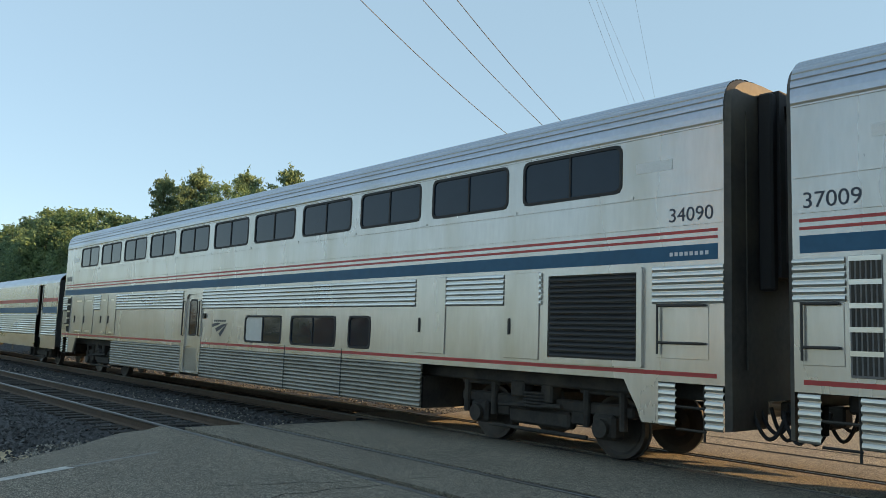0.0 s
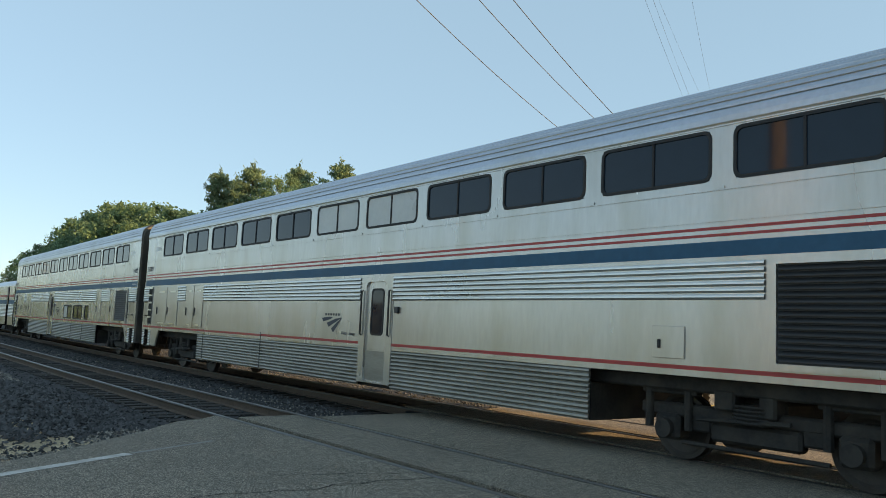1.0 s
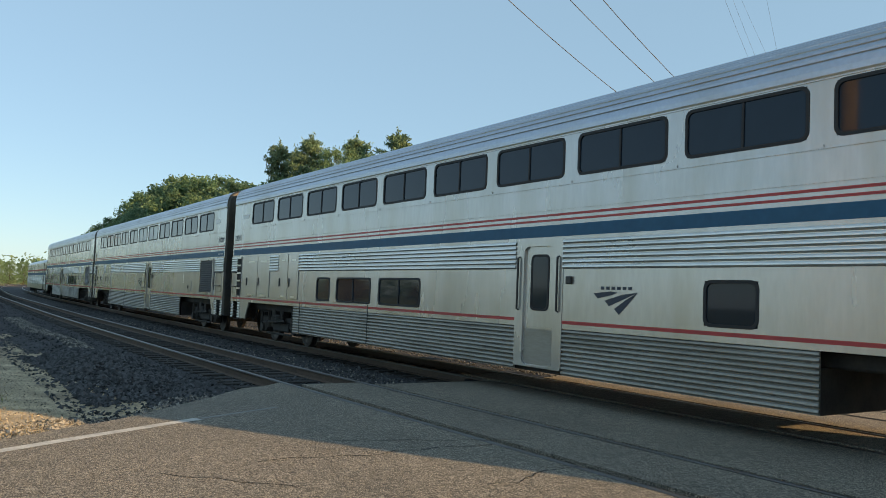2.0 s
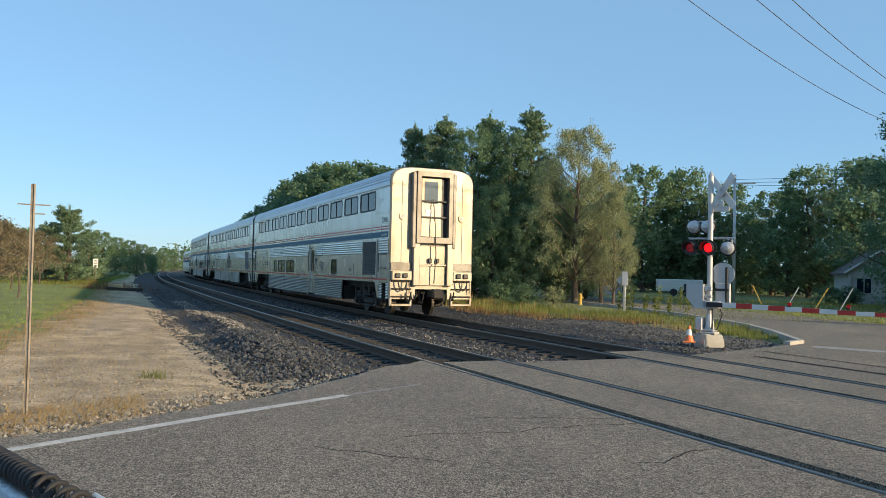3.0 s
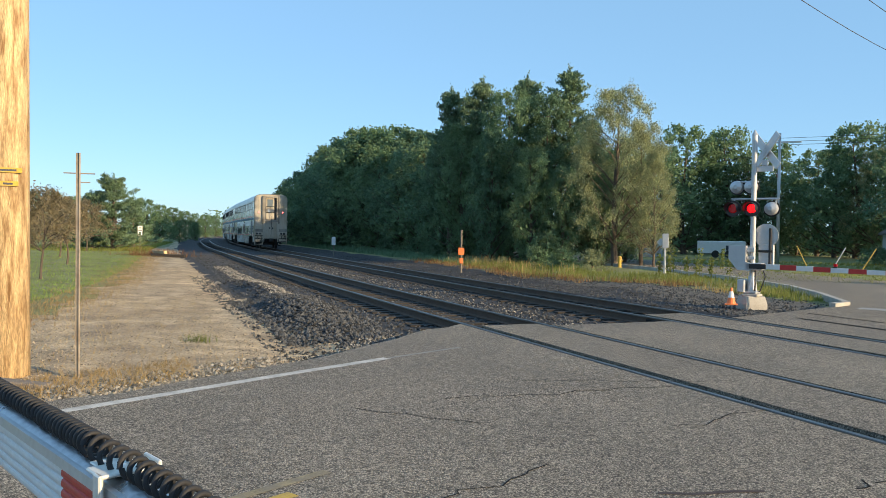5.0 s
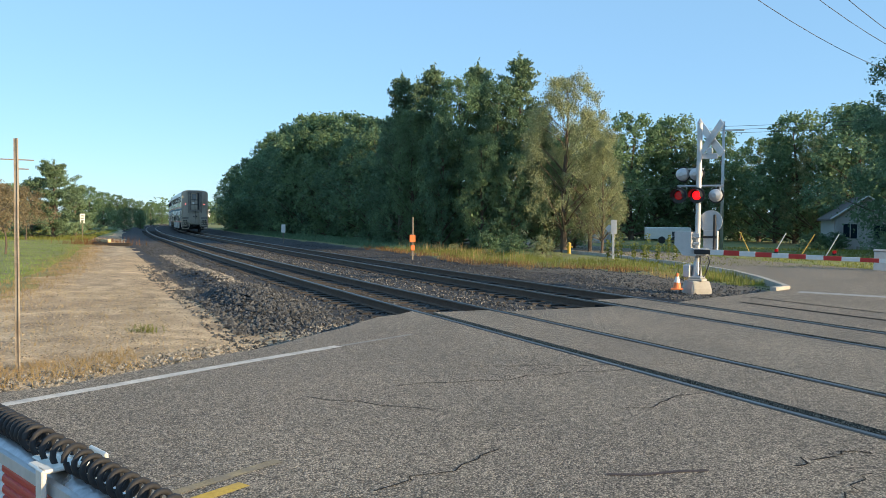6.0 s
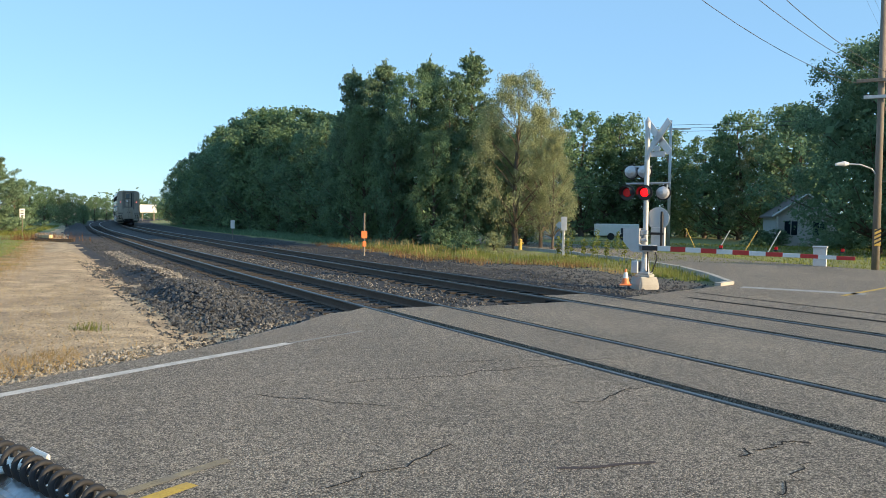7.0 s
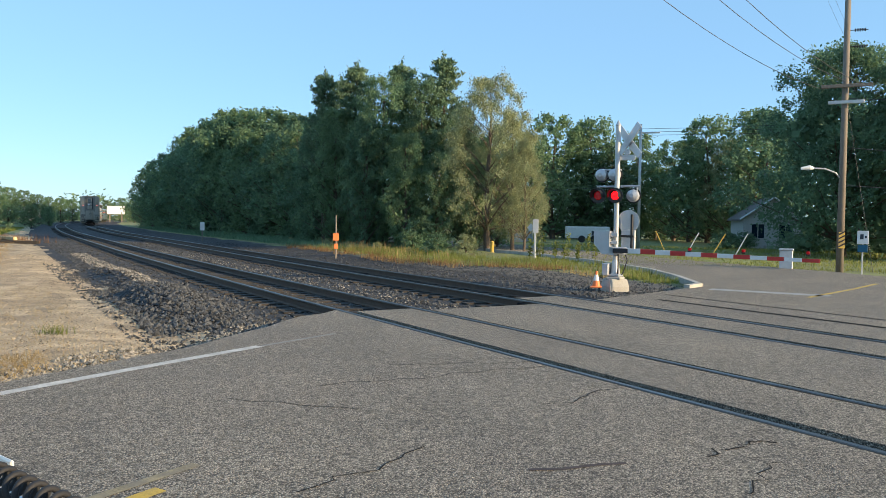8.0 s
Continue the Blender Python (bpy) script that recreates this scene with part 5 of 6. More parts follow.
    for s in np.arange(36, 150, 3.6):
        plant(shrub, s=s + rng.uniform(-1, 1), o=15.4 + rng.uniform(-0.8, 1.2), scale=rng.uniform(0.5, 0.95) * (0.7 if s < 48 else 1), turn=rng.uniform(0, 360))
    for s in np.arange(32, 60, 4.1):
        plant(weedy, s=s, o=14.2 + rng.uniform(-0.5, 0.8), scale=rng.uniform(0.25, 0.5), turn=rng.uniform(0, 360))
    # beyond the side road
    far = "green broad-leaved tree beyond the side road"
    for yaw, d, slope, proto in ((2.9, 84, 0.108, oak_line), (1.3, 88, 0.113, elm_line), (0.0, 86, 0.105, oak_line), (-1.4, 86, 0.094, elm_line), (-2.9, 90, 0.088, oak_line), (-4.4, 90, 0.066, elm_line), (-5.6, 86, 0.080, oak_line),
                                 (-6.6, 82, 0.098, elm_line), (-7.9, 80, 0.104, oak_line), (-9.1, 78, 0.122, wisp), (-10.4, 76, 0.106, oak_line), (-11.6, 72, 0.13, elm_line), (4.4, 95, 0.1, elm_line), (6.5, 96, 0.1, oak_line), (8.5, 98, 0.1, elm_line), (-13.4, 80, 0.12, elm_line)):
        stand(proto, yaw, d, slope, 0.95, yaw * 47, label=far)
    maple = broad_tree("tree", "large dark green maple beside the house", 11.75, 4.2, LEAF_DARK, 8, base=0.1, boughs=230, twigs=8, leaves=22, size=0.09, core=1.5)
    maple.matrix_basis = Matrix.Translation(from_yaw(-16.1, 50, -0.15))
    plant(maple, -21.5, 54, scale=1.0, turn=90)
    plant(maple, -25.0, 48, scale=0.95, turn=190)
    # unseen maple, added on the sun side to shade the white house
    plant(maple, -22.0, 64, scale=1.0, turn=250)
    for yaw in np.arange(-13, 9, 2.1):
        plant(shrub, yaw, 92, scale=1.6, turn=yaw * 30, tall=1.4, label="dark green hedge beyond the side road")
    for yaw in (-14.6, -16, -18.5, -20.5):
        plant(shrub, yaw, 60, scale=1.1, turn=yaw * 30, tall=0.8, label="dark shrub by the house")
    for yaw, dd in ((-14.3, 57), (-9.0, 62), (-10.2, 63), (-13.2, 61)):
        plant(shrub, yaw, dd, scale=1.0, turn=yaw * 20, tall=0.7, label="dark leafy bush in front of the house")
    # the trees behind, which the windows mirror
    for k in range(16):
        p = from_yaw(118 + 11.5 * k, 52 + 9 * math.sin(k * 2.1))
        m = Matrix.Translation((p.x, p.y, -0.15)) @ pose(0, 0, 0, 0, 0, 40 * k) @ Matrix.Diagonal((0.85, 0.85, 0.62 + 0.1 * math.sin(k * 1.7), 1))
        copy_thing((oak_line, elm_line)[k % 2], m)["label"] = "green broad-leaved tree across the road"
    # left of the line
    juniper = pine_tree("tree", "blue-green conical juniper on the mown bank", 6.3, 2.9, NEEDLE, 9, base=0.03, tufts=9, per=34, size=0.11)
    juniper.matrix_basis = Matrix.Translation(from_yaw(42.9, 74, -0.1))
    plant(juniper, 44.2, 76, scale=0.8, turn=90)
    plant(juniper, 41.6, 80, scale=0.75, turn=160)
    young = broad_tree("tree", "young staked tree with thin rusty leaves", 3.0, 1.15, leaf_mat("rusty_leaf", (0.27, 0.22, 0.13)), 10, base=0.4, boughs=60, twigs=6, leaves=14, size=0.042, girth=0.42, core=0)
    young.matrix_basis = Matrix.Translation((-22.2, 20.6, -0.08))
    for x, y, s in ((-30.5, 29.7, 1.05), (-39.2, 37.6, 1.15), (-26.5, 23.2, 0.95), (-48.4, 49.1, 1.3), (-36.0, 32.0, 1.1)):
        m = Matrix.Translation((x, y, -0.08)) @ pose(0, 0, 0, 0, 0, x * 40) @ Matrix.Diagonal((s, s, s, 1))
        copy_thing(young, m)
    for yaw, d, h in ((40.8, 120, 4.6), (39.9, 135, 4.4), (39.0, 150, 4.4), (38.2, 165, 4.2), (37.6, 185, 4.2), (36.9, 205, 4.4), (36.2, 230, 4.6), (35.4, 250, 5), (45.2, 130, 5), (46.4, 120, 5), (47.8, 120, 5), (49.5, 115, 5), (51.5, 110, 5.5), (34.2, 260, 5), (33.2, 260, 5.5), (32.4, 240, 6), (38.6, 120, 2.4), (37.6, 140, 2.4)):
        plant(oak_line, yaw, d, scale=h / 12 * 1.2, turn=yaw * 50, tall=h / 12 * 1.12, label="small distant broad-leaved tree")
    # far wood on the horizon
    rs = np.random.RandomState(21)
    cs = []
    for a in np.arange(-60, 90, 0.35):
        for _ in range(3):
            p = from_yaw(a + rs.uniform(-0.2, 0.2), 330 + rs.uniform(0, 60))
            cs.append((p.x, p.y, rs.rand() * (6 + 2.5 * math.sin(a * 0.4) + 2 * math.sin(a * 1.3))))
    tagged(new("far_wood", quads("far_wood", crown_quads(rs, cs, 22, np.array([2.2, 2.2, 1.3]), 0.9), LEAF)), "far green wood on the horizon", "woods", kind="stuff")


# ---------------- crossing furniture ----------------
def tube_part(name, pts, r, material, parent, n=8, label=""):
    return part(name, Shape().tube(pts, r, n), material, parent, label)


def signal():
    base = Vector((0.6, 20.87, 0.0))
    sg = thing("crossing_signal", "silver level-crossing signal mast with crossbuck and red lamps", "crossing signal", Matrix.Translation(base))
    f = Vector((-0.34, -0.94, 0)).normalized()      # towards the near road
    rgt = Vector((0.94, -0.34, 0))
    fr = Matrix(((rgt.x, -f.x, 0, 0), (rgt.y, -f.y, 0, 0), (0, 0, 1, 0), (0, 0, 0, 1)))

    def local(sh):
        sh.v = [tuple(fr @ Vector(v)) for v in sh.v]
        return sh
    part("footing", local(Shape().tube([(0, 0, -0.3), (0, 0, 0.02), (0, 0, 0.19), (0, 0, 0.215)], [0.385, 0.38, 0.33, 0.31], 4).bev(-0.2, 0.2, -0.2, 0.2, 0.2, 0.27, 0.02)), CONCRETE, sg, "concrete footing")
    part("base_casting", local(Shape().bev(-0.16, 0.16, -0.16, 0.16, 0.27, 0.34, 0.02).tube([(0, 0, 0.34), (0, 0, 0.7)], [0.13, 0.085], 12)), GALV, sg)
    part("mast", local(Shape().tube([(0, 0, 0.3), (0, 0, 4.2)], 0.066, 14).tube([(0, 0, 4.2), (0, 0, 4.33)], [0.08, 0.01], 14)), GALV, sg, "silver painted mast")
    for a in (45, -45):
        sh = Shape().bev(-0.56, 0.56, -0.012, 0.012, -0.1, 0.1, 0.004, Matrix.Translation((0.25, 0.1 + a * 0.0006, 3.8)) @ pose(0, 0, 0, 0, 0, -30) @ pose(0, 0, 0, 0, a, 0))
        part("crossbuck_blade", local(sh), SIGN_BACK, sg, "bare aluminium crossbuck blade")
    part("track_count_sign", local(Shape().bev(-0.0, 0.44, 0.09, 0.105, 3.3, 3.44, 0.01).bev(0.15, 0.3, 0.09, 0.105, 3.44, 3.58, 0.01)), SIGN_BACK, sg, "plain back of the track-count sign")
    # lamps facing the near road, and two facing away
    def lamp(x, z, away, lens):
        d = 1 if away else -1
        sh = Shape().tube([(x, d * 0.12, z), (x, d * 0.14, z)], 0.2, 20)
        bg = part("lamp_backing", local(sh), BLACK, sg, "black round lamp backing")
        hs = Shape().tube([(x, d * 0.12, z), (x, d * 0.0, z), (x, -d * 0.05, z)], [0.165, 0.15, 0.05], 16)
        part("lamp_housing", local(hs), SIGN_BACK if away else BLACK, bg, "rounded lamp housing")
        if lens is not None:
            part("lens", local(Shape().tube([(x, d * 0.14, z), (x, d * 0.165, z)], [0.115, 0.1], 18)), lens, bg, "red lens")
            vis = Shape()
            n = 14
            v = []
            for k in range(n + 1):
                a = radians(-20 + 220 * k / n)
                v += [(x + 0.15 * math.cos(a), d * 0.14, z + 0.15 * math.sin(a)), (x + 0.15 * math.cos(a), d * 0.36, z + 0.15 * math.sin(a))]
            vis.add(v, [(2 * k, 2 * k + 1, 2 * k + 3, 2 * k + 2) for k in range(n)])
            part("visor", local(vis), BLACK, bg, "black visor")
    part("lamp_arm", local(Shape().tube([(-0.55, 0.02, 2.62), (0.6, 0.02, 2.62)], 0.025, 8).tube([(-0.48, 0.02, 2.62), (-0.48, 0.02, 2.42)], 0.02, 6).tube([(0.52, 0.05, 2.62), (0.52, 0.05, 2.42)], 0.02, 6).tube([(-0.5, 0.04, 3.05), (0.1, 0.04, 3.05)], 0.022, 8)), GALV, sg)
    lamp(-0.46, 2.38, False, LAMP_DIM)
    lamp(-0.0, 2.38, False, LAMP_ON)
    lamp(0.40, 2.38, True, None)
    lamp(-0.45, 2.93, True, None)
    lamp(-0.10, 2.93, True, None)
    # gate mechanism: a housing with a slanting lower corner
    def gate_box():
        outline = [(-0.52, 1.46), (-0.52, 1.12), (-0.3, 0.86), (0.02, 0.84), (0.02, 1.02), (-0.1, 1.06), (-0.1, 1.46)]
        n = len(outline)
        return Shape().add([(x, y, z) for y in (-0.22, 0.16) for x, z in outline],
                           [tuple(range(n)), tuple(range(2 * n - 1, n - 1, -1))] + [(i, n + i, n + (i + 1) % n, (i + 1) % n) for i in range(n)])
    part("gate_mechanism", local(gate_box().bev(-0.12, 0.3, -0.22, 0.1, 0.86, 1.04, 0.03).bev(0.1, 0.48, 0.1, 0.16, 0.95, 1.5, 0.02).bev(-0.1, 0.1, -0.15, -0.06, 1.3, 1.42, 0.02).bev(-0.1, 0.1, -0.15, -0.06, 1.12, 1.2, 0.02)), SIGN_BACK, sg, "silver gate mechanism housing")
    part("counterweight_plate", local(Shape().tube([(0.28, 0.12, 1.72), (0.28, 0.15, 1.72)], 0.29, 24)), SIGN_BACK, sg, "round grey sign back")
    part("sign_bracket", local(Shape().bev(0.36, 0.42, 0.05, 0.1, 0.95, 1.9, 0.01).bev(0.1, 0.45, 0.05, 0.1, 1.3, 1.36, 0.01)), BLACK, sg)
    part("junction_box", local(Shape().bev(-0.3, -0.12, -0.2, 0.05, 0.3, 0.62, 0.02)), SIGN_BACK, sg)
    part("cable", local(Shape().tube([(0.18, 0.1, 1.0), (0.3, 0.05, 0.7), (0.2, 0.0, 0.35), (0.12, 0, 0.3)], 0.015, 6).tube([(0.1, -0.1, 0.9), (0.12, -0.14, 0.5), (0.1, -0.1, 0.3)], 0.02, 6)), BLACK, sg)
    # gate arm: a thing of its own, lowered across the far lane
    arm = thing("gate_arm", "lowered red and white striped crossing gate arm", "gate arm", Matrix.Translation(base))
    for k in range(12):
        x0, x1 = 0.35 + 0.375 * k, 0.35 + 0.375 * (k + 1)
        hgt = 0.064 - 0.002 * k
        zc = 0.96 - 0.008 * k
        part("stripe", local(Shape().bev(x0, x1, -0.25, -0.22, zc - hgt, zc + hgt, 0.004)), RED_PAINT if k % 2 else SIGN_WHITE, arm)
    part("arm_root", local(Shape().bev(0.0, 0.4, -0.26, -0.2, 0.9, 1.02, 0.01)), BLACK, arm)
    for x in (1.95, 3.2, 4.6):
        lp = part("arm_lamp", local(Shape().bev(x - 0.05, x + 0.05, -0.27, -0.2, 0.985, 1.02, 0.01)), BLACK, arm)
        part("lens", local(Shape().tube([(x, -0.28, 1.05), (x, -0.2, 1.05)], 0.038, 12)), LAMP_DIM, lp, "red lens")
    # cone
    cone = thing("traffic_cone", "small orange traffic cone with a white collar", "traffic cone", Matrix.Translation((0.12, 20.55, 0.0)))
    part("cone_base", Shape().bev(-0.15, 0.15, -0.15, 0.15, 0, 0.03, 0.01), ORANGE, cone)
    part("cone_body", Shape().tube([(0, 0, 0.03), (0, 0, 0.18)], [0.11, 0.075], 16), ORANGE, cone)
    part("collar", Shape().tube([(0, 0, 0.18), (0, 0, 0.33)], [0.075, 0.042], 16), SIGN_WHITE, cone, "white reflective collar")
    part("tip", Shape().tube([(0, 0, 0.33), (0, 0, 0.42)], [0.042, 0.025], 16), ORANGE, cone)


def near_arm():
    d = Vector((-0.889, 0.458, 0.0))            # towards the tip
    q = Vector((-0.458, -0.889, 0.0))           # towards the camera's side
    o = Vector((-1.26, 1.31, 0.0))
    m = Matrix(((d.x, q.x, 0, o.x), (d.y, q.y, 0, o.y), (0, 0, 1, 0), (0, 0, 0, 1)))
    arm = thing("gate_arm", "lowered aluminium gate arm with striped sheeting and coiled cord", "gate arm", m)
    x0, x1 = -2.2, 2.6
    part("top_flange", Shape().extrude([(-0.02, 1.172), (0.004, 1.176), (0.03, 1.16), (0.033, 1.152), (0.0, 1.162), (-0.02, 1.158)], x0, x1, True), ARM_METAL, arm, "blue-grey rolled aluminium flange")
    part("lip", Shape().extrude([(0.03, 1.160), (0.04, 1.157), (0.043, 1.136), (0.033, 1.136)], x0, x1, True), SIGN_BACK, arm)
    part("back_web", Shape().box(x0, x1, 0.02, 0.032, 1.02, 1.152), SIGN_BACK, arm)
    edge = 0.10
    xs = [x0] + [edge + 0.60 * k for k in range(-6, 6) if x0 < edge + 0.60 * k < x1] + [x1]
    for i in range(len(xs) - 1):
        mid = (xs[i] + xs[i + 1]) / 2
        red = int(math.floor((mid - edge) / 0.60)) % 2 == 1
        part("stripe", Shape().extrude([(y, z) for y, z in ribs(1.02, 1.136, 5, 0.04, 0.005)], xs[i], xs[i + 1]), RED_PAINT if red else ARM_WHITE, arm, "ribbed red sheeting" if red else "ribbed white sheeting")

    def coil(a, b, turns, r, sag):
        pts = []
        for k in range(turns * 14 + 1):
            u = k / (turns * 14)
            w = 6.28319 * turns * u
            pts.append((a + (b - a) * u, -0.002 + r * math.cos(w), 1.198 + r * math.sin(w) - sag * math.sin(math.pi * u)))
        return pts
    for name, a, b, turns, r, sag, wire in (("coiled_cord", 0.02, 0.36, 14, 0.022, 0.0, 0.0066), ("coiled_cord", 0.36, 2.5, 66, 0.022, 0.0, 0.0055),
                                            ("coiled_cord", -2.1, -0.2, 50, 0.022, 0.0, 0.0058), ("loose_coil", -0.2, 0.02, 4, 0.026, 0.004, 0.0062)):
        part(name, Shape().tube(coil(a, b, turns, r, sag), wire, 6, False), RUBBER, arm, "black coiled lamp cord", smooth=True)
    cl = Shape().bev(-0.185, -0.105, -0.062, 0.056, 1.178, 1.186, 0.003).bev(-0.185, -0.15, 0.048, 0.058, 1.125, 1.186, 0.003).bev(-0.185, -0.105, -0.068, -0.06, 1.178, 1.196, 0.003).bev(-0.105, -0.05, -0.03, 0.03, 1.176, 1.181, 0.002)
    part("clamp", cl, mat("bright_clamp_steel", (0.78, 0.76, 0.7), 0.35, 0.15, spread=0.12, scale=12, bump=0.1), arm, "bright steel cord clamp")


def pole_thing(name, label, p, h, r0, r1, material, n=12):
    ob = thing(name, label, "utility pole", Matrix.Translation((p.x, p.y, -0.2)))
    part("shaft", Shape().tube([(0, 0, 0), (0, 0, h * 0.5), (0, 0, h)], [r0, (r0 + r1) / 2, r1], n), material, ob, smooth=True)
    return ob


def along(a, b, sag, n=14):
    a, b = Vector(a), Vector(b)
    return [a + (b - a) * (k / n) - Vector((0, 0, sag * 4 * (k / n) * (1 - k / n))) for k in range(n + 1)]


def poles_and_wires():
    left = Vector((-8.22, 7.12, 0))
    pl = pole_thing("utility_pole", "sunlit brown wooden utility pole with yellow tags", left, 12.9, 0.25, 0.18, POLE_WOOD, 24)
    toward = Vector((-left.x, -left.y, 0)).normalized()
    side = Vector((-toward.y, toward.x, 0))
    for z, w in ((2.55, 0.30), (2.39, 0.22)):
        m = Matrix(((side.x, toward.x, 0, toward.x * 0.245), (side.y, toward.y, 0, toward.y * 0.245), (0, 0, 1, z), (0, 0, 0, 1)))
        tag = part("tag", Shape().bev(-w / 2, w / 2, -0.01, 0.012, -0.03, 0.03, 0.004), YELLOW_LINE, pl, "small yellow tag", at=m)
        part("lettering", Shape().box(-w / 2 + 0.06, w / 2 - 0.06, 0.013, 0.015, -0.012, 0.012), INK, tag)
    perp = Vector((0.815, -0.58, 0)).normalized()
    ang = math.degrees(math.atan2(perp.y, perp.x))
    part("crossarm", Shape().bev(-0.2, 3.1, -0.06, 0.06, -0.07, 0.07, 0.01), POLE_WOOD, pl, at=pose(0, 0, 12.35, 0, 0, ang))
    right = Vector((9.08, 31.4, 0))
    pr = pole_thing("utility_pole", "tall weathered grey utility pole with crossarms and street lamp", right, 10.9, 0.135, 0.1, GREY_WOOD, 14)
    for z, w in ((7.05, 0.85), (6.45, 0.6)):
        part("crossarm", Shape().bev(-w, w, -0.055, 0.055, -0.06, 0.06, 0.01), GREY_WOOD if z > 7 else GALV, pr, at=pose(0, -0.15, z, 0, 0, ang + 20))
    for z in (9.1, 8.5):
        ins = Shape()
        for k in range(5):
            ins.tube([(0.15 + 0.08 * k, 0, 0), (0.19 + 0.08 * k, 0, 0)], 0.06, 10)
        ins.tube([(0, 0, 0), (0.6, 0, 0)], 0.015, 6)
        part("insulator", ins, BLACK, pr, "string of dark insulators", at=pose(0.1, 0, z, 0, 0, -10))
    lm = part("lamp_bracket", Shape().tube([(0, 0, 3.55), (-0.25, -0.05, 3.85), (-0.65, -0.1, 4.0), (-1.15, -0.15, 4.02)], 0.03, 8), GALV, pr, "curved street-lamp bracket")
    part("lamp_head", Shape().tube([(-1.05, -0.14, 4.02), (-1.2, -0.16, 4.03), (-1.5, -0.2, 4.0)], [0.05, 0.1, 0.05], 10), SIGN_WHITE, lm, "pale lamp head")
    wn_ = Shape().bev(-0.11, 0.11, -0.15, -0.135, 1.05, 1.65, 0.004)
    warn = part("warning_sheet", wn_, YELLOW_LINE, pr, "yellow sheet with black diagonal bars")
    bars = Shape()
    for k in range(4):
        z = 1.08 + 0.15 * k
        bars.add([(-0.11, -0.154, z), (0.11, -0.154, z + 0.12), (0.11, -0.154, z + 0.18), (-0.11, -0.154, z + 0.06)], [(0, 1, 2, 3)])
    part("bar", bars, BLACK, warn)
    back = from_yaw(-3.2, 51.6)
    pb = pole_thing("utility_pole", "slim grey utility pole beyond the signal", back, 8.2, 0.11, 0.08, GALV, 10)
    part("crossarm", Shape().bev(-0.6, 1.2, -0.05, 0.05, -0.05, 0.05, 0.01), GALV, pb, at=pose(0, 0, 7.65, 0, 0, -6))
    for yaw, d, h in ((44.95, 78, 7.2), (42.7, 130, 9.2), (46.6, 110, 5.5)):
        p = from_yaw(yaw, d)
        q = pole_thing("utility_pole", "distant utility pole with crossarms", p, h, 0.13, 0.09, GREY_WOOD, 8)
        part("crossarm", Shape().bev(-1.3, 1.3, -0.05, 0.05, -0.05, 0.05, 0.01), GREY_WOOD, q, at=pose(0, 0, h - 0.3, 0, 0, yaw))
        part("crossarm", Shape().bev(0.0, 0.9, -0.05, 0.05, -0.05, 0.05, 0.01), GREY_WOOD, q, at=pose(0, 0, h - 1.1, 0, 0, yaw))

    def wire(pts, r, label="thin dark overhead power wire"):
        tagged(part("overhead_wire", Shape().tube(pts, r, 5, False), WIRE), label, "overhead wire", group="overhead wires")
    for e0, e1 in ((-0.75, 0.5), (0.0, 1.83), (0.7, 2.9)):
        pts = []
        for k in np.linspace(0, 1, 22):
            e = e0 + (e1 - e0) * k
            x, y = 9.08 - 17.28 * k + perp.x * e, 31.4 - 24.3 * k + perp.y * e
            pts.append((x, y, 6.8 - 0.82 * k + 6.2 * k * k + (0.25 if e0 == 0 else 0)))
        wire(pts, 0.0095)
    for dz, e in ((9.05, 0.1), (8.5, 0.1), (10.3, 0.0), (10.6, 0.3)):
        wire(along((9.08, 31.4, dz), (-8.2 + 4.2 + e * 9, 7.1 - 3.5, dz + 6.0), 0.9, 16), 0.003, "faint high overhead wire")
    for k, dz in enumerate((7.7, 7.5, 7.3)):
        a = (back.x + 0.5 * k - 0.4, back.y, dz)
        wire(along(a, (40 + 3 * k, 46, dz + 1.6), 0.5), 0.012)
    wire(along((back.x, back.y, 6.9), (-30, 75, 6.0), 0.6), 0.01)
    wire(along((9.08, 31.4, 6.4), (30, 20, 5.6), 0.5), 0.012)
    wire(along((9.08, 31.4, 4.6), (34, 26, 3.2), 0.4), 0.014)
    wire(along((9.08, 31.4, 3.2), (34, 26, 2.2), 0.3), 0.014)
    wire([(9.2, 31.5, 6.2), (10.1, 31.0, 0.0)], 0.008, "guy wire of the utility pole")
    wire(along((back.x, back.y, 4.2), (-20, 62, 3.6), 0.3), 0.012)


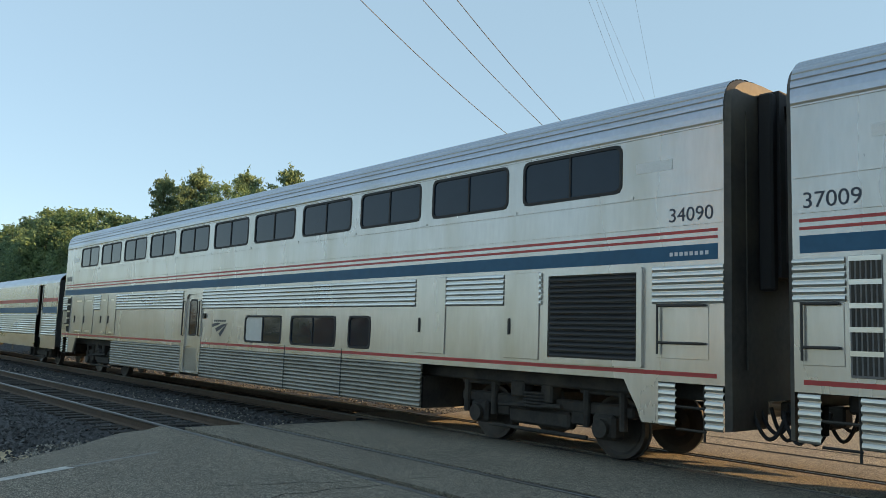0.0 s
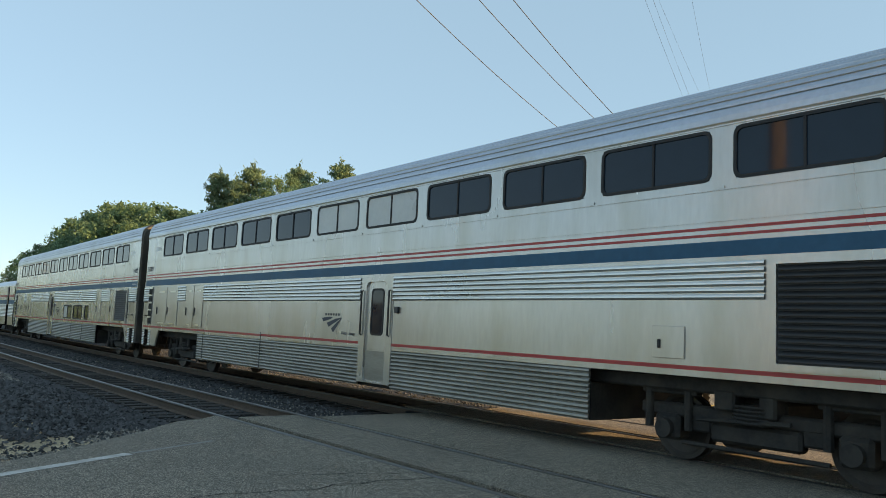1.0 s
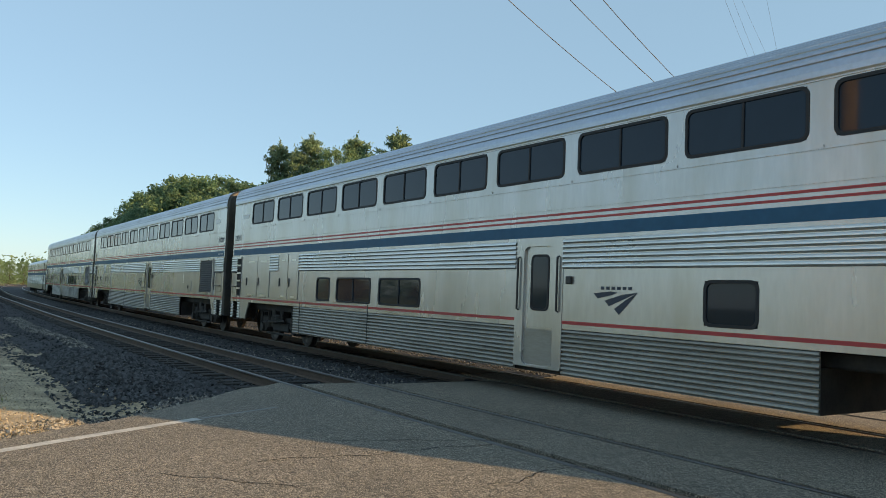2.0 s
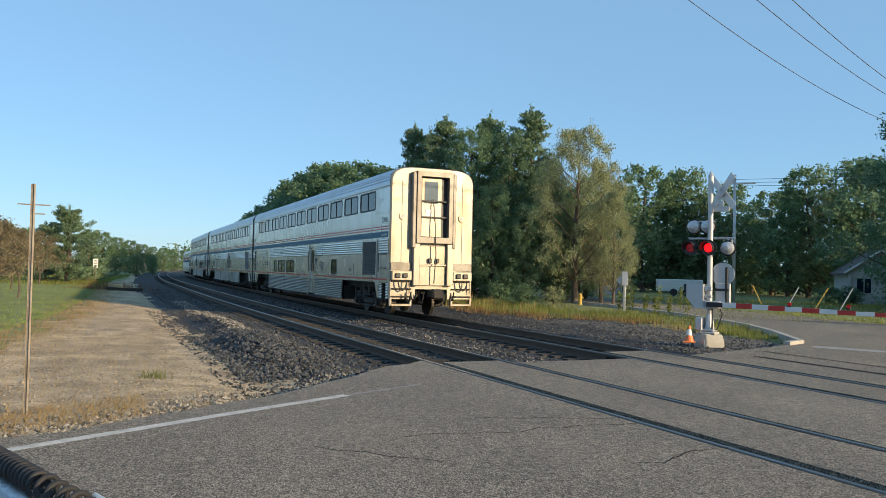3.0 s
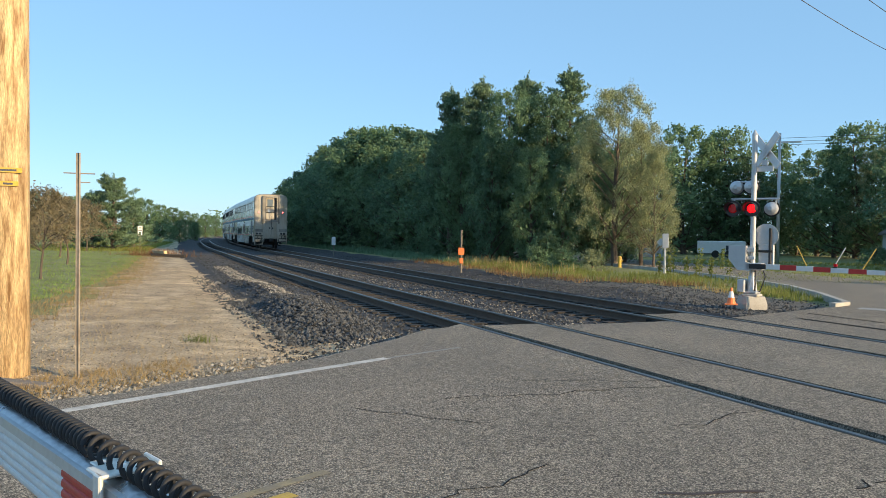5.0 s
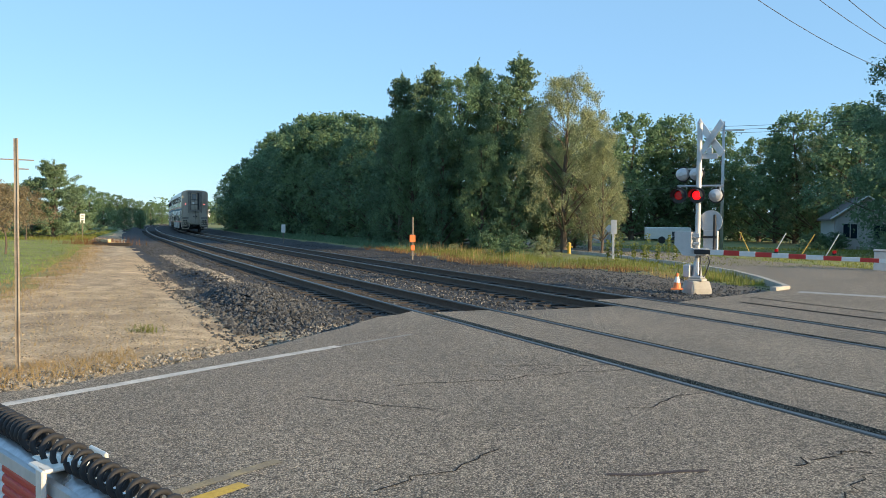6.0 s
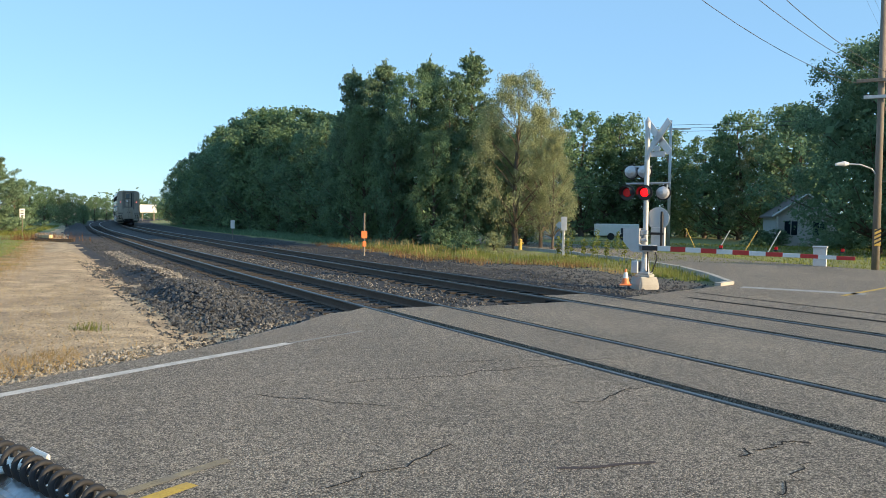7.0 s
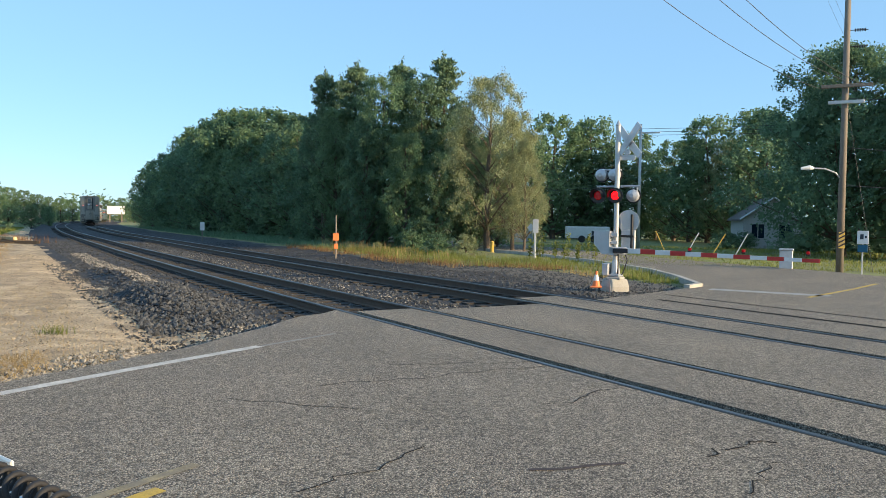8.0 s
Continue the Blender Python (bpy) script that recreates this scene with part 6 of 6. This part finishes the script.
def small_things():
    post = thing("sign_post", "bare steel channel post in the gravel", "sign post", Matrix.Translation((-7.29, 7.32, -0.15)))
    part("post", Shape().extrude([(-0.035, 0), (-0.035, 0.012), (-0.015, 0.012), (-0.012, 0.035), (0.012, 0.035), (0.015, 0.012), (0.035, 0.012), (0.035, 0), (0.02, 0.0), (0.017, 0.025), (-0.017, 0.025), (-0.02, 0)], 0, 2.72, True), mat("rusted_channel_steel", (0.3, 0.26, 0.21), 0.6, 0.4, spread=0.25, scale=4, fine=30, bump=0.1, dirt=(0.16, 0.1, 0.06), dirt_amount=0.6, dirt_scale=3), post, at=pose(0, 0, 0, 0, -90, 45) @ Matrix.Diagonal((1, 1.45, 1.45, 1)))
    p = Vector((-12.04, 35.7, -0.2))
    mk = thing("marker_post", "slender post with faded orange marker plates", "marker post", Matrix.Translation(p))
    part("post", Shape().tube([(0, 0, 0), (0, 0, 2.05)], 0.045, 10), GREY_WOOD, mk)
    part("plate", Shape().bev(-0.14, 0.14, -0.07, -0.055, 0.85, 1.2, 0.01), ORANGE, mk, "faded orange plate", at=pose(0, 0, 0, 0, 0, 18))
    part("plate", Shape().bev(-0.08, 0.10, -0.07, -0.055, 0.45, 0.7, 0.01), ORANGE, mk, "faded orange plate", at=pose(0, 0, 0, 0, 0, 18))
    p = Vector((-29.77, 56.1, -0.2))
    wm = thing("milepost", "small white track sign on a post", "track sign", Matrix.Translation(p))
    part("post", Shape().bev(-0.04, 0.04, -0.04, 0.04, 0, 1.5, 0.01), GREY_WOOD, wm)
    part("plate", Shape().bev(-0.16, 0.16, -0.06, -0.045, 0.85, 1.5, 0.01), SIGN_WHITE, wm, "white plate", at=pose(0, 0, 0, 0, 0, 28))
    p = Vector((-2.7, 37.5, -0.2))
    rs = thing("road_sign", "grey back of a small road sign on a post", "road sign", Matrix.Translation(p))
    part("post", Shape().bev(-0.05, 0.05, -0.03, 0.03, 0, 1.75, 0.01), GALV, rs)
    part("panel", Shape().bev(-0.12, 0.16, -0.045, -0.03, 1.35, 2.0, 0.01), SIGN_BACK, rs)
    part("panel", Shape().bev(-0.14, 0.14, 0.03, 0.045, -0.14, 0.14, 0.01, Matrix.Translation((-0.2, 0, 1.6)) @ pose(0, 0, 0, 0, 45, 0)), SIGN_BACK, rs)
    p = Vector((9.38, 29.9, -0.1))
    sn = thing("road_sign", "white and dark blue road sign beside the utility pole", "road sign", Matrix.Translation(p))
    part("post", Shape().bev(-0.025, 0.025, -0.02, 0.02, 0, 1.6, 0.005), GALV, sn)
    up = part("panel", Shape().bev(-0.18, 0.18, -0.04, -0.025, 1.15, 1.62, 0.01), SIGN_WHITE, sn, "white panel with dark symbol", at=pose(0, 0, 0, 0, 0, -16))
    part("symbol", Shape().box(-0.09, 0.02, -0.045, -0.042, 1.32, 1.5).box(0.06, 0.12, -0.045, -0.042, 1.36, 1.44), INK, up)
    part("panel", Shape().bev(-0.16, 0.16, -0.04, -0.025, 0.86, 1.12, 0.01), BLUE, sn, "dark blue panel", at=pose(0, 0, 0, 0, 0, -16))
    cb = thing("utility_cabinet", "grey steel utility cabinet on the verge", "utility cabinet", Matrix.Translation((7.45, 32.5, -0.15)) @ pose(0, 0, 0, 0, 0, -14))
    part("body", Shape().bev(-0.24, 0.24, -0.22, 0.22, 0, 0.85, 0.02), SIGN_BACK, cb)
    part("lid", Shape().bev(-0.27, 0.27, -0.25, 0.25, 0.85, 0.92, 0.02), SIGN_BACK, cb)
    hy = thing("fire_hydrant", "small yellow fire hydrant in the grass", "fire hydrant", Matrix.Translation((-5.5, 43.4, -0.1)))
    part("barrel", Shape().tube([(0, 0, 0), (0, 0, 0.1), (0, 0, 0.5), (0, 0, 0.62), (0, 0, 0.68)], [0.14, 0.1, 0.1, 0.12, 0.03], 12).tube([(-0.18, 0, 0.42), (0.18, 0, 0.42)], 0.05, 8), YELLOW_LINE, hy)
    for yaw, tilt in ((-5.2, -25), (-6.4, 28), (-8.1, 30), (-9.6, 28)):
        p = from_yaw(yaw, 44)
        g = thing("guy_guard", "slanting plastic guy-wire guard on the verge", "guy guard", Matrix.Translation((p.x, p.y, -0.1)) @ pose(0, 0, 0, 0, tilt, 8), group="guy guards")
        part("sleeve", Shape().tube([(0, 0, 0), (0, 0, 1.5)], 0.025, 8), YELLOW_LINE if yaw in (-5.2, -8.1) else SIGN_BACK, g)
    bd = thing("plank", "weathered plank lying beside the pole", "plank", Matrix.Translation((-7.6, 6.55, -0.1)) @ pose(0, 0, 0, 0, 4, 15))
    part("board", Shape().bev(-0.6, 0.5, -0.09, 0.09, 0, 0.06, 0.01), GREY_WOOD, bd)
    tr = thing("trailer", "pale box trailer parked beyond the side road", "trailer", Matrix.Translation(from_yaw(0.4, 68, 0)) @ pose(0, 0, 0, 0, 0, 5))
    part("box", Shape().bev(-1.8, 1.8, -1, 1, 0.35, 1.35, 0.04), SIGN_WHITE, tr)
    for x in (-0.5, 0.5):
        part("wheel", Shape().tube([(x, -1.02, 0.3), (x, -0.85, 0.3)], 0.3, 14), RUBBER, tr)
    for x in (0.3, 0.9):
        part("mark", Shape().box(x, x + 0.2, -1.01, -1.003, 0.6, 1.0), INK, tr)


def house(yaw, dist, w, dpt, wall_h, roof_h, turn, label, siding=SIDING):
    p = from_yaw(yaw, dist, -0.1)
    h = thing("house", label, "house", Matrix.Translation(p) @ pose(0, 0, 0, 0, 0, turn))
    nb = int(wall_h / 0.18)
    for k in range(nb):
        z0, z1 = wall_h * k / nb, wall_h * (k + 1) / nb
        part("clapboard", Shape().add([(-w / 2, -dpt / 2 - 0.025, z0), (w / 2, -dpt / 2 - 0.025, z0), (w / 2, -dpt / 2, z1), (-w / 2, -dpt / 2, z1)], [(0, 1, 2, 3)]), siding, h)
    sd = Shape().box(-w / 2, w / 2, -dpt / 2 + 0.01, dpt / 2, 0, wall_h)
    part("gable", Shape().add([(-w / 2, -dpt / 2, wall_h), (w / 2, -dpt / 2, wall_h), (0, -dpt / 2, wall_h + roof_h)], [(0, 1, 2)]), siding, h)
    part("wall", sd, siding, h, "white clapboard wall")
    rf = Shape()
    for sgn in (1, -1):
        rf.add([(sgn * (w / 2 + 0.3), -dpt / 2 - 0.4, wall_h - 0.2), (sgn * (w / 2 + 0.3), dpt / 2, wall_h - 0.2), (0, dpt / 2, wall_h + roof_h), (0, -dpt / 2 - 0.4, wall_h + roof_h),
                (sgn * (w / 2 + 0.3), -dpt / 2 - 0.4, wall_h - 0.05), (sgn * (w / 2 + 0.3), dpt / 2, wall_h - 0.05), (0, dpt / 2, wall_h + roof_h + 0.15), (0, -dpt / 2 - 0.4, wall_h + roof_h + 0.15)],
               [(4, 5, 6, 7), (0, 1, 2, 3), (0, 3, 7, 4), (0, 4, 5, 1)])
    part("roof", rf, SHINGLE, h, "dark shingle roof")
    part("fascia", Shape().tube([(-w / 2 - 0.3, -dpt / 2 - 0.42, wall_h - 0.12), (0, -dpt / 2 - 0.42, wall_h + roof_h + 0.08), (w / 2 + 0.3, -dpt / 2 - 0.42, wall_h - 0.12)], 0.09, 4), siding, h)
    for x in (-w * 0.25, w * 0.22):
        fr = Shape()
        fr.bev(x - 0.55, x + 0.55, -dpt / 2 - 0.07, -dpt / 2 - 0.03, 0.7, 1.95, 0.01)
        wd = part("window", fr, siding, h)
        part("pane", Shape().box(x - 0.45, x - 0.03, -dpt / 2 - 0.08, -dpt / 2 - 0.072, 0.8, 1.85).box(x + 0.03, x + 0.45, -dpt / 2 - 0.08, -dpt / 2 - 0.072, 0.8, 1.85), GLASS, wd)
    part("step", Shape().bev(-0.6, 0.6, -dpt / 2 - 1.0, -dpt / 2 - 0.03, 0, 0.25, 0.02), CONCRETE, h)
    for x in (-w / 2 + 0.1, 0, w / 2 - 0.1):
        part("porch_post", Shape().bev(x - 0.06, x + 0.06, -dpt / 2 - 0.38, -dpt / 2 - 0.26, 0, wall_h - 0.1, 0.01), siding, h)


def lot_end():
    p = Vector((-49.6, 56.7, -0.15))
    sg = thing("small_sign", "small pale rectangular sign on a thin post beside the lot", "sign", Matrix.Translation(p) @ pose(0, 0, 0, 0, 0, 41))
    part("post", Shape().bev(-0.03, 0.03, -0.03, 0.03, 0, 2.1, 0.005), GREY_WOOD, sg)
    pl = part("plate", Shape().bev(-0.2, 0.2, -0.05, -0.035, 1.3, 2.18, 0.004), SIGN_WHITE, sg, "pale sign plate")
    for k, w in enumerate((0.12, 0.14, 0.1)):
        part("mark", Shape().box(-w, w, -0.054, -0.051, 1.95 - 0.2 * k, 2.03 - 0.2 * k), INK, pl)
    st = thing("timber_stack", "low stack of old orange-brown timbers at the end of the lot", "timbers", Matrix.Translation((-36.6, 43.6, -0.16)) @ pose(0, 0, 0, 0, 0, -24))
    for x, y, z, a in ((0, 0, 0, 0), (0.1, 0.32, 0, 5), (-0.05, 0.14, 0.22, -8), (1.3, 0.1, 0, 35)):
        part("timber", Shape().bev(-1.2, 1.2, -0.12, 0.12, 0, 0.21, 0.02), POLE_WOOD if z or a == 5 else TIE, st, at=pose(x, y, z, 0, 0, a))
    blades("debris_weeds", "reddish dry weeds round the old timbers", RUSSET, 700, lambda rng: (-37.6 + rng.normal(0, 1.3), 44.4 + rng.normal(0, 0.8), -0.15), 0.5, 0.012, 41)


def verge():
    def lot_spot(rng):
        s = 5 + 36 * rng.rand() ** 1.7
        o = lerp(s, [5, 12, 17, 21, 28, 42], [-9.8, -9.0, -7.7, -6.9, -6.1, -5.5]) * (1 - rng.rand() * 0.62)
        return None if paved(o, s) or o > -2.9 else rail(s, o, hill(o, s))
    stones("ballast_gravel", "loose dark ballast stones beside the rails", STONES, 32000, spot_in(8, 62, -2.5, 9.9, 1.8), 0.036, 1)
    stones("ballast_heap", "heaped dark ballast stones", STONES, 9000, spot_in(13.2, 22, -3.3, -1.2), 0.045, 6)
    # two strips of paler stones paint sunlight onto the ballast
    stones("lit_gravel", "paler stones painted as sunlit ballast between the tracks", EDGE_STONES, 900, spot_in(13.5, 45, 2.3, 3.2, 1.3), 0.024, 21)
    stones("lit_shoulder_gravel", "paler stones painted as the sunlit ballast shoulder", EDGE_STONES, 2600, spot_in(21, 42, -2.1, -1.35, 1.2), 0.032, 22)
    stones("spilled_ballast", "dark ballast stones spilled over the lot's edge", STONES, 2200, spot_in(10.5, 34, -3.7, -2.2, 1.3), 0.034, 23)
    stones("lot_gravel", "pale gravel scattered on the lot", PALE_STONES, 42000, lot_spot, 0.012, 2)
    stones("edge_gravel", "broken pale stones along the road edge", EDGE_STONES, 8000, lambda rng: (lambda o: None if paved(o, edge_left(o) + 0.2) else (lambda s: rail(s, o, hill(o, s)))(edge_left(o) + 0.15 + rng.rand() ** 1.5 * 1.5))(rng.uniform(-9.5, -1.2)), 0.026, 3)
    def behind(s0, s1, before, beyond, power=1.0):
        def pick(rng):
            s = rng.uniform(s0, s1)
            e = grass_from(s) + noise.noise(Vector((s * 0.9, 4.0, 0.0))) * 0.5
            o = e + before + (beyond - before) * rng.rand() ** power
            if o > far_near(s) - 0.25 or noise.noise(Vector((s * 0.8, o * 0.8, 9.0))) < -0.12:
                return None
            return rail(s, o, hill(o, s))
        return pick

    def gravel_spot(rng):
        s = rng.uniform(14, 34)
        o = rng.uniform(ballast_end(s) - 0.3, grass_from(s) + 0.5)
        return None if paved(o, s) or o > far_near(s) - 0.2 else rail(s, o, hill(o, s))
    stones("verge_gravel", "grey stones beside the far track", STONES, 5000, gravel_spot, 0.026, 4)
    blades("verge_grass", "rough green grass on the corner verge", GRASS, 16000, behind(18, 46, 0.2, 4.5), 0.22, 0.011, 5)
    blades("dry_weeds", "dry russet weeds along the far track", RUSSET, 3000, behind(22, 48, -0.5, 0.9), 0.19, 0.011, 6)
    blades("dry_verge_grass", "dry straw grass on the corner verge", DRY, 3600, behind(18, 44, -0.5, 1.8, 1.3), 0.17, 0.009, 7)
    blades("tall_verge_weeds", "taller tan weeds before the wood", DRY, 420, behind(30, 44, 0.8, 2.6), 0.5, 0.012, 17, 0.35)
    blades("corner_grass", "short grass behind the kerb", GRASS, 2500, behind(15.4, 19, 0.0, 2.0), 0.17, 0.010, 15)
    blades("lot_straw", "dry straw grass on the gravel lot", DRY, 9000, spot_in(5, 22, -10, -4.2, 1.5), 0.06, 0.005, 8, 2.2)
    blades("lot_straw_tufts", "straw tufts at the edge of the lot", DRY, 3500, lambda rng: (lambda o: (lambda s: rail(s, o, hill(o, s)))(edge_left(o) + 0.9 + rng.rand() * 1.4))(rng.uniform(-9.5, -5.0)), 0.085, 0.005, 12, 1.6)

    def lawn_spot(s0, s1, o0):
        def pick(rng):
            s = s0 + (s1 - s0) * rng.rand() ** 1.4
            edge = lerp(s, [12, 17, 21, 28, 40, 73, 120], [-9.9, -8.6, -7.9, -6.9, -6.1, -5.5, -4.0])
            o = edge - (edge - o0) * rng.rand() ** 1.5
            return None if paved(o, s) else rail(s, o, hill(o, s))
        return pick
    def lot_rim(rng):
        s = 11 + 55 * rng.rand() ** 1.5
        o = lerp(s, [12, 17, 21, 28, 40, 73], [-9.5, -8.0, -7.2, -6.3, -5.7, -5.2]) + rng.normal(0, 0.55)
        return None if paved(o, s) else rail(s, o, hill(o, s))
    blades("lot_rim_straw", "dry straw along the rim of the lot", DRY, 9000, lot_rim, 0.09, 0.008, 31, 1.2)
    blades("lot_rim_weeds", "russet weeds along the rim of the lot", RUSSET, 1500, lot_rim, 0.06, 0.008, 32, 1.0)
    blades("lawn", "mown green lawn beside the lot", LAWN, 60000, lawn_spot(13, 75, -30), 0.05, 0.016, 9)
    blades("far_lawn", "green lawn beyond the side road", GRASS, 14000, lambda rng: from_yaw(rng.uniform(-22, 4), rng.uniform(33, 62), -0.08), 0.12, 0.03, 10)
    # dark leaf colour paints the wood's shade onto this grass
    blades("bank_grass", "rough grass on the bank, wood shade put into its colour", LEAF_DARK, 12000, spot_in(42, 130, 11.6, 15.5), 0.28, 0.03, 11, 0.9)
    blades("lot_bank_grass", "rough grass on the far bank of the lot", GRASS, 9000, lawn_spot(70, 125, -16), 0.2, 0.03, 13)
    w = Vector((-8.05, 10.6, 0))
    blades("weed_tuft", "small green weed tuft in the gravel", GRASS, 110, lambda rng: (w.x + rng.normal(0, 0.12), w.y + rng.normal(0, 0.12), -0.18), 0.15, 0.008, 14, 0.9)
    # tall weeds behind the grass
    rng = random.Random(4)
    for k in range(9):
        p = from_yaw(4.6 - 0.62 * k + rng.uniform(-0.2, 0.2), rng.uniform(31, 36), -0.1)
        t = thing("weed", "tall single weed stalk on the verge", "weed", Matrix.Translation(p), group="weeds")
        hgt = rng.uniform(0.8, 1.3)
        part("stalk", Shape().tube([(0, 0, 0), (0.03, 0, hgt)], [0.012, 0.005], 5), GRASS, t)
        rs = np.random.RandomState(40 + k)
        cs = [(0, 0, hgt * u) for u in np.linspace(0.4, 1, 8)]
        tagged(part("foliage", quads("foliage", crown_quads(rs, cs, 9, 0.06, 0.06), GRASS), None, t), kind="stuff")


def distance():
    b = thing("distant_building", "small white building far along the line", "building", Matrix.Translation(from_yaw(38.5, 210, 0)) @ pose(0, 0, 0, 0, 0, 38))
    part("wall", Shape().bev(-1.9, 1.9, -3, 3, 0, 3.4, 0.05), SIDING, b)
    part("roof", Shape().bev(-2.1, 2.1, -3.2, 3.2, 3.4, 3.6, 0.05), SHINGLE, b)
    b = thing("distant_sign", "white roadside board far along the line", "billboard", Matrix.Translation(from_yaw(33.55, 230, 0)) @ pose(0, 0, 0, 0, 0, 33))
    part("board", Shape().bev(-2.2, 2.2, -0.15, 0.15, 2.2, 4.4, 0.05), SIGN_WHITE, b)
    for x in (-1.5, 1.5):
        part("post", Shape().bev(x - 0.15, x + 0.15, -0.15, 0.15, 0, 2.2, 0.02), GREY_WOOD, b)


ground()
road()
poles_and_wires()
signal()
near_arm()
lot_end()
small_things()
house(6.1, 70, 3.6, 5, 1.75, 0.75, 14, "small pale blue clapboard house with a porch behind the trees", BLUE_SIDING)
house(-11.5, 68, 4.2, 7, 2.3, 1.5, -2, "white clapboard house in deep tree shade")
woods()
distance()
verge()
CARS = train()
tracks()


def motions():
    for car, k in CARS:
        walk(car, train_rows(k))


motions()
